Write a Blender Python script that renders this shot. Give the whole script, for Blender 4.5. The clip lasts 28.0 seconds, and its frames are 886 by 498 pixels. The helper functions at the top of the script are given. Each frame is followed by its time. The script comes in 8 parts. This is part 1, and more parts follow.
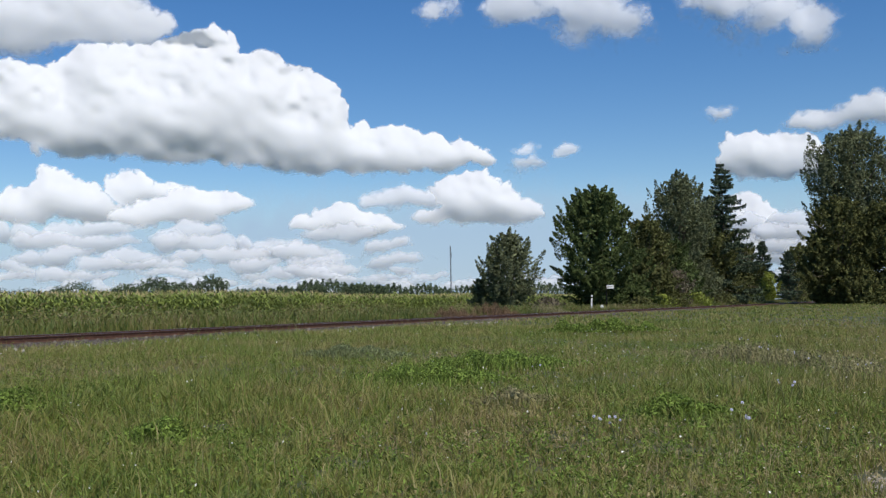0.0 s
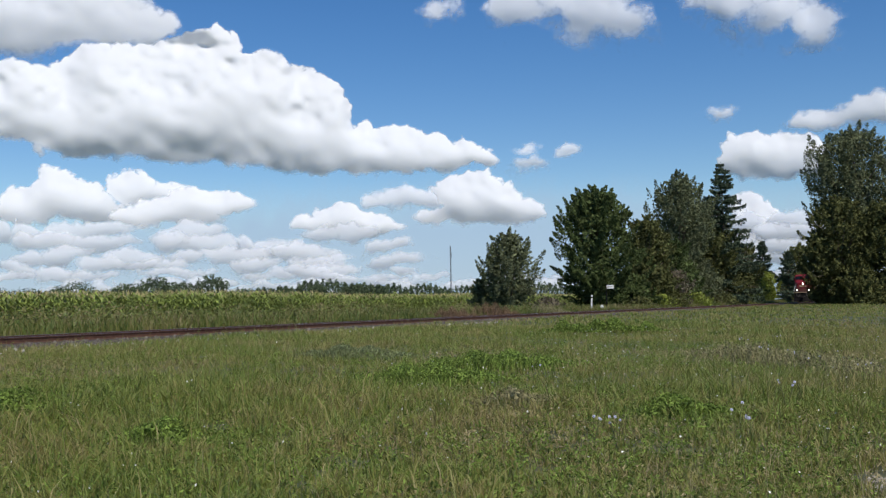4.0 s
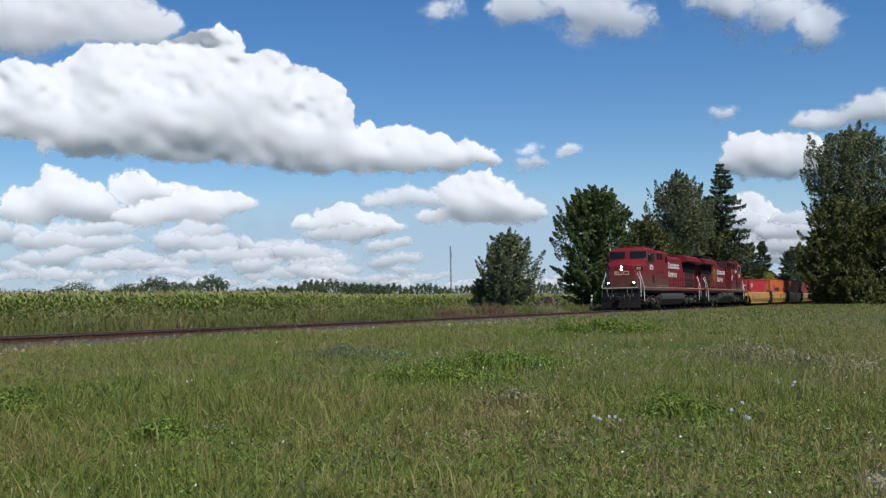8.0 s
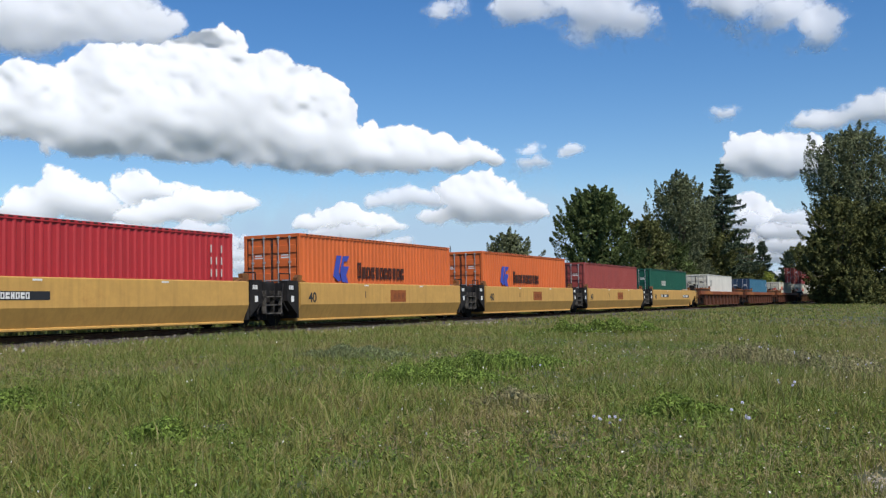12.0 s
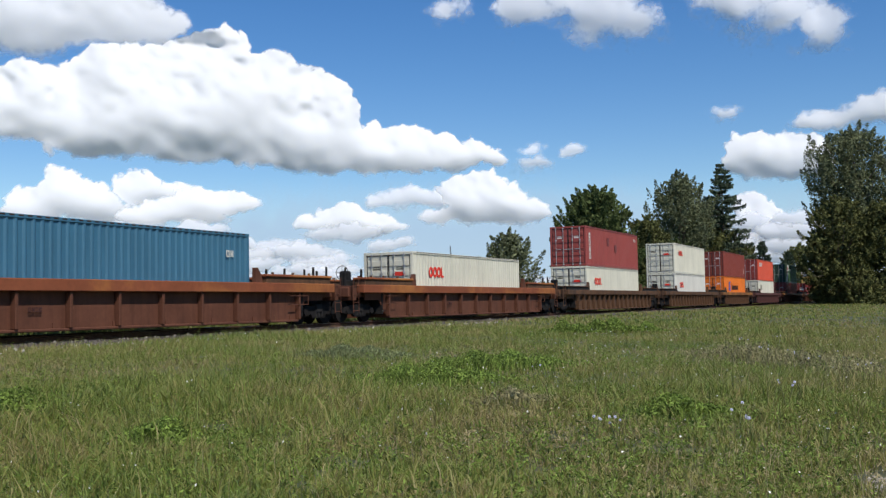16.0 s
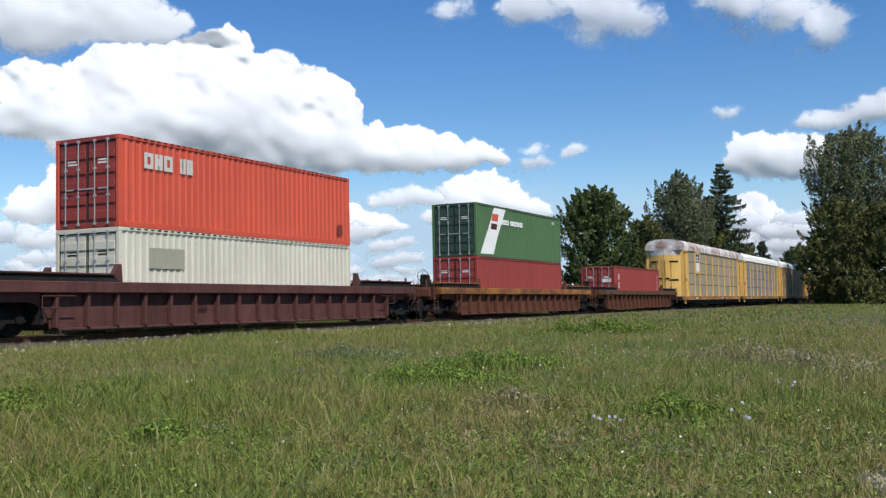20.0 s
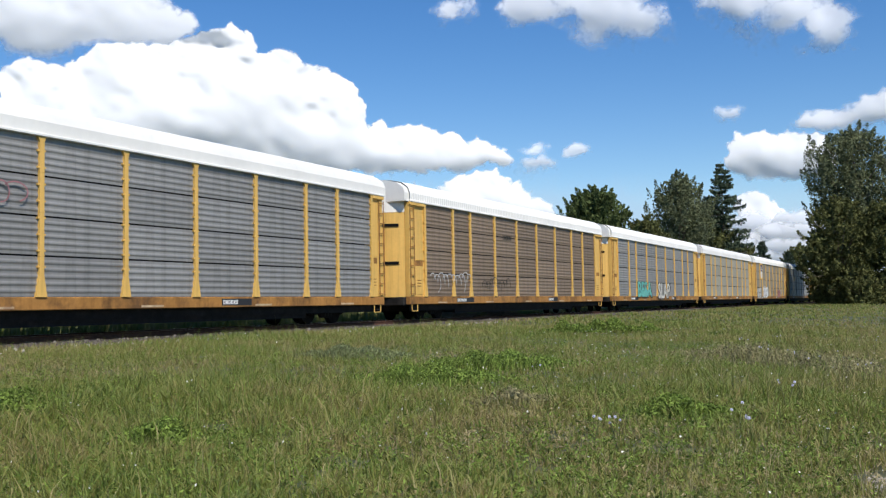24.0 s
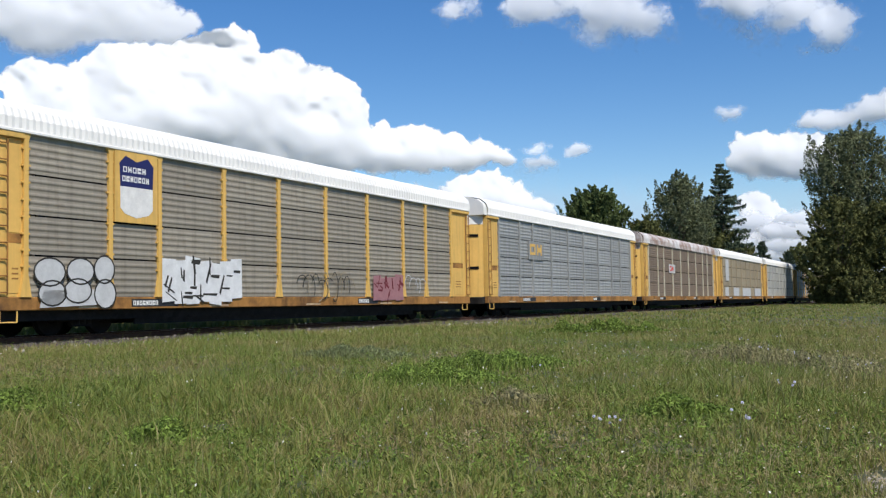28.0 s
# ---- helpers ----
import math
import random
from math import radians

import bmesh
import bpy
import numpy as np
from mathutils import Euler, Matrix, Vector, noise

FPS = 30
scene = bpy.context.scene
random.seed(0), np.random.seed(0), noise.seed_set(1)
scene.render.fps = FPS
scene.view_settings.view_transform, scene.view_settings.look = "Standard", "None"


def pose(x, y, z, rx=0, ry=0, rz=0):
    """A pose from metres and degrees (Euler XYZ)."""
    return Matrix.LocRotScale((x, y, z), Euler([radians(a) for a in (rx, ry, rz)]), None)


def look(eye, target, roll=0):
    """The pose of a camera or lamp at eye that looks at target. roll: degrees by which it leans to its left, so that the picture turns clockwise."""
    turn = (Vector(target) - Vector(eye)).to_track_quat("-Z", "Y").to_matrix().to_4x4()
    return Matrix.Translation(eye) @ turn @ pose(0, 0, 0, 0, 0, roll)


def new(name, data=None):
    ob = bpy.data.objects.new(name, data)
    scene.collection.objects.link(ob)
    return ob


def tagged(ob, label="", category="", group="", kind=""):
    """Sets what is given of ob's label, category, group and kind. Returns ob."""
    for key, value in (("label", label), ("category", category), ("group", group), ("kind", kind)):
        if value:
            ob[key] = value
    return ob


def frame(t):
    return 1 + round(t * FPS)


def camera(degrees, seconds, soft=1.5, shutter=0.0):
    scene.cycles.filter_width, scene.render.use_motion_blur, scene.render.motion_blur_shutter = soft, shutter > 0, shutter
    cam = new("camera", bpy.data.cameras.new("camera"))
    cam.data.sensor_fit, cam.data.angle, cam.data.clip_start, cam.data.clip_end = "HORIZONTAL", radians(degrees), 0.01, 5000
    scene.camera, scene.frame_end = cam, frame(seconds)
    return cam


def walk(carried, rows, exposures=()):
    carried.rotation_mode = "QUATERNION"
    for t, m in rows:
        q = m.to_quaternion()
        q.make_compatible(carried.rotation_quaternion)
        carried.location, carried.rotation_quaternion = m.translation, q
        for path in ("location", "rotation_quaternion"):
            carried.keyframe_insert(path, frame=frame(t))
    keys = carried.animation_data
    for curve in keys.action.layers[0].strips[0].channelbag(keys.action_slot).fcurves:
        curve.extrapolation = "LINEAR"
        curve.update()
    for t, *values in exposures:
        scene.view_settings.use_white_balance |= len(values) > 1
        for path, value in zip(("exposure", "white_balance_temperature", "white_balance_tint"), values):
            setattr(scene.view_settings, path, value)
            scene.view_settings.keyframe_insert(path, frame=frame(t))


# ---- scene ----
# camera: on a tripod, still, a little rolled
THETA = radians(26.361)            # the track's heading off the view axis
ALONG = Vector((math.sin(THETA), math.cos(THETA), 0.0))
NEAR = Vector((math.cos(THETA), -math.sin(THETA), 0.0))
TRACK_OFF = 21.688                 # camera to track centre line
RAIL_Z = 0.60
EYE = Vector((0.0, 0.0, 1.20))
PITCH, ROLL = 3.197, -1.081
cam = camera(47.489, 28.0, soft=1.3)
view = look(EYE, EYE + Vector((0, math.cos(radians(PITCH)), math.sin(radians(PITCH)))), ROLL)
walk(cam, [(0, view), (28, view)], exposures=[(0, -.08), (9, -.08), (10, -.04), (11, .22), (12, .06), (15, .06), (20, .16), (24, .22), (28, .16)])

# daylight: high sun from behind the eye's shoulder, clear sky between the clouds
SUN_AZ, SUN_EL = radians(150), radians(51)
world = bpy.data.worlds.new("sky")
scene.world = world
world.use_nodes = True
sky = world.node_tree.nodes.new("ShaderNodeTexSky")
sky.sky_type = "NISHITA"
sky.sun_disc = False
sky.sun_elevation, sky.sun_rotation = SUN_EL, SUN_AZ
sky.air_density, sky.dust_density, sky.ozone_density = 1.0, 0.0, 1.6
back = world.node_tree.nodes["Background"]
back.inputs["Strength"].default_value = 0.105
rich = world.node_tree.nodes.new("ShaderNodeHueSaturation")
rich.inputs["Saturation"].default_value, rich.inputs["Hue"].default_value = 1.32, .507
blue = world.node_tree.nodes.new("ShaderNodeMix")
blue.data_type, blue.blend_type = "RGBA", "MULTIPLY"
blue.inputs[0].default_value = 1.0
blue.inputs[7].default_value = (.95, .985, 1.03, 1)
world.node_tree.links.new(sky.outputs["Color"], blue.inputs[6])
world.node_tree.links.new(blue.outputs[2], rich.inputs["Color"])
world.node_tree.links.new(rich.outputs["Color"], back.inputs["Color"])
sun = new("sun", bpy.data.lights.new("sun", "SUN"))
sun.data.energy, sun.data.angle, sun.data.color = 4.3, radians(0.53), (1.0, 0.95, 0.88)
to_sun = Vector((math.sin(SUN_AZ) * math.cos(SUN_EL), math.cos(SUN_AZ) * math.cos(SUN_EL), math.sin(SUN_EL)))
sun.matrix_world = look(to_sun * 100, (0, 0, 0))


# ---- helpers of this scene ----
def material(name, base, rough=0.7, metal=0.0, vary=0.25, scale=3.0, stain=None, stain_scale=0.8, stain_cover=0.45,
             bump=0.0, bump_scale=30.0, streak=0.0, island=0.0, randomness=0.0, translucent=0.0, stretch=(1, 1, 1)):
    m = bpy.data.materials.new(name)
    m.use_nodes = True
    nt = m.node_tree
    nodes, links = nt.nodes, nt.links
    bsdf = nodes["Principled BSDF"]
    bsdf.inputs["Roughness"].default_value = rough
    bsdf.inputs["Metallic"].default_value = metal
    bsdf.inputs["Specular IOR Level"].default_value = .5 if rough < .7 else .2
    tc = nodes.new("ShaderNodeTexCoord")
    mp = nodes.new("ShaderNodeMapping")
    mp.inputs["Scale"].default_value = stretch
    links.new(tc.outputs["Object"], mp.inputs["Vector"])

    def noise_node(sc, detail=4.0, rough_=0.6):
        n = nodes.new("ShaderNodeTexNoise")
        n.inputs["Scale"].default_value = sc
        n.inputs["Detail"].default_value = detail
        n.inputs["Roughness"].default_value = rough_
        links.new(mp.outputs["Vector"], n.inputs["Vector"])
        return n

    def ramp(src, lo, hi, a, b):
        r = nodes.new("ShaderNodeMapRange")
        r.inputs["From Min"].default_value, r.inputs["From Max"].default_value = lo, hi
        r.inputs["To Min"].default_value, r.inputs["To Max"].default_value = a, b
        links.new(src, r.inputs["Value"])
        return r.outputs["Result"]

    def scaled(color, factor):
        h = nodes.new("ShaderNodeHueSaturation")
        h.inputs["Color"].default_value = (*base, 1)
        if color is not None:
            links.new(color, h.inputs["Color"])
        links.new(factor, h.inputs["Value"])
        return h.outputs["Color"]

    color = None
    if vary:
        n = noise_node(scale)
        color = scaled(color, ramp(n.outputs["Fac"], 0.3, 0.7, 1 - vary, 1 + vary))
        n2 = noise_node(scale * 9)
        color = scaled(color, ramp(n2.outputs["Fac"], 0.3, 0.7, 1 - vary * 0.5, 1 + vary * 0.5))
    if island:
        g = nodes.new("ShaderNodeNewGeometry")
        color = scaled(color, ramp(g.outputs["Random Per Island"], 0, 1, 1 - island, 1 + island))
    if randomness:
        o = nodes.new("ShaderNodeObjectInfo")
        color = scaled(color, ramp(o.outputs["Random"], 0, 1, 1 - randomness, 1 + randomness))
    if stain is not None:
        n = noise_node(stain_scale, 6.0, 0.7)
        mix = nodes.new("ShaderNodeMix")
        mix.data_type = "RGBA"
        links.new(ramp(n.outputs["Fac"], 1 - stain_cover - 0.06, 1 - stain_cover + 0.12, 0, 0.85), mix.inputs[0])
        mix.inputs[6].default_value = (*base, 1)
        if color is not None:
            links.new(color, mix.inputs[6])
        mix.inputs[7].default_value = (*stain, 1)
        color = mix.outputs[2]
    if streak:
        mp2 = nodes.new("ShaderNodeMapping")
        mp2.inputs["Scale"].default_value = (5.0, 5.0, 0.35)
        links.new(tc.outputs["Object"], mp2.inputs["Vector"])
        n = nodes.new("ShaderNodeTexNoise")
        n.inputs["Scale"].default_value = 1.3
        n.inputs["Detail"].default_value = 5.0
        links.new(mp2.outputs["Vector"], n.inputs["Vector"])
        color = scaled(color, ramp(n.outputs["Fac"], 0.45, 0.75, 1.0, 1.0 - streak))
    if color is None:
        bsdf.inputs["Base Color"].default_value = (*base, 1)
    else:
        links.new(color, bsdf.inputs["Base Color"])
    if bump:
        n = noise_node(bump_scale)
        b = nodes.new("ShaderNodeBump")
        b.inputs["Strength"].default_value = bump
        b.inputs["Distance"].default_value = 0.02
        links.new(n.outputs["Fac"], b.inputs["Height"])
        links.new(b.outputs["Normal"], bsdf.inputs["Normal"])
    if translucent:
        tr = nodes.new("ShaderNodeBsdfTranslucent")
        tr.inputs["Color"].default_value = (base[0] * 1.6, base[1] * 1.6, base[2], 1)
        if color is not None:
            links.new(color, tr.inputs["Color"])
        mx = nodes.new("ShaderNodeMixShader")
        mx.inputs[0].default_value = translucent
        links.new(bsdf.outputs[0], mx.inputs[1])
        links.new(tr.outputs[0], mx.inputs[2])
        links.new(mx.outputs[0], nodes["Material Output"].inputs["Surface"])
    return m


def glow(name, color, strength):
    m = bpy.data.materials.new(name)
    m.use_nodes = True
    b = m.node_tree.nodes["Principled BSDF"]
    b.inputs["Base Color"].default_value = (*color, 1)
    b.inputs["Emission Color"].default_value = (*color, 1)
    b.inputs["Emission Strength"].default_value = strength
    return m


def as_mesh(name, bm, mat, smooth=False):
    me = bpy.data.meshes.new(name)
    bmesh.ops.recalc_face_normals(bm, faces=bm.faces)
    if smooth:
        for f in bm.faces:
            f.smooth = True
    bm.to_mesh(me)
    bm.free()
    me.materials.append(mat)
    return me


def part(name, bm, mat, parent, label="", smooth=False):
    """One mesh object under a thing or under a part. bm may be a ready mesh."""
    me = bm if isinstance(bm, bpy.types.Mesh) else as_mesh(name, bm, mat, smooth)
    ob = new(name, me)
    ob.parent = parent
    if label:
        ob["label"] = label
    return ob


def thing(name, label, category, group="", kind="", at=None):
    ob = tagged(new(name), label, category, group, kind)
    ob.empty_display_size = 0.2
    if at is not None:
        ob.matrix_basis = at
    return ob


def np_mesh(name, verts, tris, mat, smooth=False):
    me = bpy.data.meshes.new(name)
    verts = np.asarray(verts, np.float32).reshape(-1, 3)
    tris = np.asarray(tris, np.int32).reshape(-1, 3)
    me.vertices.add(len(verts))
    me.vertices.foreach_set("co", verts.ravel())
    me.loops.add(tris.size)
    me.loops.foreach_set("vertex_index", tris.ravel())
    me.polygons.add(len(tris))
    me.polygons.foreach_set("loop_start", np.arange(0, tris.size, 3, dtype=np.int32))
    me.polygons.foreach_set("use_smooth", np.full(len(tris), smooth))
    me.update(calc_edges=True)
    me.materials.append(mat)
    return me


def box(bm, x0, x1, y0, y1, z0, z1):
    v = [bm.verts.new(c) for c in ((x0, y0, z0), (x1, y0, z0), (x1, y1, z0), (x0, y1, z0),
                                   (x0, y0, z1), (x1, y0, z1), (x1, y1, z1), (x0, y1, z1))]
    for f in ((3, 2, 1, 0), (4, 5, 6, 7), (0, 1, 5, 4), (1, 2, 6, 5), (2, 3, 7, 6), (3, 0, 4, 7)):
        bm.faces.new([v[i] for i in f])
    return v


def cbox(bm, x0, x1, y0, y1, z0, z1, c=0.02):
    """A box with chamfered edges."""
    vs = []
    for sx, x in ((1, x0), (-1, x1)):
        for sy, y in ((1, y0), (-1, y1)):
            for sz, z in ((1, z0), (-1, z1)):
                vs += [bm.verts.new((x, y + sy * c, z + sz * c)), bm.verts.new((x + sx * c, y, z + sz * c)),
                       bm.verts.new((x + sx * c, y + sy * c, z))]
    bmesh.ops.convex_hull(bm, input=vs)


def prism(bm, pts, lo, hi, axis="y"):
    """A polygon drawn in the two other axes and drawn out along axis from lo to hi."""
    def at(p, h):
        return {"x": (h, p[0], p[1]), "y": (p[0], h, p[1]), "z": (p[0], p[1], h)}[axis]
    a = [bm.verts.new(at(p, lo)) for p in pts]
    b = [bm.verts.new(at(p, hi)) for p in pts]
    n = len(pts)
    bm.faces.new(a)
    bm.faces.new(b[::-1])
    for i in range(n):
        bm.faces.new((a[i], b[i], b[(i + 1) % n], a[(i + 1) % n]))


def rod(bm, p0, p1, r, seg=8, r1=None, caps=True):
    p0, p1 = Vector(p0), Vector(p1)
    ax = (p1 - p0).normalized()
    side = ax.orthogonal().normalized()
    up = ax.cross(side)
    r1 = r if r1 is None else r1
    rings = []
    for p, rr in ((p0, r), (p1, r1)):
        rings.append([bm.verts.new(p + (side * math.cos(k * math.tau / seg) + up * math.sin(k * math.tau / seg)) * rr) for k in range(seg)])
    for k in range(seg):
        bm.faces.new((rings[0][k], rings[0][(k + 1) % seg], rings[1][(k + 1) % seg], rings[1][k]))
    if caps:
        bm.faces.new(rings[0][::-1])
        bm.faces.new(rings[1])


def pipe(bm, pts, r, seg=6):
    for a, b in zip(pts, pts[1:]):
        rod(bm, a, b, r, seg)


def tr(u, w, z=0.0):
    """A place by the track: u along it away from the camera, w off its centre line to the camera's side."""
    p = ALONG * u + NEAR * (w - TRACK_OFF)
    return Vector((p.x, p.y, z))


def ground_z(x, y):
    x, y = np.asarray(x, float), np.asarray(y, float)
    w = TRACK_OFF + x * NEAR.x + y * NEAR.y
    z = np.interp(w, (-400, -40, -9, -5, -3.0, 3.0, 4.5, 9, 21.7, 60, 400), (.3, .3, .25, .3, .36, .36, .34, .24, 0, 0, 0))
    rough = np.clip((np.abs(w) - 4) / 6, 0, 1)
    z = z + rough * (0.035 * np.sin(x * .9 + 1.3 * np.sin(y * .33)) + 0.03 * np.sin(y * 1.1 + x * .4 + 2) + 0.05 * np.sin(x * .21 - y * .17))
    return z


def gz(x, y):
    return float(ground_z(x, y))
# ---- materials of the land ----
def grassland(name):
    """Soil and thatch with patches of green, dry tan and brown."""
    m = bpy.data.materials.new(name)
    m.use_nodes = True
    nodes, links = m.node_tree.nodes, m.node_tree.links
    bsdf = nodes["Principled BSDF"]
    bsdf.inputs["Roughness"].default_value = 0.95
    tc = nodes.new("ShaderNodeTexCoord")
    prev = None
    for sc, lo, hi, a, b in ((0.09, .42, .60, (.060, .076, .024), (.105, .10, .045)), (0.5, .52, .66, None, (.13, .112, .06)), (6.0, .42, .65, None, (.028, .036, .014))):
        n = nodes.new("ShaderNodeTexNoise")
        n.inputs["Scale"].default_value, n.inputs["Detail"].default_value = sc, 5.0
        links.new(tc.outputs["Object"], n.inputs["Vector"])
        r = nodes.new("ShaderNodeMapRange")
        r.inputs["From Min"].default_value, r.inputs["From Max"].default_value = lo, hi
        r.inputs["To Max"].default_value = 0.8
        links.new(n.outputs["Fac"], r.inputs["Value"])
        mix = nodes.new("ShaderNodeMix")
        mix.data_type = "RGBA"
        links.new(r.outputs["Result"], mix.inputs[0])
        if prev is None:
            mix.inputs[6].default_value = (*a, 1)
        else:
            links.new(prev, mix.inputs[6])
        mix.inputs[7].default_value = (*b, 1)
        prev = mix.outputs[2]
    links.new(prev, bsdf.inputs["Base Color"])
    return m


M_GROUND = grassland("meadow_ground")
M_BALLAST = material("ballast", (.070, .058, .048), .95, vary=.35, scale=9, bump=.8, bump_scale=26, stain=(.10, .06, .045), stain_scale=.6)
M_STONE = material("ballast_stone", (.125, .108, .095), .9, vary=.2, scale=5, island=.5, bump=.4)
M_RAIL = material("rail_steel", (.085, .042, .028), .9, .0, vary=.3, scale=4, bump=.2)
M_RAILTOP = material("polished_rail_head", (.55, .53, .50), .28, 1.0, vary=.1, scale=6)
M_TIE = material("creosoted_tie", (.075, .058, .047), .9, vary=.4, scale=5, bump=.6, randomness=.3)

# ---- ground: one sheet out to the horizon ----
def build_ground():
    radii = np.concatenate(([0.0], np.geomspace(1.5, 120, 170), np.geomspace(126, 4800, 60)))
    count = 300
    ang = np.arange(count) * math.tau / count
    r, a = np.meshgrid(radii[1:], ang, indexing="ij")
    x, y = r * np.sin(a), r * np.cos(a)
    verts = np.concatenate(([[0, 0, gz(0, 0)]], np.stack((x, y, ground_z(x, y)), -1).reshape(-1, 3)))
    tris = []
    k = np.arange(count)
    k1 = (k + 1) % count
    tris.append(np.stack((np.zeros(count, int), 1 + k1, 1 + k), -1))
    for i in range(len(radii) - 2):
        b, c = 1 + i * count, 1 + (i + 1) * count
        tris.append(np.stack((b + k, b + k1, c + k), -1))
        tris.append(np.stack((b + k1, c + k1, c + k), -1))
    ob = new("ground", np_mesh("ground", verts, np.concatenate(tris), M_GROUND, True))
    tagged(ob, "rough meadow ground of grass, thatch and dry patches", "ground", kind="structure")


build_ground()


# ---- railway track ----
def build_track():
    at = Matrix.Translation(tr(0, 0, RAIL_Z)) @ Matrix.Rotation(math.atan2(ALONG.y, ALONG.x), 4, "Z")
    track = thing("railway_track", "single rusty railway track on a grey stone ballast bed", "railway track", kind="structure", at=at)
    lo, hi = -220.0, 900.0
    bm = bmesh.new()
    prism(bm, [(-3.6, -.34), (-1.75, -.17), (1.75, -.17), (3.6, -.34), (3.6, -.6), (-3.6, -.6)], lo, hi, "x")
    part("ballast_bed", bm, M_BALLAST, track, "grey crushed stone ballast with rusty stains")
    web = [(-.07, -.17), (.07, -.17), (.07, -.15), (.012, -.13), (.012, -.045), (.035, -.035), (.035, -.004), (-.035, -.004), (-.035, -.035), (-.012, -.045), (-.012, -.13), (-.07, -.15)]
    for side in (-.753, .753):
        bm = bmesh.new()
        prism(bm, [(p[0] + side, p[1]) for p in web], lo, hi, "x")
        rail = part("rail", bm, M_RAIL, track, "rust-brown steel rail")
        bm = bmesh.new()
        prism(bm, [(side - .03, -.004), (side + .03, -.004), (side + .026, 0), (side - .026, 0)], lo, hi, "x")
        part("rail_head", bm, M_RAILTOP, rail, "bright worn top of the rail")
    bm = bmesh.new()
    cbox(bm, -.115, .115, -1.3, 1.3, -.26, -.155, .015)
    me = as_mesh("sleeper", bm, M_TIE)
    rng = random.Random(4)
    for i in range(150):
        s = part("sleeper", me, None, track)
        s.location = (6 + i * .5, rng.uniform(-.03, .03), 0)
    # loose stones on the shoulder
    rng = np.random.default_rng(5)
    n = 9000
    u = rng.uniform(4, 95, n)
    w = np.where(rng.random(n) < .8, rng.normal(2.6, .75, n), rng.uniform(-1.6, 1.8, n))
    z = np.interp(np.abs(w), (1.75, 3.6, 6), (-.165, -.335, -.30))
    size = rng.uniform(.025, .06, n) * np.where(rng.random(n) < .03, 2.0, 1)
    oct_ = np.array([(1, 0, 0), (-1, 0, 0), (0, 1, 0), (0, -1, 0), (0, 0, 1), (0, 0, -1)], float)
    f = np.array([(0, 2, 4), (2, 1, 4), (1, 3, 4), (3, 0, 4), (2, 0, 5), (1, 2, 5), (3, 1, 5), (0, 3, 5)])
    v = oct_[None] * rng.uniform(.6, 1.2, (n, 6, 1)) * size[:, None, None] + np.stack((u, -w, z), -1)[:, None]
    tri = f[None] + (np.arange(n) * 6)[:, None, None]
    ob = part("loose_stones", np_mesh("loose_stones", v.reshape(-1, 3), tri.reshape(-1, 3), M_STONE), None, track, "loose pale ballast stones along the shoulder")
    ob["kind"] = "stuff"


build_track()
# ---- trees ----
M_BARK = material("grey_bark", (.16, .13, .10), .95, vary=.3, scale=4, bump=.8, bump_scale=14)
M_LEAF_DARK = material("maple_leaf", (.088, .116, .038), .85, vary=.25, scale=.5, island=.45, translucent=.25)
M_LEAF_GREY = material("grey_green_leaf", (.134, .150, .076), .85, vary=.25, scale=.6, island=.45, translucent=.2)
M_LEAF_OLIVE = material("olive_leaf", (.112, .118, .040), .85, vary=.3, scale=.35, island=.35, translucent=.22)
M_LEAF_YELLOW = material("yellow_green_leaf", (.24, .28, .04), .6, vary=.2, scale=.7, island=.35, translucent=.3)
M_LEAF_BROWN = material("dry_brown_twigs", (.15, .125, .085), .9, vary=.3, scale=.8, island=.4, translucent=.1)
M_NEEDLE = material("spruce_needles", (.066, .090, .052), .7, vary=.3, scale=.7, island=.4)
M_FAR_LEAF = material("far_leaf", (.062, .085, .042), .8, vary=.3, scale=.05, island=.35)


def leaf_quads(centres, rng, size, squash=.6, droop=0.0):
    """Small pointed leaves or sprigs, four corners each, turned at random."""
    n = len(centres)
    a = rng.normal(size=(n, 3))
    a[:, 2] -= droop
    a /= np.linalg.norm(a, axis=1)[:, None]
    b = np.cross(a, rng.normal(size=(n, 3)))
    b /= np.linalg.norm(b, axis=1)[:, None]
    s = (size * rng.uniform(.6, 1.4, n))[:, None]
    v = np.stack((centres - a * s, centres + b * s * squash * .6, centres + a * s, centres - b * s * squash * .6), 1)
    k = (np.arange(n) * 4)[:, None]
    t = np.concatenate((k + [0, 1, 2], k + [0, 2, 3]), 1)
    return v.reshape(-1, 3), t.reshape(-1, 3)


def limb(bm, p0, p1, r0, r1, rng, seg=6):
    """A tapered, slightly bent branch."""
    p0, p1 = Vector(p0), Vector(p1)
    pts = [p0.lerp(p1, k / 4) + Vector((rng.normal(), rng.normal(), rng.normal())) * (p1 - p0).length * .025 * (0 < k < 4) for k in range(5)]
    for k in range(4):
        rod(bm, pts[k], pts[k + 1], r0 + (r1 - r0) * k / 4, seg, r0 + (r1 - r0) * (k + 1) / 4, False)


DOME = ((0, .42), (.12, .78), (.32, 1.0), (.58, 1.0), (.78, .86), (.92, .6), (1, .25))
EGG = ((0, .34), (.1, .66), (.28, .96), (.5, 1.0), (.7, .86), (.88, .58), (1, .22))
VASE = ((0, .5), (.25, .78), (.5, .95), (.72, 1.0), (.86, .85), (.95, .55), (1, .2))
MOUND = ((0, .85), (.3, 1.0), (.6, .9), (.85, .6), (1, .2))


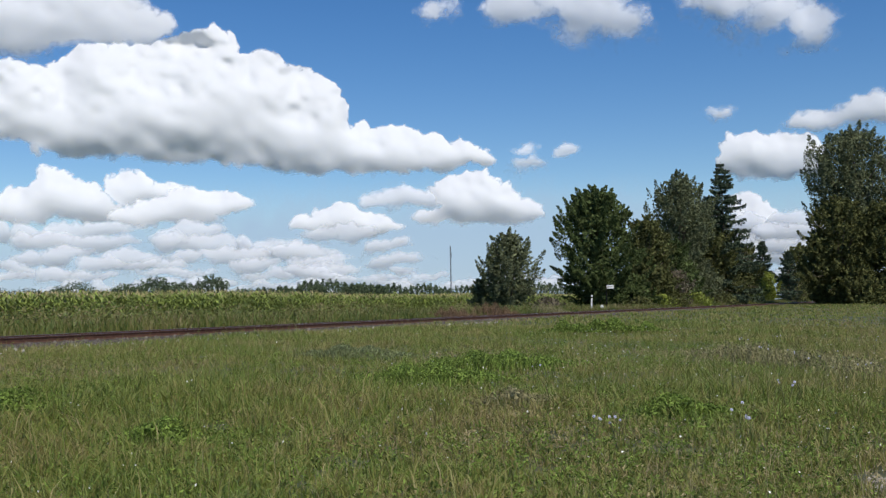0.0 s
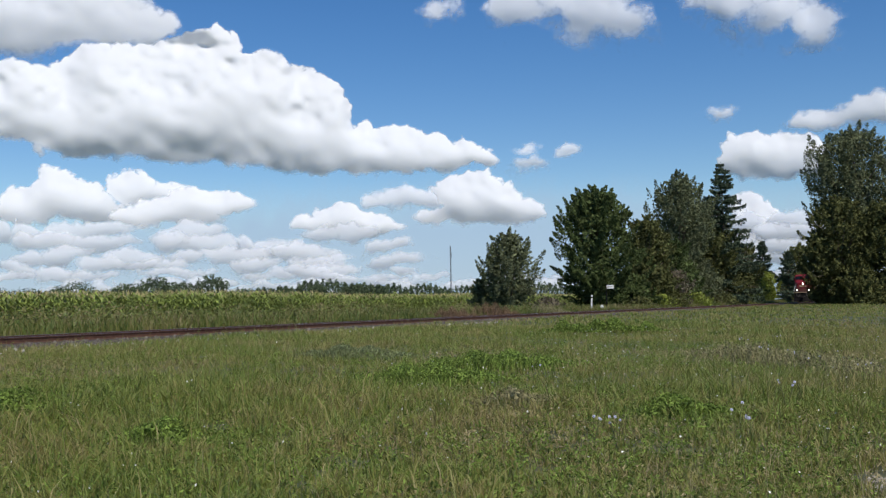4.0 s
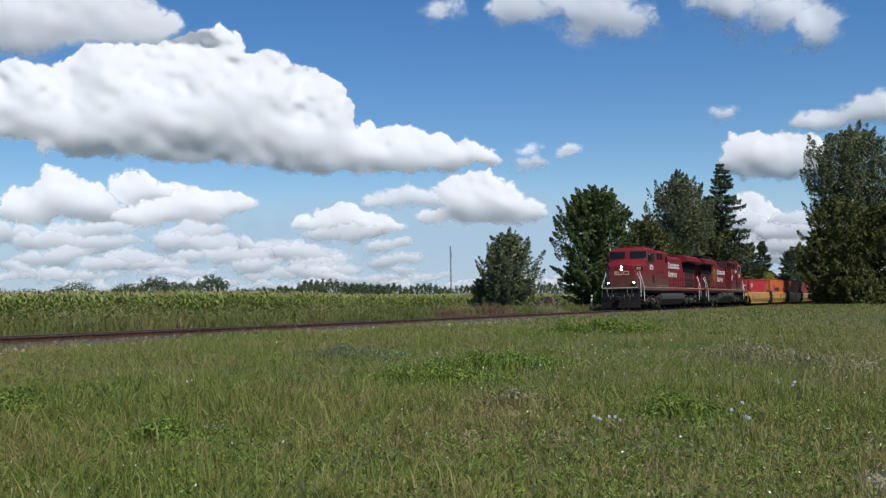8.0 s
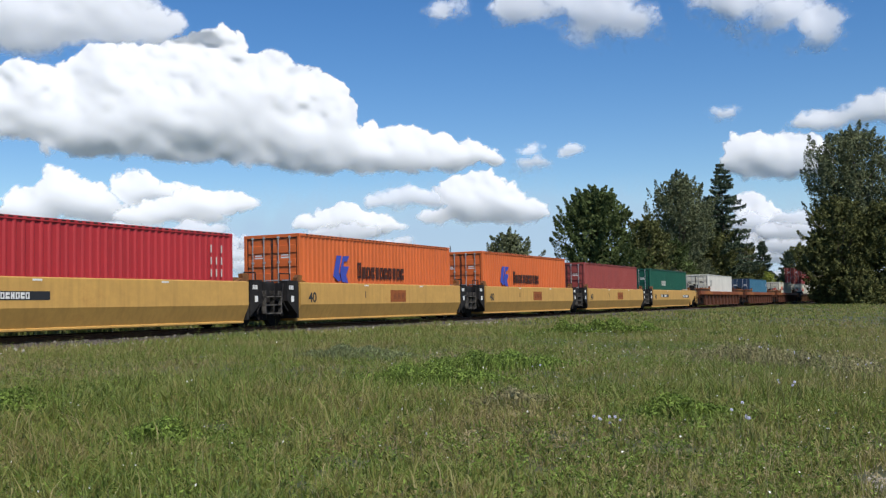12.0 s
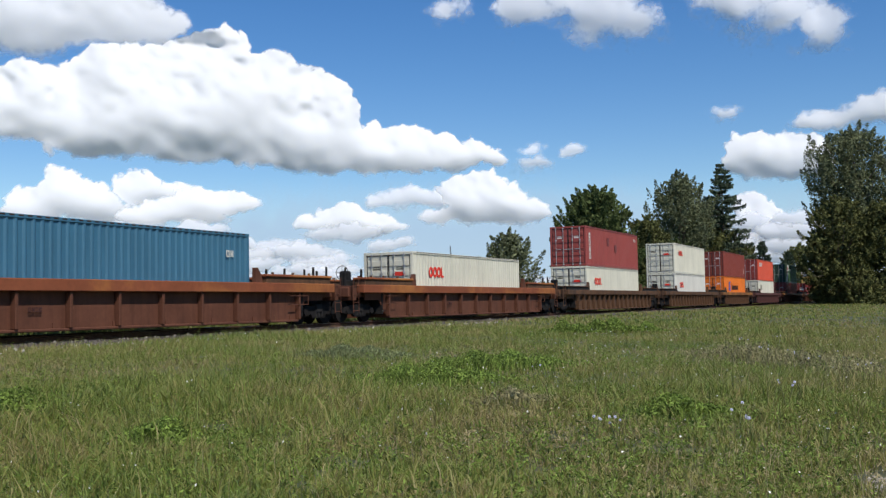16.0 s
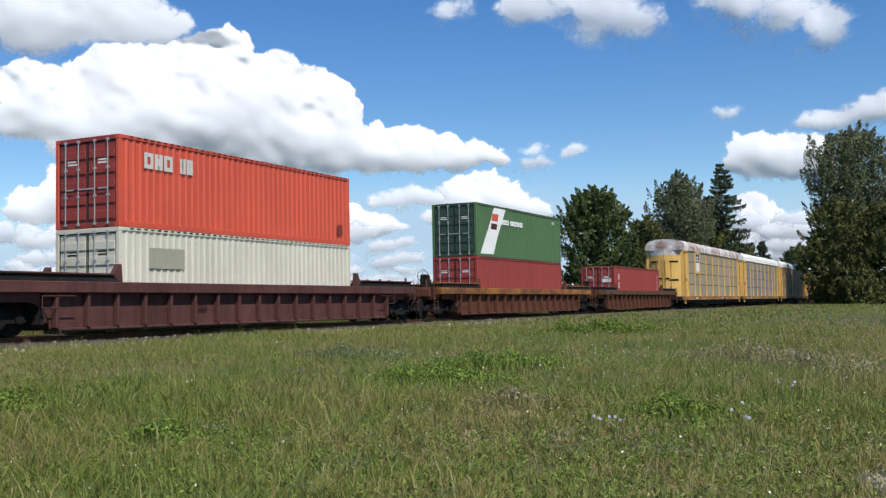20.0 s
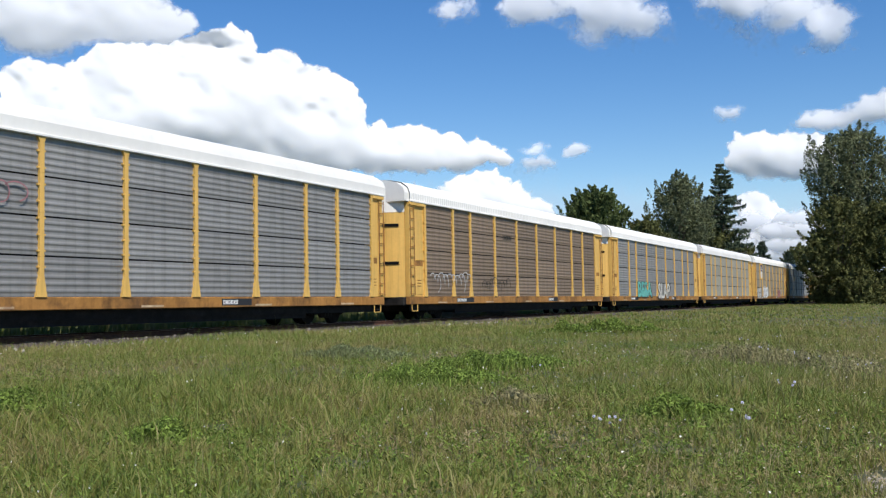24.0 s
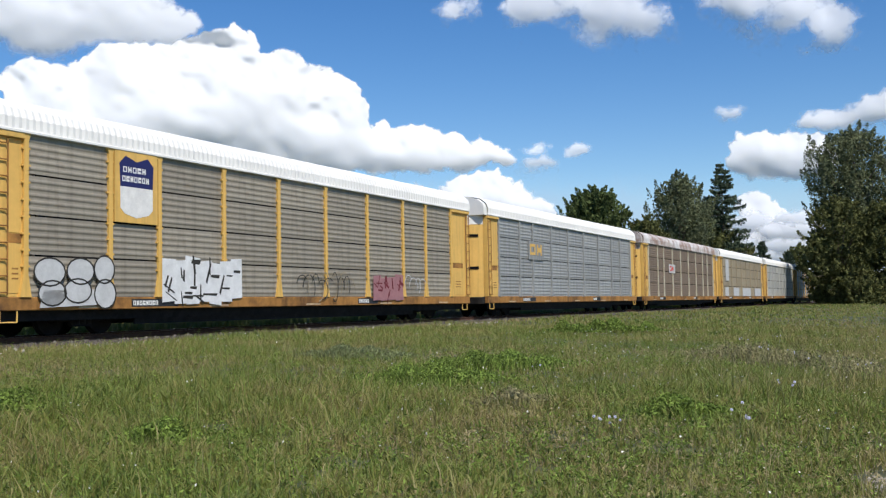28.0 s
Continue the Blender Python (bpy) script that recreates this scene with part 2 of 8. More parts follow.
def sprigs(p, out, rng, size):
    """Leaves of one triangle each, turned mostly outwards."""
    n = len(p)
    nor = out * .6 + rng.normal(size=(n, 3)) * .7
    nor /= np.linalg.norm(nor, axis=1)[:, None]
    a = np.cross(nor, rng.normal(size=(n, 3)))
    a /= np.linalg.norm(a, axis=1)[:, None] + 1e-9
    b = np.cross(nor, a)
    s = (size * rng.uniform(.6, 1.4, n))[:, None]
    v = np.stack((p + a * s, p - a * s * .7 + b * s * .5, p - a * s * .7 - b * s * .5), 1)
    return v.reshape(-1, 3), np.arange(n * 3).reshape(-1, 3)


def broad_tree(at, height, width, low, leaf_mat, label, seed, leaves=12000, leaf=.15, plume=.2, profile=DOME, upright=.4, name="tree"):
    """low: height of the crown's foot; profile: half width along the crown's height; plume: length of a leafy bough against the crown's width; upright: how far boughs rise."""
    rng = np.random.default_rng(seed)
    tree = thing(name, label, "tree", "", at=Matrix.Translation((at[0], at[1], gz(*at[:2]) - .05)))
    h = height - low
    count = max(50, leaves // 150)
    ts, rs = zip(*profile)
    # leafy boughs end at the crown's outline, each a pointed plume
    t = rng.uniform(0, 1, count) ** .92
    ang = rng.uniform(0, math.tau, count)
    bulge = 1 + .12 * np.sin(ang * 3 + seed + t * 6) + .10 * np.sin(ang * 5 - t * 13 + seed)
    rad = width / 2 * np.interp(t, ts, rs) * bulge * np.where(rng.random(count) < .7, rng.uniform(.74, 1.20, count), rng.uniform(.35, .8, count))
    tip = np.stack((rad * np.cos(ang), rad * np.sin(ang), low + t * h * rng.uniform(.95, 1.045, count)), 1)
    way = np.stack((np.cos(ang), np.sin(ang), upright + t * (.7 + 1.6 * upright)), 1) + rng.normal(size=(count, 3)) * .22
    way /= np.linalg.norm(way, axis=1)[:, None]
    length = width * plume * rng.uniform(.7, 1.6, count)
    girth = length * rng.uniform(.17, .32, count)
    per = rng.multinomial(leaves, length * girth / (length * girth).sum())
    idx = np.repeat(np.arange(count), per)
    n = len(idx)
    s = rng.uniform(0, 1, n) ** .8
    off = rng.normal(size=(n, 3))
    off -= (off * way[idx]).sum(1)[:, None] * way[idx]
    off /= np.linalg.norm(off, axis=1)[:, None] + 1e-9
    p = tip[idx] - way[idx] * (length[idx] * (1 - s))[:, None] + off * (girth[idx] * (1 - s) ** .55 * rng.uniform(.1, 1, n) ** .5)[:, None]
    p[:, 2] = np.maximum(p[:, 2], .12)
    out = off * .8 + way[idx] * .5
    v, tri = sprigs(p, out, rng, leaf)
    # the dense shaded inside of the crown
    m = leaves // 7
    t2, a2 = rng.uniform(.0, .93, m), rng.uniform(0, math.tau, m)
    r2 = width / 2 * np.interp(t2, ts, rs) * (1 + .10 * np.sin(a2 * 3 + seed + t2 * 6)) * rng.uniform(0, .66, m) ** .6
    q = np.stack((r2 * np.cos(a2), r2 * np.sin(a2), low + t2 * h), 1)
    v2, tri2 = sprigs(q, np.stack((np.cos(a2), np.sin(a2), .4 + 0 * a2), 1), rng, leaf * 1.8)
    v, tri = np.concatenate((v, v2)), np.concatenate((tri, tri2 + len(v)))
    bm = bmesh.new()
    top = Vector((0, 0, low + h * .85))
    r0 = height * .015 + .04
    limb(bm, (0, 0, 0), top, r0, r0 * .15, rng, 8)
    part("trunk", bm, M_BARK, tree, "rough grey-brown bark")
    bm = bmesh.new()
    for i in rng.choice(count, min(count, 34), False):
        z0 = max(.4, tip[i][2] * rng.uniform(.4, .7))
        limb(bm, (0, 0, z0), tip[i], r0 * .35, .012, rng, 4)
    part("limbwork", bm, M_BARK, tree)["kind"] = "stuff"
    part("crown", np_mesh("crown", v, tri, leaf_mat), None, tree)
    return tree


def spruce(at, height, width, label, seed, ragged=.5, low=.8, gap=.62):
    rng = np.random.default_rng(seed)
    tree = thing("spruce_tree", label, "tree", at=Matrix.Translation((at[0], at[1], gz(*at[:2]) - .05)))
    bm = bmesh.new()
    rod(bm, (0, 0, 0), (0, 0, height), height * .013 + .05, 8, .02, False)
    part("trunk", bm, M_BARK, tree)
    bm = bmesh.new()
    pts, outs = [], []
    z = low
    while z < height - .25:
        t = (z - low) / (height - low)
        reach = width / 2 * (1 - t) ** .72 + .25
        for a in rng.uniform(0, math.tau, 6):
            r = reach * rng.uniform(1 - ragged, 1.12)
            # boughs sag from the trunk and turn up again at the tip
            d = np.array((math.cos(a), math.sin(a), 0))
            rise = .35 * t - .22
            tip = Vector((d[0] * r, d[1] * r, z + r * rise))
            rod(bm, (0, 0, z), tip, .04, 4, .008, False)
            m = int(30 + r * 70)
            s = rng.uniform(.1, 1, m) ** .75
            q = np.outer(s * r, d) + (0, 0, z)
            q[:, 2] += r * rise * s - .10 * r * np.sin(s * math.pi)
            side = np.array((-d[1], d[0], 0))
            q += side * (rng.normal(size=m) * .16 * r * (1.15 - s))[:, None]
            q[:, 2] -= np.abs(rng.normal(size=m)) * (.10 + .05 * r)
            pts.append(q)
            outs.append(np.tile(d * .6 + (0, 0, .6), (m, 1)))
        z += rng.uniform(.75, 1.25) * gap * (.45 + .55 * (1 - t)) * (1 + height * .012)
    part("boughwork", bm, M_BARK, tree)["kind"] = "stuff"
    v, tri = sprigs(np.concatenate(pts), np.concatenate(outs), rng, .17)
    part("needles", np_mesh("needles", v, tri, M_NEEDLE), None, tree)
    return tree


def toward(az, depth):
    return (math.tan(radians(az)) * depth, depth)


broad_tree(toward(3.72, 88), 7.6, 5.7, .5, M_LEAF_GREY, "small round grey-green tree beside the railway track", 11, 26000, .095, .22, EGG, .55)
broad_tree(toward(2.05, 90), 3.4, 2.6, .1, M_LEAF_GREY, "low grey-green shrub beside the small tree", 32, 4000, .10, .25, MOUND, .3, "bush")
broad_tree(toward(8.7, 100), 12.7, 8.6, .9, M_LEAF_DARK, "round dark green maple tree behind the track", 12, 52000, .125, .15, DOME, .35)
broad_tree(toward(11.4, 112), 10.6, 6.2, .6, M_LEAF_OLIVE, "dark green tree at the wood's edge", 13, 24000, .14, .17, DOME, .3)
broad_tree(toward(13.35, 127.2), 17.2, 8.6, 2.5, M_LEAF_GREY, "tall grey-green poplar with upright boughs", 14, 38000, .14, .24, VASE, .9)
broad_tree(toward(14.6, 139.0), 12.4, 10.2, .4, M_LEAF_OLIVE, "broad olive-green tree at the wood's edge", 15, 34000, .16, .16, DOME, .3)
broad_tree(toward(12.4, 115.4), 8.6, 6.8, .2, M_LEAF_DARK, "low leafy tree below the poplar", 16, 24000, .14, .17, DOME, .3)
broad_tree(toward(16.3, 150.0), 10.0, 6.2, .3, M_LEAF_OLIVE, "leafy tree beside a spruce", 17, 20000, .16, .18, DOME, .3)
broad_tree(toward(14.75, 147.8), 16.4, 5.2, 2.0, M_LEAF_GREY, "tall slim grey-green tree", 18, 18000, .15, .26, VASE, .8)
spruce(toward(15.6, 138.0), 20.0, 11.5, "tall ragged dark spruce with drooping boughs", 19, .55, .8, .78)
spruce(toward(17.6, 190), 12.4, 6.0, "small dark spruce in the gap between the trees", 20, .4)
spruce(toward(18.9, 201.4), 11.0, 6.0, "dark spruce far behind the track", 21, .4)
broad_tree(toward(19.5, 244.5), 14.4, 10.7, .5, M_LEAF_OLIVE, "far leafy tree behind the track", 22, 12000, .26, .2)
broad_tree(toward(17.85, 172), 5.8, 3.6, .1, M_LEAF_YELLOW, "yellow-green bush at the wood's edge", 23, 8000, .13, .25, EGG, .4, "bush")
for k, (az, dep, hh, ww, mt) in enumerate(((10.4, 106, 4.2, 6.0, M_LEAF_DARK), (11.9, 107.5, 4.8, 5.7, M_LEAF_OLIVE), (13.2, 121.6, 6.2, 7.3, M_LEAF_DARK), (14.4, 132.7, 5.8, 7.2, M_LEAF_GREY),
                                           (15.5, 141.3, 6.6, 7.3, M_LEAF_OLIVE), (16.6, 150.4, 5.8, 5.8, M_LEAF_DARK), (19.3, 236.9, 7.5, 11.2, M_LEAF_OLIVE))):
    broad_tree(toward(az, dep), hh, ww, .0, mt, "leafy undergrowth along the wood's edge", 70 + k, 10000, .14, .2, MOUND, .3, "bush")
broad_tree(toward(13.0, 112.4), 4.6, 4.6, .1, M_LEAF_BROWN, "half-dead brown bush at the wood's edge", 90, 6000, .09, .28, EGG, .6, "bush")
for k, (az, dep, hh, ww, mt) in enumerate(((11.0, 99, 1.5, 3.2, M_LEAF_OLIVE), (14.1, 117, 1.9, 4.0, M_LEAF_YELLOW), (12.2, 105, 1.7, 3.4, M_LEAF_YELLOW), (15.6, 130, 1.9, 4.4, M_LEAF_OLIVE), (5.9, 84, 1.5, 3.2, M_LEAF_BROWN))):
    broad_tree(toward(az, dep), hh, ww, .0, mt, "low weedy shrub in front of the trees", 95 + k, 3000, .11, .3, MOUND, .4, "bush")
# the clump in front of the track
broad_tree(toward(22.35, 146), 26.4, 14.0, 5.5, M_LEAF_GREY, "very tall grey-green poplar with upright boughs", 24, 60000, .16, .19, VASE, .9)
broad_tree(toward(25.6, 152), 26.0, 12.0, 3.0, M_LEAF_GREY, "very tall grey-green poplar behind lower trees", 25, 26000, .18, .2, VASE, .8)
broad_tree(toward(21.6, 140), 15.2, 10.5, .2, M_LEAF_OLIVE, "broad olive-green tree with branches to the ground", 26, 40000, .16, .13, DOME, .3)
broad_tree(toward(24.0, 138), 14.8, 10.5, .2, M_LEAF_OLIVE, "broad brownish-green tree with branches to the ground", 27, 40000, .16, .13, DOME, .3)
broad_tree(toward(20.5, 141), 10.4, 5.8, .1, M_LEAF_OLIVE, "low dense tree at the edge of the clump", 28, 20000, .15, .17, EGG, .3)
broad_tree(toward(26.4, 140), 16.0, 11.0, .2, M_LEAF_DARK, "broad dark green tree at the end of the clump", 29, 16000, .2, .15)
broad_tree(toward(22.4, 136), 5.5, 7.0, .0, M_LEAF_OLIVE, "low thicket below the tall trees", 30, 14000, .14, .2, MOUND, .3, "bush")
broad_tree(toward(24.9, 136), 5.5, 7.0, .0, M_LEAF_OLIVE, "low thicket below the tall trees", 31, 14000, .14, .2, MOUND, .3, "bush")


def build_far_woods():
    rng = np.random.default_rng(40)
    pts = []
    for az0, az1, depth, h0, h1 in ((-30, -20, 900, 24, 29), (-22, -15.5, 700, 17, 19), (-17.4, -13.5, 620, 19, 23), (-13, -11.5, 620, 19, 23), (-11.3, -8.5, 760, 16, 19),
                                    (-9, -4.6, 640, 17, 20.5), (-4.8, 0, 660, 16, 18.5), (0, 10, 800, 17, 20), (10, 26, 420, 9, 14), (26, 45, 420, 12, 18)):
        az = az0
        while az < az1:
            h = rng.uniform(h0, h1) - 1.6
            wd = h * rng.uniform(.9, 1.9)
            m = 2200
            q = rng.normal(size=(m, 3))
            q /= np.linalg.norm(q, axis=1)[:, None]
            q *= (rng.uniform(.5, 1, m) ** .4)[:, None] * (wd / 2, wd / 2, h * .48)
            x, y = toward(az, depth * rng.uniform(.95, 1.05))
            pts.append(q * (1 + .2 * np.sin(q[:, :1] * 1.7)) + (x, y, h * .5))
            az += math.degrees(wd / depth) * rng.uniform(.5, .95)
    v, t = sprigs(np.concatenate(pts), np.concatenate(pts) * 0 + (0, -.8, .6), rng, .95)
    ob = new("far_woods", np_mesh("far_woods", v, t, M_FAR_LEAF))
    tagged(ob, "far line of dark green woods along the horizon", "woods", kind="stuff")


build_far_woods()

# ---- corn field ----
M_CORN = material("corn_leaf", (.20, .245, .050), .5, vary=.25, scale=.35, island=.5, translucent=.25)
M_TASSEL = material("corn_tassel", (.40, .33, .17), .8, vary=.2, scale=2, island=.3)


def build_corn():
    rng = np.random.default_rng(50)
    leaf_v, leaf_t, tas_v, tas_t = [], [], [], []
    n0 = n1 = 0
    for row in range(9):
        w = -31.5 - row * .76
        u = np.arange(-30, 330, .30 if row < 5 else .5)
        u = u + rng.normal(size=len(u)) * .06
        for uu in u:
            p = tr(uu, w + rng.normal() * .06)
            base = np.array((p.x, p.y, gz(p.x, p.y)))
            h = rng.uniform(1.95, 2.45) + .12 * math.sin(uu * .11)
            a0 = rng.uniform(0, math.tau)
            for k in range(6):
                z = h * (.28 + .115 * k + rng.uniform(-.03, .03))
                a = a0 + k * math.pi + rng.normal() * .4
                d = np.array((math.cos(a), math.sin(a), 0))
                side = np.array((-d[1], d[0], 0)) * .085
                ln = rng.uniform(.45, .75)
                mid = base + d * ln * .55 + (0, 0, z + ln * .42)
                tip = base + d * ln * 1.05 + (0, 0, z + ln * rng.uniform(-.25, .2))
                leaf_v += [base + (0, 0, z) - side * .5, base + (0, 0, z) + side * .5, mid - side, mid + side, tip]
                leaf_t += [(n0, n0 + 1, n0 + 3), (n0, n0 + 3, n0 + 2), (n0 + 2, n0 + 3, n0 + 4)]
                n0 += 5
            s = np.array((.022, 0, 0))
            leaf_v += [base - s, base + s, base + (0, 0, h * .95)]
            leaf_t.append((n0, n0 + 1, n0 + 2))
            n0 += 3
            for k in range(3):
                a = rng.uniform(0, math.tau)
                d = np.array((math.cos(a) * .09, math.sin(a) * .09, .30))
                sd = np.array((.014, .014, 0))
                tas_v += [base + (0, 0, h * .92) - sd, base + (0, 0, h * .92) + sd, base + (0, 0, h * .92) + d]
                tas_t.append((n1, n1 + 1, n1 + 2))
                n1 += 3
    field = thing("corn_field", "field of tall green corn with tan tassels beyond the track", "corn field", kind="stuff")
    part("corn_plants", np_mesh("corn_plants", leaf_v, leaf_t, M_CORN), None, field)
    part("tassels", np_mesh("tassels", tas_v, tas_t, M_TASSEL), None, field, "dry tan tassels")
    # the crowd of leaf tops that goes on behind the first rows
    n = 60000
    u, w = rng.uniform(-80, 520, n), -38 - rng.uniform(0, 1, n) ** 1.5 * 190
    x = ALONG.x * u + NEAR.x * (w - TRACK_OFF)
    y = ALONG.y * u + NEAR.y * (w - TRACK_OFF)
    c = np.stack((x, y, ground_z(x, y) + rng.uniform(1.3, 2.45, n)), 1)
    v, t = leaf_quads(c, rng, .42, .35)
    part("field_tops", np_mesh("field_tops", v, t, M_CORN), None, field)


build_corn()

# ---- grass ----
def meadow_material(name, tip_mix, dry=.0, k=1.0):
    """Blades: green, yellow-green, straw and brown, in drifts over the field."""
    m = bpy.data.materials.new(name)
    m.use_nodes = True
    nodes, links = m.node_tree.nodes, m.node_tree.links
    bsdf = nodes["Principled BSDF"]
    bsdf.inputs["Roughness"].default_value = .6
    geo = nodes.new("ShaderNodeNewGeometry")
    tc = nodes.new("ShaderNodeTexCoord")
    total = geo.outputs["Random Per Island"]
    for sc, weight in ((.16, 2.3), (.8, 1.9), (5.0, 1.3)):
        n = nodes.new("ShaderNodeTexNoise")
        n.inputs["Scale"].default_value, n.inputs["Detail"].default_value = sc, 5
        links.new(tc.outputs["Object"], n.inputs["Vector"])
        add = nodes.new("ShaderNodeMath")
        add.operation = "MULTIPLY_ADD"
        links.new(n.outputs["Fac"], add.inputs[0])
        add.inputs[1].default_value = weight
        links.new(total, add.inputs[2])
        total = add.outputs[0]
    half = nodes.new("ShaderNodeMath")
    half.operation = "MULTIPLY_ADD"
    links.new(total, half.inputs[0])
    half.inputs[1].default_value, half.inputs[2].default_value = .42, -.80 + dry
    r = nodes.new("ShaderNodeValToRGB")
    r.color_ramp.elements[0].position, r.color_ramp.elements[0].color = .14, (.086 * k, .122 * k, .026 * k, 1)
    r.color_ramp.elements[1].position, r.color_ramp.elements[1].color = 1.0, (.40 * k, .32 * k, .15 * k, 1)
    for pos, col in ((.36, (.158, .220, .034)), (.52, (.222, .242, .048)), (.66, (.262, .242, .066)), (.82, (.31, .242, .10))):
        e = r.color_ramp.elements.new(pos)
        e.color = (*(c * k for c in col), 1)
    links.new(half.outputs[0], r.inputs["Fac"])
    links.new(r.outputs["Color"], bsdf.inputs["Base Color"])
    t = nodes.new("ShaderNodeBsdfTranslucent")
    links.new(r.outputs["Color"], t.inputs["Color"])
    mx = nodes.new("ShaderNodeMixShader")
    mx.inputs[0].default_value = tip_mix
    links.new(bsdf.outputs[0], mx.inputs[1])
    links.new(t.outputs[0], mx.inputs[2])
    links.new(mx.outputs[0], nodes["Material Output"].inputs["Surface"])
    return m


M_GRASS = meadow_material("meadow_grass", .3)
M_WEEDY = meadow_material("rank_weeds", .25, -.02, .66)
M_BUSHY = material("lush_weed_leaf", (.17, .235, .045), .7, vary=.2, scale=1.2, island=.65, translucent=.3)
M_STRAW = material("dry_straw", (.34, .28, .15), .8, vary=.2, scale=2, island=.35, translucent=.2)
M_BLOSSOM = material("pale_blossom", (.72, .70, .62), .7, vary=.1, scale=9, island=.2)


def blades(x, y, h, wd, rng, lean=.45, fine=True):
    n = len(x)
    base = np.stack((x, y, ground_z(x, y) - .01), 1)
    a = rng.uniform(0, math.tau, n)
    d = np.stack((np.cos(a), np.sin(a), np.zeros(n)), 1)
    f = rng.uniform(0, math.tau, n)
    s = np.stack((np.cos(f), np.sin(f), np.zeros(n)), 1) * (wd / 2)[:, None]
    bend = (rng.uniform(.1, 1, n) * lean * h)[:, None]
    up = np.zeros((n, 3))
    up[:, 2] = h
    mid = base + up * .6 + d * bend * .35
    tip = base + up * (1 - rng.uniform(0, .25, n))[:, None] + d * bend
    if not fine:
        return np.stack((base - s, base + s, tip), 1).reshape(-1, 3), np.arange(n * 3).reshape(-1, 3)
    v = np.stack((base - s, base + s, mid - s * .8, mid + s * .8, tip), 1)
    k = (np.arange(n) * 5)[:, None]
    t = np.concatenate((k + [0, 1, 3], k + [0, 3, 2], k + [2, 3, 4]), 1)
    return v.reshape(-1, 3), t.reshape(-1, 3)


def scatter(rng, n, r0, r1, power):
    """Places in the wedge before the camera, thinning with distance."""
    t = rng.uniform(0, 1, n)
    r = (r0 ** power + t * (r1 ** power - r0 ** power)) ** (1 / power)
    a = np.radians(rng.uniform(-29, 29, n))
    return r * np.sin(a), r * np.cos(a)


def patch(x, y):
    """How tall the growth stands, patch by patch."""
    return .5 + .5 * np.sin(x * .55 + 1.7 * np.sin(y * .21 + 1)) * np.cos(y * .37 + 1.3 * np.sin(x * .3))


def bare(x, y):
    """The gravelly edge of the meadow, where little grows."""
    return ((x - 3.10) / .45) ** 2 + ((y - 6.55) / .75) ** 2 < 1


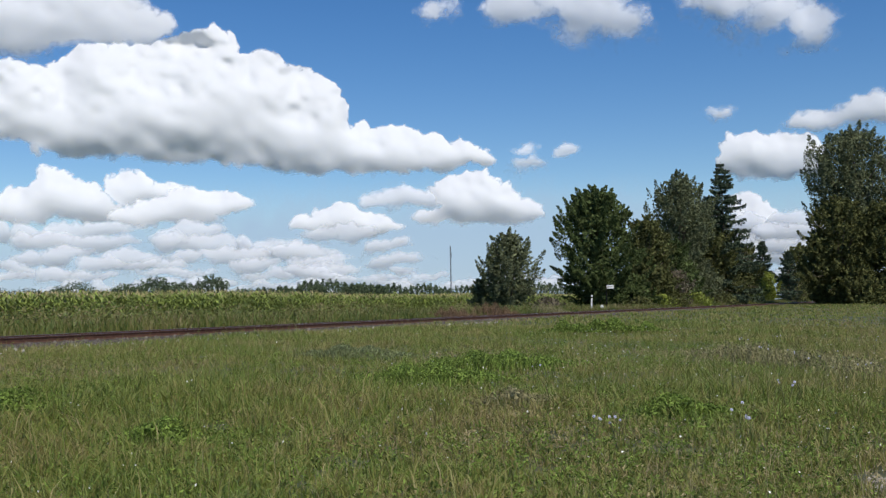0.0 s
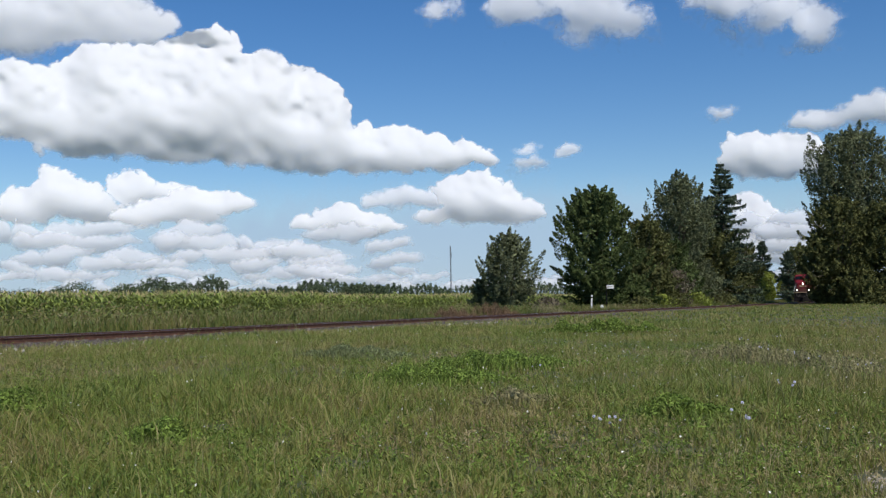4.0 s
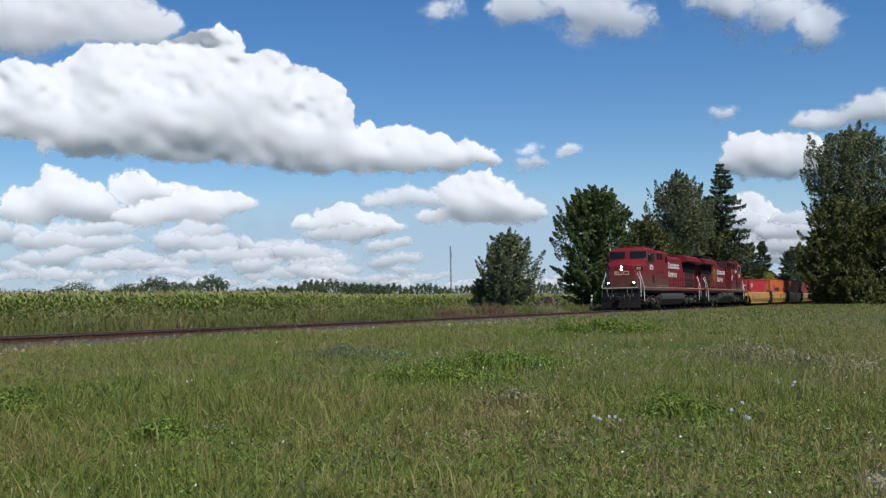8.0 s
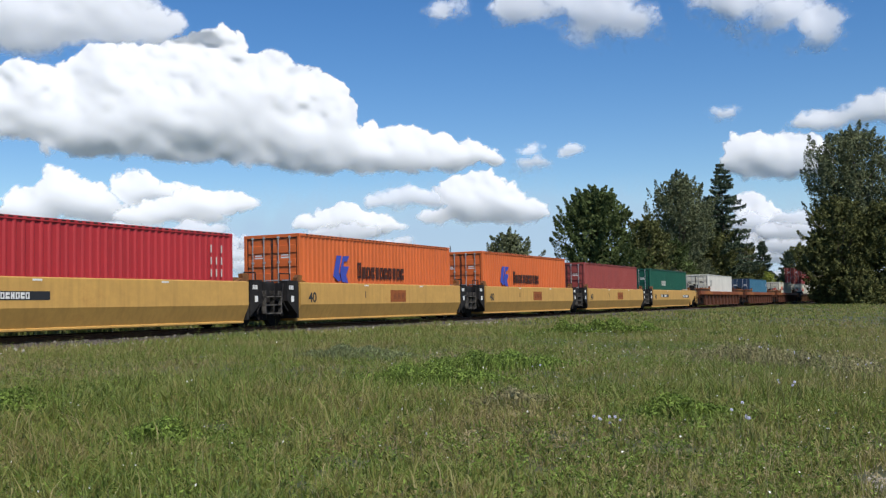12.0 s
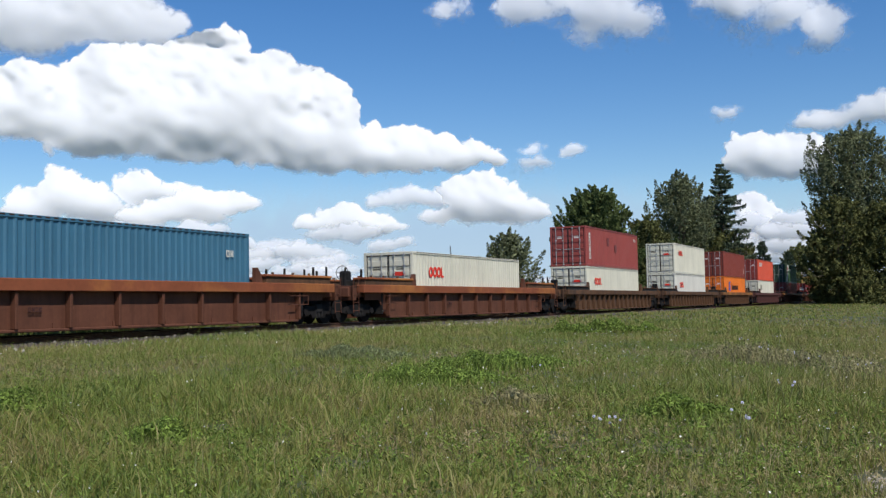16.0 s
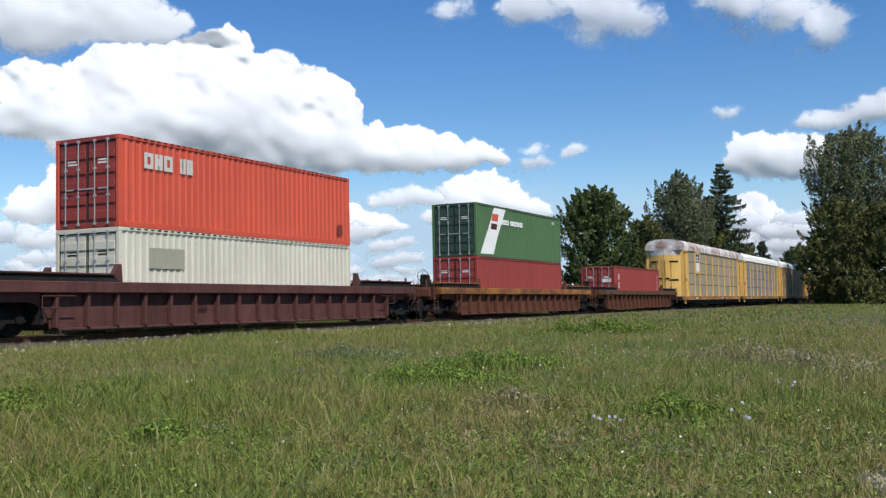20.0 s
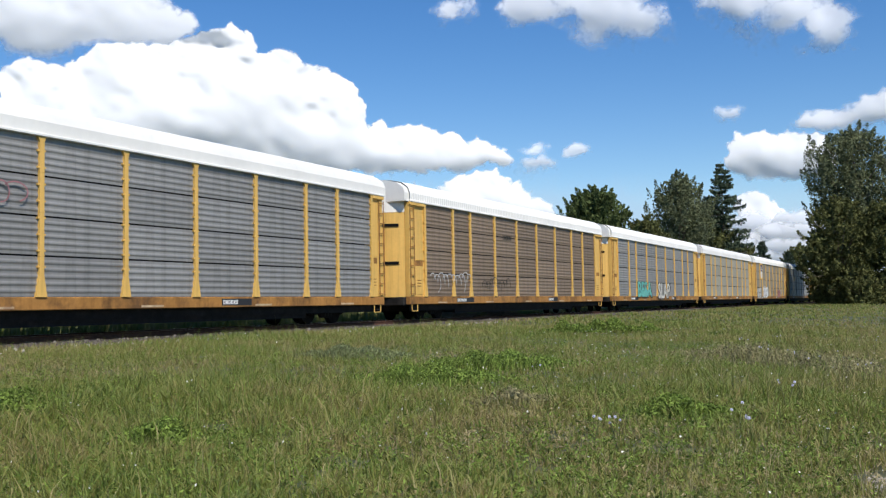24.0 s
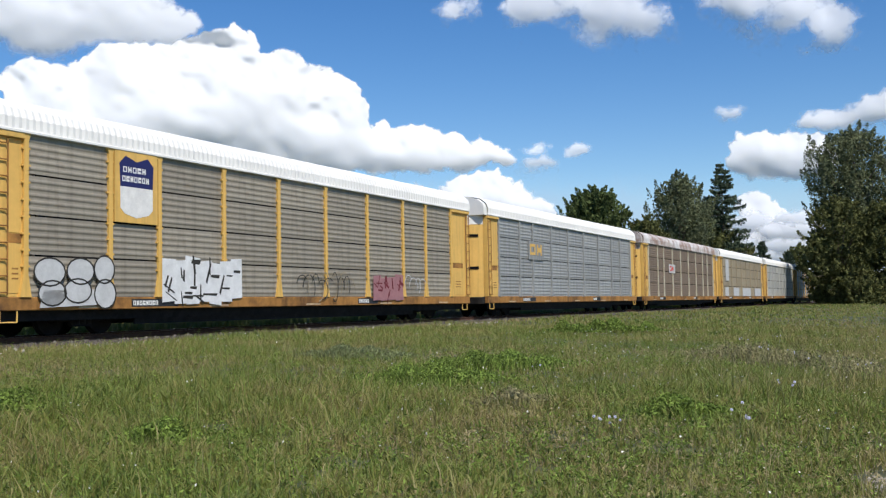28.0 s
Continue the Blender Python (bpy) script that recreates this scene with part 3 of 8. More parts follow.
def build_grass():
    rng = np.random.default_rng(60)
    for name, n, r0, r1, power, fine in (("meadow_grass", 120000, 4.6, 13.5, 1.2, True), ("meadow_grass", 300000, 13, 40, 1.1, False)):
        x, y = scatter(rng, n, r0, r1, power)
        w = TRACK_OFF + x * NEAR.x + y * NEAR.y
        clump = lattice2(x * 4.2, y * 4.2 + 9, 72)
        thin = lattice2(x * 1.3 + 2, y * 1.3, 71) * .7 + clump * .8 + rng.uniform(-.2, .2, len(x))
        k = (w > 2.5) & (thin > .43) & ~bare(x, y)
        x, y, clump = x[k], y[k], clump[k]
        h = rng.uniform(.05, .17, len(x)) * (.55 + .9 * patch(x, y)) * (.25 + 1.5 * clump) * np.where(rng.random(len(x)) < .05, 1.9, 1)
        v, t = blades(x, y, h, rng.uniform(.0035, .0095, len(x)) * (1 + np.hypot(x, y) / 26), rng, .95, fine)
        tagged(new(name, np_mesh(name, v, t, M_GRASS)), "uneven green and straw-coloured meadow grass", "grass", kind="stuff")
    # tussocks: blades fanning out of one root
    cx, cy = scatter(rng, 3600, 4.6, 40, 1.15)
    w = TRACK_OFF + cx * NEAR.x + cy * NEAR.y
    k = (w > 3.4) & ~bare(cx, cy) & (lattice2(cx * .45 + 7, cy * .45, 19) + rng.uniform(-.2, .2, len(cx)) > .40)
    cx, cy = cx[k], cy[k]
    size = rng.uniform(.07, .19, len(cx))
    x, y, h = (np.repeat(q, 26) for q in (cx, cy, size))
    x, y = x + rng.normal(size=len(x)) * h * .22, y + rng.normal(size=len(x)) * h * .22
    v, t = blades(x, y, h * rng.uniform(.5, 1.1, len(x)), rng.uniform(.0035, .008, len(x)) * (1 + np.hypot(x, y) / 22), rng, .9)
    tagged(new("grass_tussocks", np_mesh("grass_tussocks", v, t, M_GRASS)), "taller tussocks of meadow grass", "grass", kind="stuff")
    # dry seed stalks standing above the grass
    x, y = scatter(rng, 5000, 4.8, 45, 1.1)
    w = TRACK_OFF + x * NEAR.x + y * NEAR.y
    k = (w > 3.4) & (lattice2(x * .3 + 3, y * .3, 29) + rng.uniform(-.15, .15, len(x)) > .48)
    x, y = x[k], y[k]
    v, t = blades(x, y, rng.uniform(.12, .34, len(x)), rng.uniform(.0022, .0045, len(x)) * (1 + np.hypot(x, y) / 18), rng, .55)
    tagged(new("dry_stalks", np_mesh("dry_stalks", v, t, M_STRAW)), "dry straw-coloured seed stalks in the meadow", "grass", kind="stuff")
    # pale dead thatch lying between the plants
    x, y = scatter(rng, 75000, 4.8, 24, 1.1)
    w = TRACK_OFF + x * NEAR.x + y * NEAR.y
    k = (w > 3.4) & (lattice2(x * .55 + 1, y * .55 + 8, 49) + .30 * np.clip(x / 2.5, -.6, 1.2) + rng.uniform(-.2, .2, len(x)) > .62)
    x, y = x[k], y[k]
    c = np.stack((x, y, ground_z(x, y) + rng.uniform(.01, .07, len(x))), 1)
    v, t = leaf_quads(c, rng, .02 + .0007 * np.hypot(x, y), .28)
    tagged(new("dead_thatch", np_mesh("dead_thatch", v, t, M_STRAW)), "pale dead thatch lying between the meadow plants", "grass", kind="stuff")
    # tiny pale blossoms
    x, y = scatter(rng, 1500, 5, 32, 1.1)
    w = TRACK_OFF + x * NEAR.x + y * NEAR.y
    k = (w > 3.6) & (lattice2(x * .35, y * .35 + 5, 39) + .25 * np.clip(x / 6, -1, 1) + rng.uniform(-.2, .2, len(x)) > .66)
    x, y = x[k], y[k]
    c = np.stack((x, y, ground_z(x, y) + rng.uniform(.08, .22, len(x))), 1)
    v, t = leaf_quads(c, rng, .006 + .0004 * np.hypot(x, y), 1.2)
    tagged(new("tiny_blossoms", np_mesh("tiny_blossoms", v, t, M_BLOSSOM)), "tiny white and cream blossoms scattered in the grass", "flowers", kind="stuff")
    # upright leafy weeds, each a stem with leaves all round
    cx, cy = scatter(rng, 5200, 4.8, 26, 1.1)
    w = TRACK_OFF + cx * NEAR.x + cy * NEAR.y
    k = (w > 3.6) & ~bare(cx, cy) & (lattice2(cx * .5 + 4, cy * .5 + 2, 59) + rng.uniform(-.25, .25, len(cx)) > .42)
    cx, cy = cx[k], cy[k]
    size = rng.uniform(.08, .24, len(cx))
    x, y, h = (np.repeat(q, 24) for q in (cx, cy, size))
    up = rng.uniform(.1, 1, len(x))
    x, y = x + rng.normal(size=len(x)) * h * (.30 - .18 * up), y + rng.normal(size=len(x)) * h * (.30 - .18 * up)
    v, t = leaf_quads(np.stack((x, y, ground_z(x, y) + h * up), 1), rng, (.012 + .06 * h) * (1 - .4 * up), .5)
    tagged(new("leafy_weeds", np_mesh("leafy_weeds", v, t, M_BUSHY)), "upright leafy green weeds between the grasses", "weeds", kind="stuff")
    # clover, plantain and other low broad leaves between the blades
    x, y = scatter(rng, 60000, 4.5, 45, 1.1)
    w = TRACK_OFF + x * NEAR.x + y * NEAR.y
    k = (w > 3.2) & ~bare(x, y) & (lattice2(x * .8, y * .8, 9) + rng.uniform(-.25, .25, len(x)) > .42)
    x, y = x[k], y[k]
    c = np.stack((x, y, ground_z(x, y) + rng.uniform(.01, .12, len(x)) * (.5 + patch(x, y))), 1)
    v, t = leaf_quads(c, rng, .0105 * (1 + np.hypot(x, y) / 22), .75)
    tagged(new("low_weeds", np_mesh("low_weeds", v, t, M_GRASS)), "low broad-leaved weeds and clover in the meadow", "weeds", kind="stuff")
    x, y = scatter(rng, 110000, 28, 170, 1.0)
    w = TRACK_OFF + x * NEAR.x + y * NEAR.y
    u = x * ALONG.x + y * ALONG.y
    k = w > np.where(u > 38, 1.6, 2.6)
    x, y = x[k], y[k]
    h = rng.uniform(.08, .22, len(x)) * (.5 + .8 * patch(x, y))
    v, t = blades(x, y, h, rng.uniform(.02, .05, len(x)) * (.6 + np.hypot(x, y) / 60), rng, .9)
    tagged(new("far_meadow_grass", np_mesh("far_meadow_grass", v, t, M_GRASS)), "green meadow grass stretching to the trees", "grass", kind="stuff")
    # tall weeds behind the track, up to the corn
    n = 66000
    u = rng.uniform(0, 1, n) ** 1.6 * 190 + 2
    w = -2.9 - rng.uniform(0, 1, n) ** 2.2 * 28
    x = ALONG.x * u + NEAR.x * (w - TRACK_OFF)
    y = ALONG.y * u + NEAR.y * (w - TRACK_OFF)
    h = rng.uniform(.45, .95, n) * (.75 + .4 * patch(x * .5, y * .5)) * np.clip((-w - 2.2) / 1.3, .45, 1)
    v, t = blades(x, y, h, rng.uniform(.02, .05, n) * (.7 + np.hypot(x, y) / 90), rng, .5)
    # leafy heads and side shoots, taller in thickets
    n = 90000
    u = rng.uniform(0, 1, n) ** 1.5 * 170 + 4
    w = -6.0 - rng.uniform(0, 1, n) * 25
    x = ALONG.x * u + NEAR.x * (w - TRACK_OFF)
    y = ALONG.y * u + NEAR.y * (w - TRACK_OFF)
    tall = .35 + 1.15 * np.clip(lattice2(u * .35 + 4, w * .3, 53) * 1.5 - .35, 0, 1)
    c = np.stack((x, y, ground_z(x, y) + tall * rng.uniform(.15, 1, n)), 1)
    v2, t2 = sprigs(c, np.tile((0, -.5, .7), (n, 1)), rng, .085)
    t = np.concatenate((t, t2 + len(v)))
    v = np.concatenate((v, v2))
    tagged(new("tall_weeds", np_mesh("tall_weeds", v, t, M_WEEDY)), "tall green and brown weeds between track and corn", "weeds", kind="stuff")


def lattice2(x, z, seed):
    """Smooth random values between 0 and 1 over the plane."""
    tab = np.random.default_rng(seed).random((64, 64))
    i, j = np.floor(x).astype(int), np.floor(z).astype(int)
    fx, fz = x - i, z - j
    fx, fz = fx * fx * (3 - 2 * fx), fz * fz * (3 - 2 * fz)
    a, b, c, d = tab[i % 64, j % 64], tab[(i + 1) % 64, j % 64], tab[i % 64, (j + 1) % 64], tab[(i + 1) % 64, (j + 1) % 64]
    return (a * (1 - fx) + b * fx) * (1 - fz) + (c * (1 - fx) + d * fx) * fz


build_grass()


# ---- what moves ----
TRAIN = []      # (thing, place along the track at 14 s, height above the rail, turn)
HEADING = math.atan2(-ALONG.y, -ALONG.x)


def place_at(s14, t):
    """Distance up the track of a place on the train at t seconds."""
    return s14 - 27.12 * (t - 14) + .0125 * (t - 14) ** 2
# ---- materials of the train ----
def tone(r, g, b, k=.9):
    """Paint from display values, to linear."""
    return tuple(((c / 255) ** 2.2) * k for c in (r, g, b))


def dusted(m, z0, z1, x0, x1, dust=tone(104, 80, 68)):
    """Road dust that lies on the lower panels, thinning upwards and backwards, with a cloudy edge."""
    nodes, links = m.node_tree.nodes, m.node_tree.links
    bsdf = nodes["Principled BSDF"]
    old = bsdf.inputs["Base Color"].links[0].from_socket
    tc, xyz, noise = nodes.new("ShaderNodeTexCoord"), nodes.new("ShaderNodeSeparateXYZ"), nodes.new("ShaderNodeTexNoise")
    noise.inputs["Scale"].default_value, noise.inputs["Detail"].default_value = 1.6, 6
    links.new(tc.outputs["Object"], xyz.inputs[0])
    links.new(tc.outputs["Object"], noise.inputs["Vector"])
    add = nodes.new("ShaderNodeMath")
    add.operation = "MULTIPLY_ADD"
    add.inputs[1].default_value = .9
    links.new(noise.outputs["Fac"], add.inputs[0])
    links.new(xyz.outputs["Z"], add.inputs[2])
    up, fwd = nodes.new("ShaderNodeMapRange"), nodes.new("ShaderNodeMapRange")
    for r, a, b, lo, hi in ((up, z0 + .45, z1 + .45, .92, 0), (fwd, x0, x1, .18, 1)):
        r.inputs["From Min"].default_value, r.inputs["From Max"].default_value = a, b
        r.inputs["To Min"].default_value, r.inputs["To Max"].default_value = lo, hi
    links.new(add.outputs[0], up.inputs["Value"])
    links.new(xyz.outputs["X"], fwd.inputs["Value"])
    mul = nodes.new("ShaderNodeMath")
    mul.operation = "MULTIPLY"
    links.new(up.outputs[0], mul.inputs[0])
    links.new(fwd.outputs[0], mul.inputs[1])
    mix = nodes.new("ShaderNodeMix")
    mix.data_type = "RGBA"
    links.new(mul.outputs[0], mix.inputs[0])
    links.new(old, mix.inputs[6])
    mix.inputs[7].default_value = (*dust, 1)
    links.new(mix.outputs[2], bsdf.inputs["Base Color"])
    return m


M_LOCO = material("loco_red_paint", tone(124, 20, 28), .62, vary=.12, scale=.9, streak=.25, stain=tone(100, 28, 30), stain_scale=.5, stain_cover=.25, bump=.05)
M_LOCO_OLD = material("faded_loco_red_paint", tone(118, 21, 27), .55, vary=.16, scale=.9, streak=.3, stain=tone(74, 28, 28), stain_scale=.5, stain_cover=.35, bump=.05)
dusted(M_LOCO, 1.75, 3.0, .0, 3.0, tone(90, 70, 58))
dusted(M_LOCO_OLD, 1.7, 2.9, .0, 4.5, tone(88, 64, 56))
M_GRIME = material("grimy_black_steel", (.016, .0145, .014), .85, vary=.4, scale=3, stain=(.034, .030, .026), stain_scale=1.6, stain_cover=.40)
M_TRUCK = material("dusty_grey_truck_steel", (.108, .098, .086), .85, vary=.5, scale=5, stain=(.014, .012, .011), stain_scale=3.5, stain_cover=.5, bump=.25)
M_CARTRUCK = material("grimy_car_truck_steel", (.012, .0105, .010), 1.0, vary=.35, scale=3, stain=(.032, .026, .022), stain_scale=1.8, stain_cover=.3)
M_TANK = material("dusty_grey_tank", (.068, .063, .055), .75, vary=.25, scale=1.5, stain=(.026, .023, .021), stain_scale=.8, stain_cover=.35, streak=.3)
M_GRILLE = material("black_grille", (.006, .0055, .0055), 1.0, vary=.3, scale=6)
M_SOOT = material("sooty_hood_top", tone(62, 38, 38), .85, vary=.25, scale=1.5, stain=tone(40, 32, 32), stain_scale=.8, stain_cover=.4)
M_GREYDOOR = material("sooty_grey_doors", tone(70, 48, 46), .85, vary=.25, scale=2, streak=.3)
M_GLASS = material("dark_window_glass", (.012, .014, .016), .12, vary=.05)
M_GLASS.node_tree.nodes["Principled BSDF"].inputs["Specular IOR Level"].default_value = .25
M_PALE = material("pale_window_shade", (.55, .56, .54), .6, vary=.1)
M_WHITE = material("white_paint", (.72, .70, .66), .55, vary=.1, scale=4, stain=(.42, .36, .32), stain_scale=2, stain_cover=.25)
M_CREAM = material("cream_sill_stripe", tone(190, 165, 130), .65, vary=.2, scale=4, stain=tone(120, 70, 60), stain_scale=1.5)
M_BLACKP = material("black_paint", (.018, .018, .02), .6, vary=.2)
M_GOLD = material("gold_emblem", tone(168, 124, 44), .7, vary=.4, scale=5, stain=tone(110, 36, 34), stain_scale=3.5, stain_cover=.5)
M_MK_OLIVE = material("faded_olive_gold", tone(128, 112, 48), .7, vary=.3, scale=6)
M_LAMP = glow("lit_headlamp", (1.0, .96, .86), 9.0)
M_YELLOW = material("well_yellow_paint", tone(202, 156, 84), .6, vary=.1, scale=.7, streak=.16, stain=tone(176, 126, 66), stain_scale=.7, stain_cover=.35)
M_RACKY = material("rack_yellow_paint", tone(226, 180, 96), .6, vary=.08, scale=.8, streak=.2, stain=tone(170, 118, 70), stain_scale=.7, stain_cover=.25)
M_BROWN = material("well_brown_paint", tone(98, 72, 54), .82, vary=.22, scale=.9, streak=.3, stain=tone(60, 50, 46), stain_scale=.8, stain_cover=.45, bump=.1)
M_BROWN2 = material("well_red_brown_paint", tone(98, 64, 50), .78, vary=.18, scale=.9, streak=.28, stain=tone(96, 64, 50), stain_scale=.7, stain_cover=.35, bump=.1)
M_BROWN3 = material("well_purple_brown_paint", tone(92, 62, 58), .82, vary=.22, scale=.9, streak=.3, stain=tone(120, 100, 92), stain_scale=.9, stain_cover=.30, bump=.1)
M_OCHRE = material("well_ochre_rail", tone(164, 112, 58), .75, vary=.2, scale=1.2, stain=tone(96, 66, 52), stain_scale=.9, stain_cover=.58)
M_CHORD = material("well_orange_brown_rail", tone(134, 78, 54), .72, vary=.15, scale=.9, stain=tone(178, 118, 62), stain_scale=.22, stain_cover=.45)
M_MK_BROWN = material("faded_brown_marking", tone(128, 76, 50), .7, vary=.1)
M_PLACARD = material("rust_brown_placard", tone(150, 88, 52), .7, vary=.15, scale=5)
M_GALV = material("galvanised_door_gear", (.42, .42, .41), .5, .4, vary=.15, scale=4)
M_RUBBER = material("door_gasket", (.03, .03, .03), .8, vary=.1)

HEADING2 = HEADING + math.pi
WHEEL_MESH = {}


def wheel_mesh(r):
    if r not in WHEEL_MESH:
        bm = bmesh.new()
        for s in (-1, 1):
            rod(bm, (0, s * .68, 0), (0, s * .82, 0), r, 24)
            rod(bm, (0, s * .66, 0), (0, s * .69, 0), r + .025, 24)
            rod(bm, (0, s * .82, 0), (0, s * .88, 0), r * .3, 12)
        rod(bm, (0, -.8, 0), (0, .8, 0), .085, 10)
        WHEEL_MESH[r] = as_mesh("wheelset", bm, M_CARTRUCK)
    return WHEEL_MESH[r]


CAR_TRUCK = {}


def car_truck(car, x, spread=.87, r=.45):
    """A two-axle freight truck: cast side frames, springs, bolster and wheelsets."""
    if not CAR_TRUCK:
        for s in (-1, 1):
            bm = bmesh.new()
            y0, y1 = (.98, 1.10) if s > 0 else (-1.10, -.98)
            prism(bm, [(-1.12, .38), (-.95, .60), (-.55, .68), (.55, .68), (.95, .60), (1.12, .38), (.85, .33), (.5, .36), (.38, .22), (-.38, .22), (-.5, .36), (-.85, .33)], y0, y1)
            for sx in (-1, 1):
                rod(bm, (sx * .87, y0 - .02, .45), (sx * .87, y1 + .05, .45), .13, 10)
            CAR_TRUCK[s] = as_mesh("side_frame", bm, M_CARTRUCK)
        bm = bmesh.new()
        for s in (-1, 1):
            for k in (-.2, 0, .2):
                rod(bm, (k, s * 1.06, .27), (k, s * 1.06, .5), .075, 8)
        CAR_TRUCK["spring"] = as_mesh("springs", bm, M_GRIME)
        bm = bmesh.new()
        cbox(bm, -.2, .2, -1.15, 1.15, .42, .72, .03)
        CAR_TRUCK["bolster"] = as_mesh("truck", bm, M_GRIME)
    t = part("truck", CAR_TRUCK["bolster"], None, car)
    t.location = (x, 0, 0)
    part("side_frame", CAR_TRUCK[1], None, t)
    part("side_frame", CAR_TRUCK[-1], None, t)
    part("springs", CAR_TRUCK["spring"], None, t)
    for s in (-1, 1):
        wsh = part("wheelset", wheel_mesh(r), None, t)
        wsh.location = (s * spread, 0, r)


def coupler(car, x, s):
    bm = bmesh.new()
    cbox(bm, min(x, x - s * .9), max(x, x - s * .9), -.12, .12, .72, .98, .02)
    cbox(bm, min(x - s * .02, x + s * .28), max(x - s * .02, x + s * .28), -.19, .17, .68, 1.02, .05)
    pipe(bm, [(x - s * .5, .35, .8), (x - s * .2, .38, .45), (x + s * .15, .38, .5)], .025)
    part("coupler", bm, M_GRIME, car)


def ladder(parent, mat, x, y, z0, z1, half=.2, step=.38, axis="x", r=.014):
    bm = bmesh.new()
    z = z0
    while z < z1:
        a = (x - half, y, z) if axis == "x" else (x, y - half, z)
        b = (x + half, y, z) if axis == "x" else (x, y + half, z)
        rod(bm, a, b, r, 6)
        z += step
    for s in (-1, 1):
        p = (x + s * half, y) if axis == "x" else (x, y + s * half)
        rod(bm, (*p, z0 - .06), (*p, z1), r, 6)
    return part("ladder", bm, mat, parent)


GLYPHS = ("ring", "slab", "ring", "notch", "slab", "ring", "notch")


def strokes(bm, kind, x, z, w, h, y0, y1, way, t):
    """A plain block of letter size: no real letter."""
    def bar(a, b, c, d):
        xa, xb = x + way * a, x + way * b
        box(bm, min(xa, xb), max(xa, xb), y0, y1, z + c, z + d)
    if kind == "slab":
        bar(w * .05, w * .05 + t * 1.2, 0, h), bar(w * .95 - t * 1.2, w * .95, 0, h), bar(w * .05 + t * 1.2, w * .95 - t * 1.2, h * .28, h * .72)
    elif kind == "notch":
        bar(0, t * 1.1, 0, h), bar(t * 1.1, w, 0, h * .40), bar(t * 1.1, w, h * .58, h)
    else:
        bar(0, t, 0, h), bar(w - t, w, 0, h), bar(t, w - t, 0, t), bar(t, w - t, h - t, h)


def block_words(parent, mat, count, x, z, h, y, side=1, way=-1, first=1.0, gap=.28, name="marking", start=0, aspect=.72, weight=.2, kinds=GLYPHS):
    """A row of plain letter-sized shapes on a side wall."""
    bm = bmesh.new()
    w = h * aspect
    for i in range(count):
        hh = h * (first if i == 0 else 1)
        strokes(bm, kinds[(i + start) % len(kinds)], x, z, w, hh, min(y, y + side * .006), max(y, y + side * .006), way, h * weight)
        x += way * w * (1 + gap)
    return part(name, bm, mat, parent)


def digits(parent, mat, body, x, z, h, y, side, name="road_number"):
    cu = bpy.data.curves.new(name, "FONT")
    cu.body, cu.size, cu.extrude, cu.offset = body, h * 1.38, .004, h * .03
    cu.align_x = "CENTER"
    tmp = bpy.data.objects.new(name, cu)
    me = bpy.data.meshes.new_from_object(tmp)
    bpy.data.objects.remove(tmp)
    me.materials.append(mat)
    ob = part(name, me, None, parent)
    ob.matrix_basis = Matrix.Translation((x, y, z)) @ Matrix.Rotation(math.pi if side > 0 else 0, 4, "Z") @ Matrix.Rotation(math.pi / 2, 4, "X")
    return ob


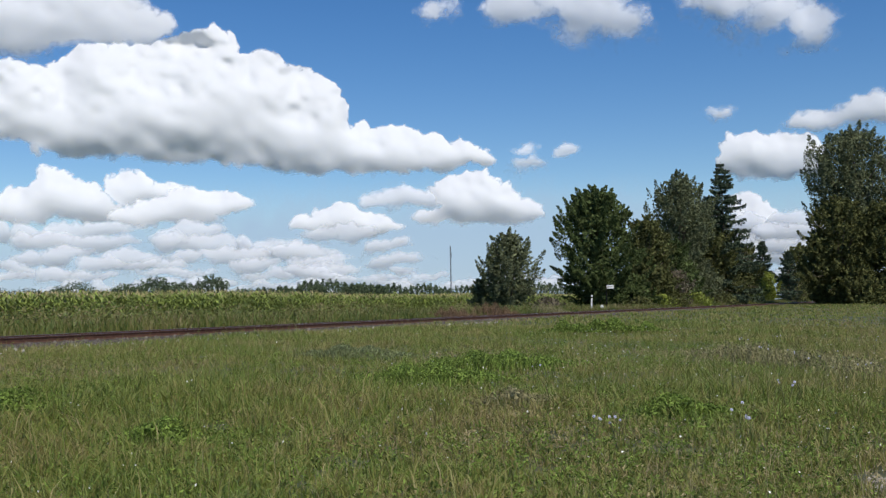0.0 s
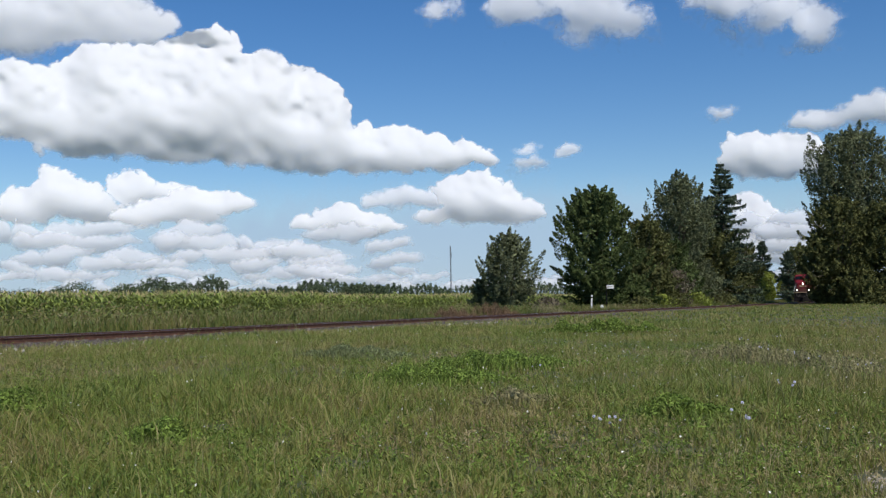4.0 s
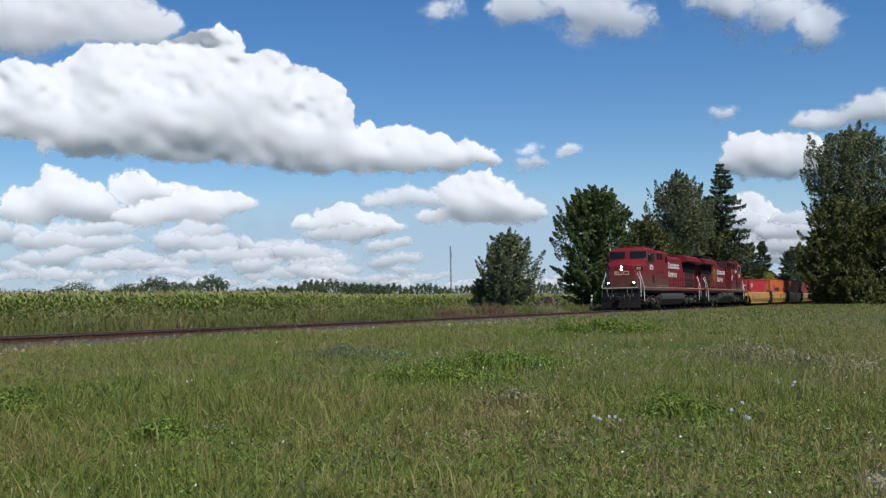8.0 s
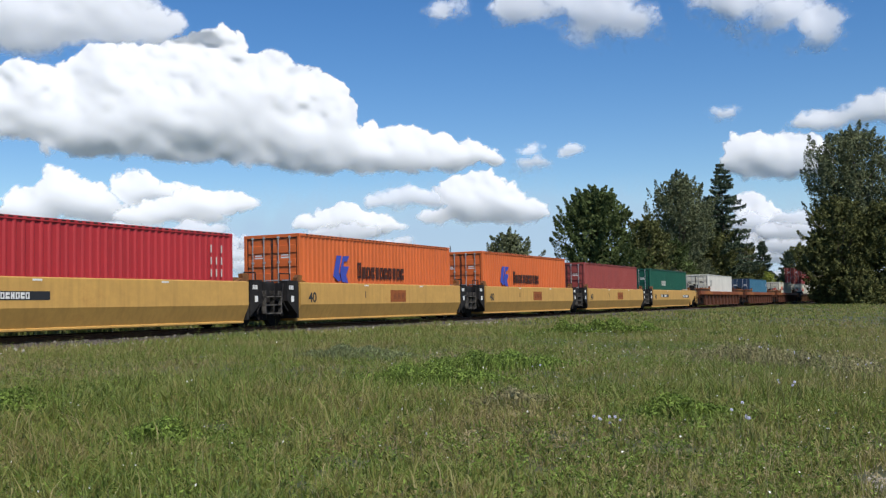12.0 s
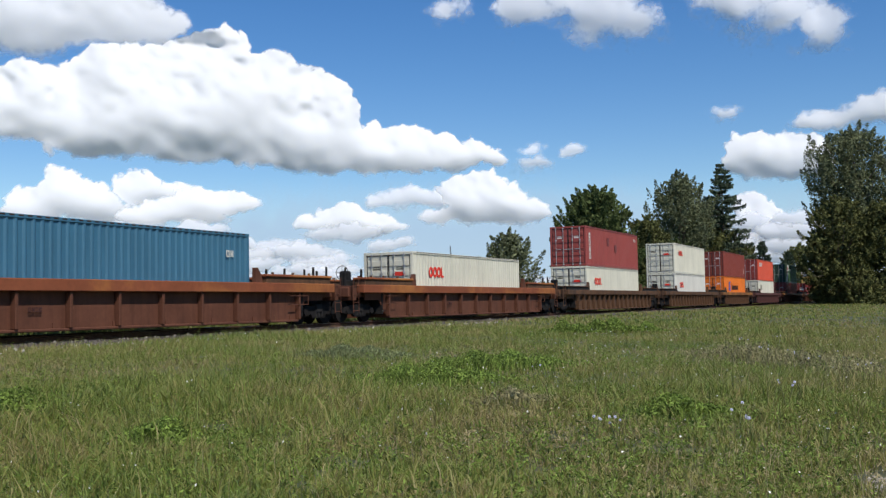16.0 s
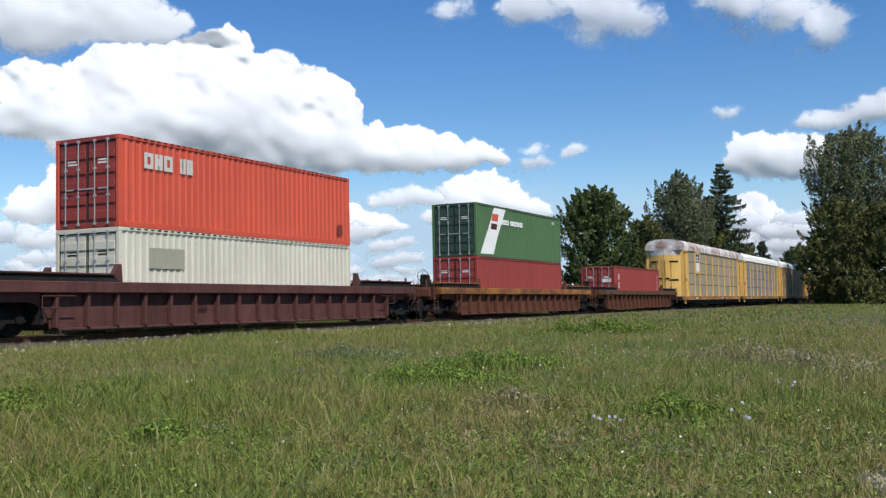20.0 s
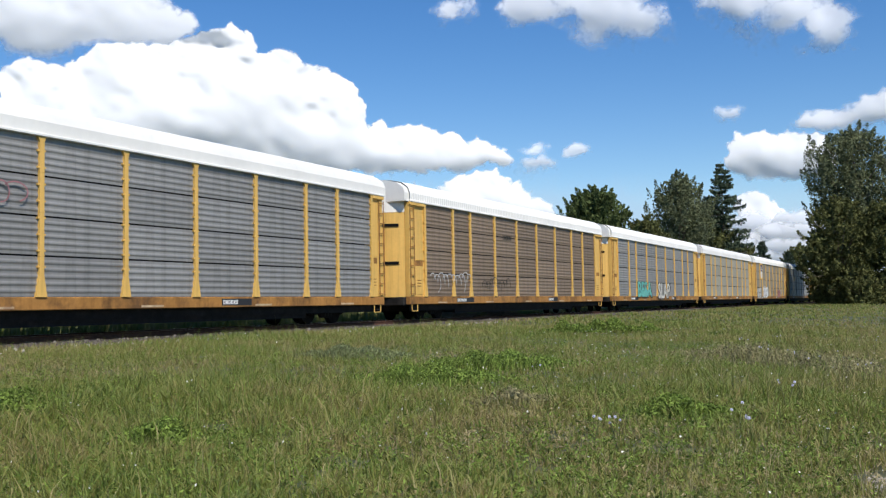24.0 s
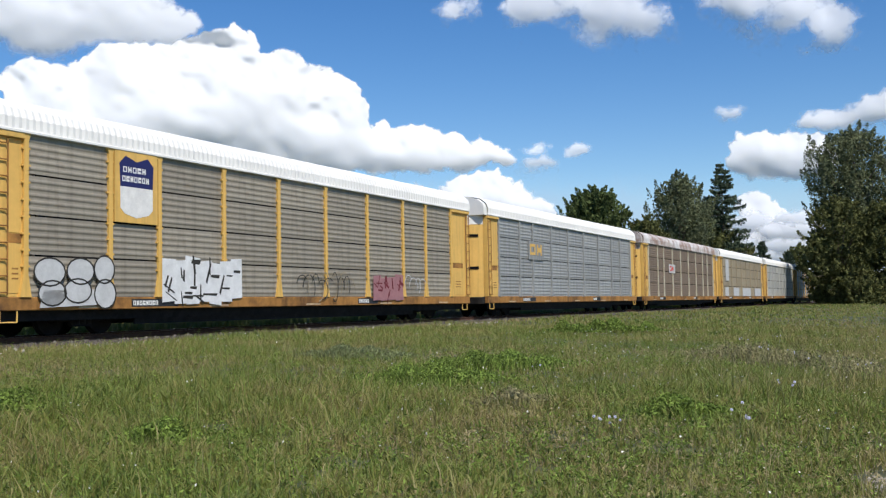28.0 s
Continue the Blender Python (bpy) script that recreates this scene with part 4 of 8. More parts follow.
# ---- locomotives ----
def loco_truck(car, x):
    bm = bmesh.new()
    cbox(bm, -2.3, 2.3, -.8, .8, .5, .95, .05)
    t = part("truck", bm, M_GRIME, car)
    t.location = (x, 0, 0)
    for s in (-1, 1):
        y0, y1 = sorted((s * 1.02, s * 1.18))
        bm = bmesh.new()
        prism(bm, [(-2.5, .62), (-2.35, .80), (-1.85, .86), (-1.3, .76), (-.55, .90), (.55, .90), (1.3, .76), (1.85, .86), (2.35, .80), (2.5, .62),
                   (2.2, .62), (1.85, .70), (1.45, .58), (1.0, .60), (.5, .74), (-.5, .74), (-1.0, .60), (-1.45, .58), (-1.85, .70), (-2.2, .62)], y0, y1)
        for x0 in (-1.45, -.5, .5, 1.45):
            rod(bm, (x0, s * 1.16, .62), (x0 + (.38 if x0 * s > 0 else -.38), s * 1.19, .34), .05, 6)
        for x0 in (-2.15, -1.0, 1.0, 2.15):
            rod(bm, (x0 - .3, s * 1.2, .52), (x0 + .28, s * 1.2, .66), .035, 6)
        part("side_frame", bm, M_TRUCK, t, "dusty cast steel side frame")
        for wx in (-1.85, 0, 1.85):
            bm = bmesh.new()
            rod(bm, (wx, s * 1.1, .53), (wx, s * 1.32, .53), .17, 12)
            prism(bm, [(wx - .3, .62), (wx - .2, .36), (wx + .2, .36), (wx + .3, .62), (wx + .14, .74), (wx - .14, .74)], min(s * 1.05, s * 1.2), max(s * 1.05, s * 1.2))
            part("axle_box", bm, M_GRIME, t)
            bm = bmesh.new()
            rod(bm, (wx, s * 1.32, .53), (wx, s * 1.36, .53), .12, 12)
            part("axle_cap", bm, M_TRUCK, t)
        for wx in (-.95, .95):
            bm = bmesh.new()
            rod(bm, (wx, s * 1.2, .78), (wx + .3, s * 1.22, .60), .11, 10)
            rod(bm, (wx - .05, s * 1.24, .85), (wx - .05, s * 1.24, .42), .035, 6)
            part("brake_cylinder", bm, M_TRUCK, t)
        bm = bmesh.new()
        pipe(bm, [(-2.2, s * 1.26, 1.02), (-1.4, s * 1.3, .9), (-.6, s * 1.26, 1.06), (.5, s * 1.3, .92), (1.3, s * 1.26, 1.08), (2.2, s * 1.26, .95)], .028)
        part("hose", bm, M_TRUCK, t)
    for wx in (-1.1, .75, 2.05):
        bm = bmesh.new()
        cbox(bm, wx - .42, wx + .34, -.62, .62, .16, .92, .06)
        part("traction_motor", bm, M_GRIME, t)
    for wx in (-1.85, 0, 1.85):
        o = part("wheelset", wheel_mesh(.53), None, t)
        o.location = (wx, 0, .53)


def handrail(loco, pts, mat=None, r=.02, name="handrail"):
    bm = bmesh.new()
    pipe(bm, pts, r, 6)
    return part(name, bm, mat or M_WHITE, loco)


def locomotive(label, number, paint, old):
    """Built with its cab towards +x; the rail is z 0."""
    loco = thing("locomotive", label, "locomotive", "locomotives at the head of the train")
    near = -1 if old else 1
    # frame and sills
    bm = bmesh.new()
    cbox(bm, -10.5, 10.3, -1.42, 1.42, 1.28, 1.66, .03)
    part("underframe", bm, M_GRIME, loco, "grimy black underframe")
    for s in (-1, 1):
        bm = bmesh.new()
        cbox(bm, -10.5, 9.9, min(s * 1.42, s * 1.52), max(s * 1.42, s * 1.52), 1.46, 1.70, .015)
        part("side_sill", bm, paint, loco)
        bm = bmesh.new()
        cbox(bm, 1.7, 9.9, min(s * 1.5, s * 1.528), max(s * 1.5, s * 1.528), 1.44, 1.71, .008)
        part("dusty_sill", bm, paint, loco, "dust-covered forward sill")
        for k in range(15):
            bm = bmesh.new()
            x = -10.1 + k * 1.34
            box(bm, x, x + 1.30, min(s * 1.528, s * 1.536), max(s * 1.528, s * 1.536), 1.66, 1.715)
            part("sill_stripe", bm, M_CREAM, loco, "worn cream reflective stripe")
    # fuel tank
    bm = bmesh.new()
    prism(bm, [(-1.46, 1.05), (-1.36, 1.26), (1.36, 1.26), (1.46, 1.05), (1.46, .78), (1.12, .32), (-1.12, .32), (-1.46, .78)], -3.9, 3.9, "x")
    tank = part("fuel_tank", bm, M_TANK, loco, "dusty grey fuel tank")
    if old:
        for x0, x1 in ((-2.75, -.8), (-.3, 1.9)):
            bm = bmesh.new()
            rod(bm, (x0, near * 1.42, 1.10), (x1, near * 1.42, 1.10), .27, 18)
            part("air_reservoir", bm, M_TANK, tank)
        bm = bmesh.new()
        cbox(bm, 2.3, 3.6, near * 1.38 - .16, near * 1.38 + .16, .85, 1.42, .03)
        part("equipment_box", bm, M_TANK, tank)
    # black sheet and blocks added to stand in for the shade underneath
    bm = bmesh.new()
    cbox(bm, -9.6, 9.6, -.75, -.60, .30, 1.3, .02)
    for x in (-4.0, 4.0):
        cbox(bm, x - .35, x + .35, -1.2, 1.2, .42, 1.3, .05)
    part("brake_rigging", bm, M_GRIME, loco, "added black sheet and blocks that darken the underside")
    for x0 in (-9.2, -4.5, 3.9, 8.8):
        bm = bmesh.new()
        for k in range(4):
            pipe(bm, [(x0 + k * .16, 1.2, 1.32), (x0 + k * .2 + .1, 1.36, .95 - .05 * k), (x0 + k * .1 - .2, 1.3, .7)], .022)
        part("piping", bm, M_TRUCK, loco)
    for x in (6.65, -6.65):
        loco_truck(loco, x)
    # engine hood
    bm = bmesh.new()
    prism(bm, [(-1.0, 1.66), (1.0, 1.66), (1.0, 4.18), (.72, 4.42), (-.72, 4.42), (-1.0, 4.18)], -10.0, 1.9, "x")
    hood = part("engine_hood", bm, paint, loco)
    for s in (-1, 1):
        for k in range(9):
            x = -9.6 + k * .86
            bm = bmesh.new()
            cbox(bm, x, x + .78, min(s * 1.0, s * 1.022), max(s * 1.0, s * 1.022), 1.85, 3.05, .01)
            door = part("hood_door", bm, M_GREYDOOR if k < 4 else paint, hood)
            bm = bmesh.new()
            box(bm, x + .08, x + .13, min(s * 1.02, s * 1.045), max(s * 1.02, s * 1.045), 2.35, 2.55)
            part("latch", bm, M_GRIME, door)
        for k in range(4):
            x = -1.7 + k * .86
            bm = bmesh.new()
            cbox(bm, x, x + .80, min(s * 1.0, s * 1.012), max(s * 1.0, s * 1.012), 1.85, 4.05, .01)
            part("hood_door", bm, paint, hood)
    # radiator section with overhanging roof wings
    r0 = -5.1 if not old else -5.1
    bm = bmesh.new()
    prism(bm, [(-1.0, 4.0), (-1.5, 4.10), (-1.5, 4.42), (-1.1, 4.62), (1.1, 4.62), (1.5, 4.42), (1.5, 4.10), (1.0, 4.0)], -10.45, r0, "x")
    rad = part("radiator_roof", bm, paint, loco)
    for s in (-1, 1):
        bm = bmesh.new()
        prism(bm, [(r0 - .05, 4.08), (-10.2, 4.08), (-10.2, 3.15), (r0 - .55, 3.15)], min(s * 1.0, s * 1.06), max(s * 1.0, s * 1.06))
        g = part("radiator_grille", bm, M_GRILLE, rad, "black radiator intake")
        for k in range(8):
            bm = bmesh.new()
            x = r0 - .75 - k * .56
            box(bm, x - .02, x + .02, min(s * 1.06, s * 1.085), max(s * 1.06, s * 1.085), 3.17, 4.06)
            part("grille_bar", bm, M_GRILLE, g)
    bm = bmesh.new()
    for k in range(5):
        rod(bm, (-9.5 + k * 1.15, 0, 4.60), (-9.5 + k * 1.15, 0, 4.68), .48, 18)
    cbox(bm, r0 - 2.2, r0 - .3, -.6, .6, 4.62, 4.72, .03)
    part("roof_fan", bm, M_GREYDOOR, rad)
    if old:
        bm = bmesh.new()
        cbox(bm, r0 - 1.0, r0 - .25, -.3, 1.0, 4.6, 4.98, .04)
        cbox(bm, r0 - 1.1, r0 - .15, -.36, 1.06, 4.98, 5.03, .015)
        cbox(bm, r0 - 1.0, r0 - .25, -1.0, -.34, 4.6, 4.92, .04)
        part("exhaust_hood", bm, M_GRIME, rad, "sooty black exhaust hood")
    # exhaust and horn
    bm = bmesh.new()
    cbox(bm, -2.3, -.9, -.35, .35, 4.40, 4.52, .03)
    part("exhaust_stack", bm, M_GRIME, hood)
    bm = bmesh.new()
    hx = .7 if not old else -3.6
    hz, hy = (4.62, 0) if not old else (4.66, near * .62)
    rod(bm, (hx, hy, 4.30), (hx, hy, hz), .035, 6)
    for dy in (-.16, 0, .16):
        rod(bm, (hx - .12, hy + dy, hz), (hx + .34, hy + dy, hz + .03), .035, 8, .095)
        rod(bm, (hx - .1, hy + dy, hz), (hx - .38, hy + dy, hz + .03), .035, 8, .09)
    part("horn", bm, M_GRIME, hood)
    # equipment cabinet behind the cab, full width, dusty below
    c0 = 1.6 if not old else 1.5
    bm = bmesh.new()
    top = 4.64
    pts = [(-1.42, 1.66), (1.42, 1.66), (1.42, top - .18), (1.25, top), (-1.25, top), (-1.42, top - .18)]
    prism(bm, pts, c0 + (1.5 if old else 0), 6.0, "x")
    cab2 = part("equipment_cabinet", bm, paint, loco)
    if old:
        bm = bmesh.new()
        prism(bm, [(5.9, top + .02), (.5, top + .02), (-1.5, 4.44), (-1.5, 4.16), (.5, 3.92), (5.9, 3.92)], -1.03, 1.03)
        part("sloping_hood_top", bm, M_SOOT, cab2, "soot-darkened sloping hood top")
        bm = bmesh.new()
        cbox(bm, 3.0, 5.95, -1.426, 1.426, 4.05, top - .1, .02)
        part("sooty_panel", bm, M_SOOT, cab2, "soot-darkened upper panel")
    for s in (-1, 1):
        bm = bmesh.new()
        cbox(bm, c0 + (1.6 if old else .1), 5.9, min(s * 1.42, s * 1.445), max(s * 1.42, s * 1.445), 1.68, 2.30 if not old else 1.9, .01)
        part("lower_panel", bm, paint, cab2, "dust-covered lower panel")
        for x0, x1, z0, z1 in ((3.35, 4.15, 3.92, 4.42), (4.3, 5.15, 3.92, 4.42), (1.75, 2.45, 3.72, 4.22)):
            if old:
                x0, x1 = x0 - .2, x1 - .2
            bm = bmesh.new()
            box(bm, x0, x1, min(s * 1.42, s * 1.43), max(s * 1.42, s * 1.43), z0, z1)
            v = part("vent", bm, M_GRILLE, cab2)
            for k in range(6):
                bm = bmesh.new()
                z = z0 + .05 + k * (z1 - z0 - .06) / 6
                box(bm, x0 + .02, x1 - .02, min(s * 1.43, s * 1.445), max(s * 1.43, s * 1.445), z, z + .035)
                part("louvre", bm, M_SOOT, v)
        for x0, x1, z in ((1.8, 3.9, 2.55), (3.2, 5.6, 2.95)):
            bm = bmesh.new()
            rod(bm, (x0, s * 1.46, z), (x1, s * 1.46, z - .03), .018, 6)
            part("grab_rail", bm, M_GREYDOOR, cab2)
        for k in range(5):
            bm = bmesh.new()
            x = 2.0 + k * .85
            box(bm, x, x + .08, min(s * 1.445, s * 1.452), max(s * 1.445, s * 1.452), 1.80, 1.87)
            part("reflector", bm, M_WHITE, cab2)
    # cab
    bm = bmesh.new()
    prof = [(6.0, 1.66), (8.35, 1.66), (8.35, 3.72), (8.18, 4.52), (7.85, 4.78), (6.0, 4.80)]
    rows = []
    for y, dz, dx in ((-1.52, -.22, 0), (-1.2, -.04, .10), (-.5, 0, .16), (.5, 0, .16), (1.2, -.04, .10), (1.52, -.22, 0)):
        rows.append([bm.verts.new((p[0] + (dx if p[0] > 6.1 else 0), y, p[1] + (dz if p[1] > 4.6 else 0))) for p in prof])
    for a, b in zip(rows, rows[1:]):
        for i in range(len(prof)):
            j = (i + 1) % len(prof)
            bm.faces.new((a[i], a[j], b[j], b[i]))
    bm.faces.new(rows[0]), bm.faces.new(rows[-1][::-1])
    cab = part("cab", bm, paint, loco)
    bm = bmesh.new()
    cbox(bm, 6.2, 8.0, -.55, .55, 4.78, 4.86, .03)
    cbox(bm, 7.2, 7.5, .6, .95, 4.7, 4.84, .03)
    rod(bm, (6.6, -.8, 4.7), (6.6, -.8, 5.0), .02, 6)
    cbox(bm, 6.45, 6.75, .8, 1.15, 4.72, 4.86, .03)
    part("roof_box", bm, M_LOCO_OLD, cab)
    # windscreens, slightly proud of the sloping front
    for ys in ((-1.42, -1.2, -.5, -.20), (.20, .5, 1.2, 1.42)):
        bm = bmesh.new()
        lower, upper, inner = [], [], []
        for y in ys:
            dx = np.interp(abs(y), (.5, 1.2, 1.52), (.16, .10, 0)) + .014
            lower.append(bm.verts.new((8.315 + dx, y, 3.92)))
            upper.append(bm.verts.new((8.20 + dx, y, 4.46)))
            inner.append((bm.verts.new((8.28 + dx, y, 3.92)), bm.verts.new((8.165 + dx, y, 4.46))))
        for k in range(3):
            bm.faces.new((lower[k], lower[k + 1], upper[k + 1], upper[k]))
            bm.faces.new((upper[k], upper[k + 1], inner[k + 1][1], inner[k][1]))
            bm.faces.new((inner[k][0], inner[k + 1][0], lower[k + 1], lower[k]))
        for k in (0, 3):
            bm.faces.new((lower[k], upper[k], inner[k][1], inner[k][0]))
        w = part("windscreen", bm, M_GLASS, cab, "dark glass windscreen")
        bm = bmesh.new()
        ym = sum(ys) / 4
        rod(bm, (8.46, ym, 3.82), (8.34, ym + .25, 4.30), .012, 5)
        part("wiper", bm, M_BLACKP, w)
    for s in (-1, 1):
        ya, yb = sorted((s * 1.52, s * 1.535))
        bm = bmesh.new()
        box(bm, 6.42, 7.98, ya, yb, 3.62, 4.34)
        w = part("side_window", bm, M_GALV if old else M_GREYDOOR, cab, "pale framed cab side window" if old else "dark framed cab side window")
        for x0, x1 in ((6.50, 7.15), (7.23, 7.90)):
            bm = bmesh.new()
            box(bm, x0, x1, min(s * 1.535, s * 1.542), max(s * 1.535, s * 1.542), 3.68, 4.28)
            part("pane", bm, M_GLASS, w)
        bm = bmesh.new()
        box(bm, 7.74, 7.86, min(s * 1.542, s * 1.548), max(s * 1.542, s * 1.548), 3.72, 4.26)
        part("sunshade", bm, M_PALE, w)
        digits(cab, M_WHITE, number, 7.18, 3.06, .38, s * 1.53, s)
        bm = bmesh.new()
        cbox(bm, 5.85, 8.3, ya, yb + (.004 if s > 0 else 0), 1.68, 2.32, .005)
        part("lower_panel", bm, paint, cab, "dust-covered lower panel")
        bm = bmesh.new()
        cbox(bm, 6.5, 7.05, min(s * 1.535, s * 1.55), max(s * 1.535, s * 1.55), 2.0, 2.62, .01)
        part("battery_vent", bm, M_GREYDOOR, cab)
        bm = bmesh.new()
        cbox(bm, 8.02, 8.16, min(s * 1.5, s * 1.78), max(s * 1.5, s * 1.78), 3.7, 4.15, .02)
        part("mirror", bm, M_GRIME, cab)
    # nose
    bm = bmesh.new()
    back_ = [(-1.50, 1.70), (1.50, 1.70), (1.50, 3.40), (1.32, 3.72), (.5, 3.92), (-.5, 3.92), (-1.32, 3.72), (-1.50, 3.40)]
    front = [(-.98, 1.70), (.98, 1.70), (.98, 3.02), (.86, 3.26), (.35, 3.40), (-.35, 3.40), (-.86, 3.26), (-.98, 3.02)]
    a = [bm.verts.new((8.36, *p)) for p in back_]
    b = [bm.verts.new((9.25, p[0] * .93 + q[0] * .07, p[1] * .5 + q[1] * .5)) for p, q in zip(back_, front)]
    c = [bm.verts.new((10.12, *q)) for q in front]
    for m, n in ((a, b), (b, c)):
        for i in range(8):
            bm.faces.new((m[i], m[(i + 1) % 8], n[(i + 1) % 8], n[i]))
    bm.faces.new(a[::-1]), bm.faces.new(c)
    nose = part("nose", bm, paint, loco)
    # number boards, headlamps and emblem on the nose
    for s in (-1, 1):
        if old:
            bm = bmesh.new()
            cbox(bm, 8.75, 9.45, min(s * 1.2, s * 1.49), max(s * 1.2, s * 1.49), 1.78, 2.18, .02)
            part("sand_box_hatch", bm, M_CREAM, nose, "cream sand filler hatch")
            continue
        bm = bmesh.new()
        box(bm, -.40, .40, -.012, .012, -.15, .15)
        board = part("number_board", bm, M_CARTRUCK, nose, "black number board")
        board.matrix_basis = Matrix.Translation((9.72, s * 1.20, 3.10)) @ Matrix.Rotation(s * radians(-31) , 4, "Z")
        digits(board, M_CREAM, number, 0, -.09, .18, s * .018, s, "board_number")
    bm = bmesh.new()
    cbox(bm, 10.10, 10.16, -.17, .17, 2.90, 3.38, .02)
    hl = part("headlamp_housing", bm, paint, nose)
    for z in (3.03, 3.25):
        bm = bmesh.new()
        rod(bm, (10.15, 0, z), (10.18, 0, z), .072, 14)
        part("headlamp", bm, M_LAMP if not old else M_PALE, hl, "bright round headlamp" if not old else "")
    bm = bmesh.new()
    strokes(bm, "notch", .56, 2.62, .26, .29, 0, .006, -1, .07)
    strokes(bm, "ring", .25, 2.62, .26, .29, 0, .006, -1, .06)
    strokes(bm, "ring", -.09, 2.62, .48, .29, 0, .006, -1, .07)
    em = part("nose_emblem", bm, M_CREAM, nose, "white nose emblem")
    em.matrix_basis = Matrix.Translation((10.135, 0, 0)) @ Matrix.Rotation(-math.pi / 2, 4, "Z")
    bm = bmesh.new()
    box(bm, 10.12, 10.135, -.62, -.18, 1.95, 3.0)
    part("nose_door", bm, M_LOCO_OLD, nose)
    for s in (-1, 1):
        bm = bmesh.new()
        cbox(bm, 9.62, 9.64, s * 1.16 - .14, s * 1.16 + .14, 2.3, 2.62, .004)
        o = part("data_plate", bm, M_CREAM, nose)
        o.matrix_basis = Matrix.Translation((0, 0, 0))
        # ditch lights on the pilot deck
        bm = bmesh.new()
        cbox(bm, 10.18, 10.34, s * .98 - .15, s * .98 + .15, 1.88, 2.18, .03)
        dl = part("ditch_light", bm, M_GRIME, loco)
        bm = bmesh.new()
        rod(bm, (10.34, s * .98, 2.03), (10.365, s * .98, 2.03), .075, 14)
        part("lens", bm, M_LAMP if not old else M_PALE, dl, "bright round lens" if not old else "")
    # pilot deck, plough and steps at both ends
    for e in (1, -1):
        bm = bmesh.new()
        cbox(bm, min(e * 9.5, e * 10.62), max(e * 9.5, e * 10.62), -1.45, 1.45, 1.50, 1.70, .02)
        part("end_deck", bm, M_GRIME, loco)
        bm = bmesh.new()
        box(bm, min(e * 10.62, e * 10.63), max(e * 10.62, e * 10.63), -1.4, 1.4, 1.61, 1.69)
        part("deck_stripe", bm, M_CREAM, loco, "worn cream stripe along the deck edge")
        bm = bmesh.new()
        cbox(bm, min(e * 10.4, e * 10.52), max(e * 10.4, e * 10.52), -1.42, 1.42, .75, 1.6, .02)
        part("pilot_plate", bm, M_GRIME, loco)
        if e > 0:
            bm = bmesh.new()
        for s in (-1, 1) if e > 0 else ():
            v = [bm.verts.new(p) for p in ((e * 10.5, s * 1.5, .85), (e * 11.0, 0, .85), (e * 11.15, 0, .14), (e * 10.72, s * 1.5, .14), (e * 10.42, s * 1.5, .85), (e * 10.9, 0, .85), (e * 11.05, 0, .14), (e * 10.62, s * 1.5, .14))]
            for f in ((0, 1, 2, 3), (7, 6, 5, 4), (0, 3, 7, 4), (3, 2, 6, 7), (0, 4, 5, 1)):
                bm.faces.new([v[i] for i in f])
        if e > 0:
            part("snow_plough", bm, M_CARTRUCK, loco, "dusty black steel snow plough")
        coupler(loco, e * 11.1, e)
        for s in (-1, 1):
            bm = bmesh.new()
            box(bm, min(e * 9.55, e * 9.59), max(e * 9.55, e * 9.59), min(s * 1.1, s * 1.5), max(s * 1.1, s * 1.5), .35, 1.6)
            box(bm, min(e * 10.28, e * 10.32), max(e * 10.28, e * 10.32), min(s * 1.1, s * 1.5), max(s * 1.1, s * 1.5), .35, 1.6)
            st = part("step_well", bm, M_GRIME, loco)
            for k in range(4):
                bm = bmesh.new()
                cbox(bm, min(e * 9.58, e * 10.3), max(e * 9.58, e * 10.3), min(s * 1.15, s * 1.52), max(s * 1.15, s * 1.52), .40 + k * .31, .44 + k * .31, .008)
                part("step", bm, M_GREYDOOR, st)
            # sloping white hand rails by the steps
            handrail(loco, [(e * 10.35, s * 1.5, .95), (e * 10.35, s * 1.5, 1.75), (e * 10.15, s * 1.45, 2.15), (e * 10.12, s * 1.2, 2.75)], r=.024)
            handrail(loco, [(e * 9.5, s * 1.52, .62), (e * 9.5, s * 1.52, 1.75), (e * 9.85, s * 1.48, 2.2), (e * 9.9, s * 1.3, 2.85)], r=.024)
        for y in (-.5, .5):
            handrail(loco, [(e * 10.58, y, 1.7), (e * 10.58, y, 2.35)], M_GREYDOOR, name="end_stanchion", r=.016)
        handrail(loco, [(e * 10.58, -.5, 2.35), (e * 10.58, .5, 2.35)], M_GREYDOOR, name="end_rail", r=.016)
        for y in (-1.0, -.62, .55, .9):
            bm = bmesh.new()
            pipe(bm, [(e * 10.62, y, 1.62), (e * 10.86, y + .05, 1.25), (e * 10.80, y + .12, .95), (e * 10.66, y + .1, 1.2)], .026)
            part("cable", bm, M_TRUCK, loco)
        bm = bmesh.new()
        for y in (-.75, .3, .75):
            pipe(bm, [(e * 10.55, y, 1.1), (e * 10.75, y, .85), (e * 10.72, y + .1, .6)], .03)
        part("air_hoses", bm, M_TRUCK, loco)
    # walkway rails along the hood
    for s in (-1, 1):
        hr = handrail(loco, [(1.5, s * 1.5, 2.62), (-9.4, s * 1.5, 2.62)], M_LOCO_OLD, .016)
        for k in range(8):
            bm = bmesh.new()
            x = 1.4 - k * 1.5
            rod(bm, (x, s * 1.5, 1.7), (x, s * 1.5, 2.62), .015, 5)
            part("stanchion", bm, M_LOCO_OLD, hr)
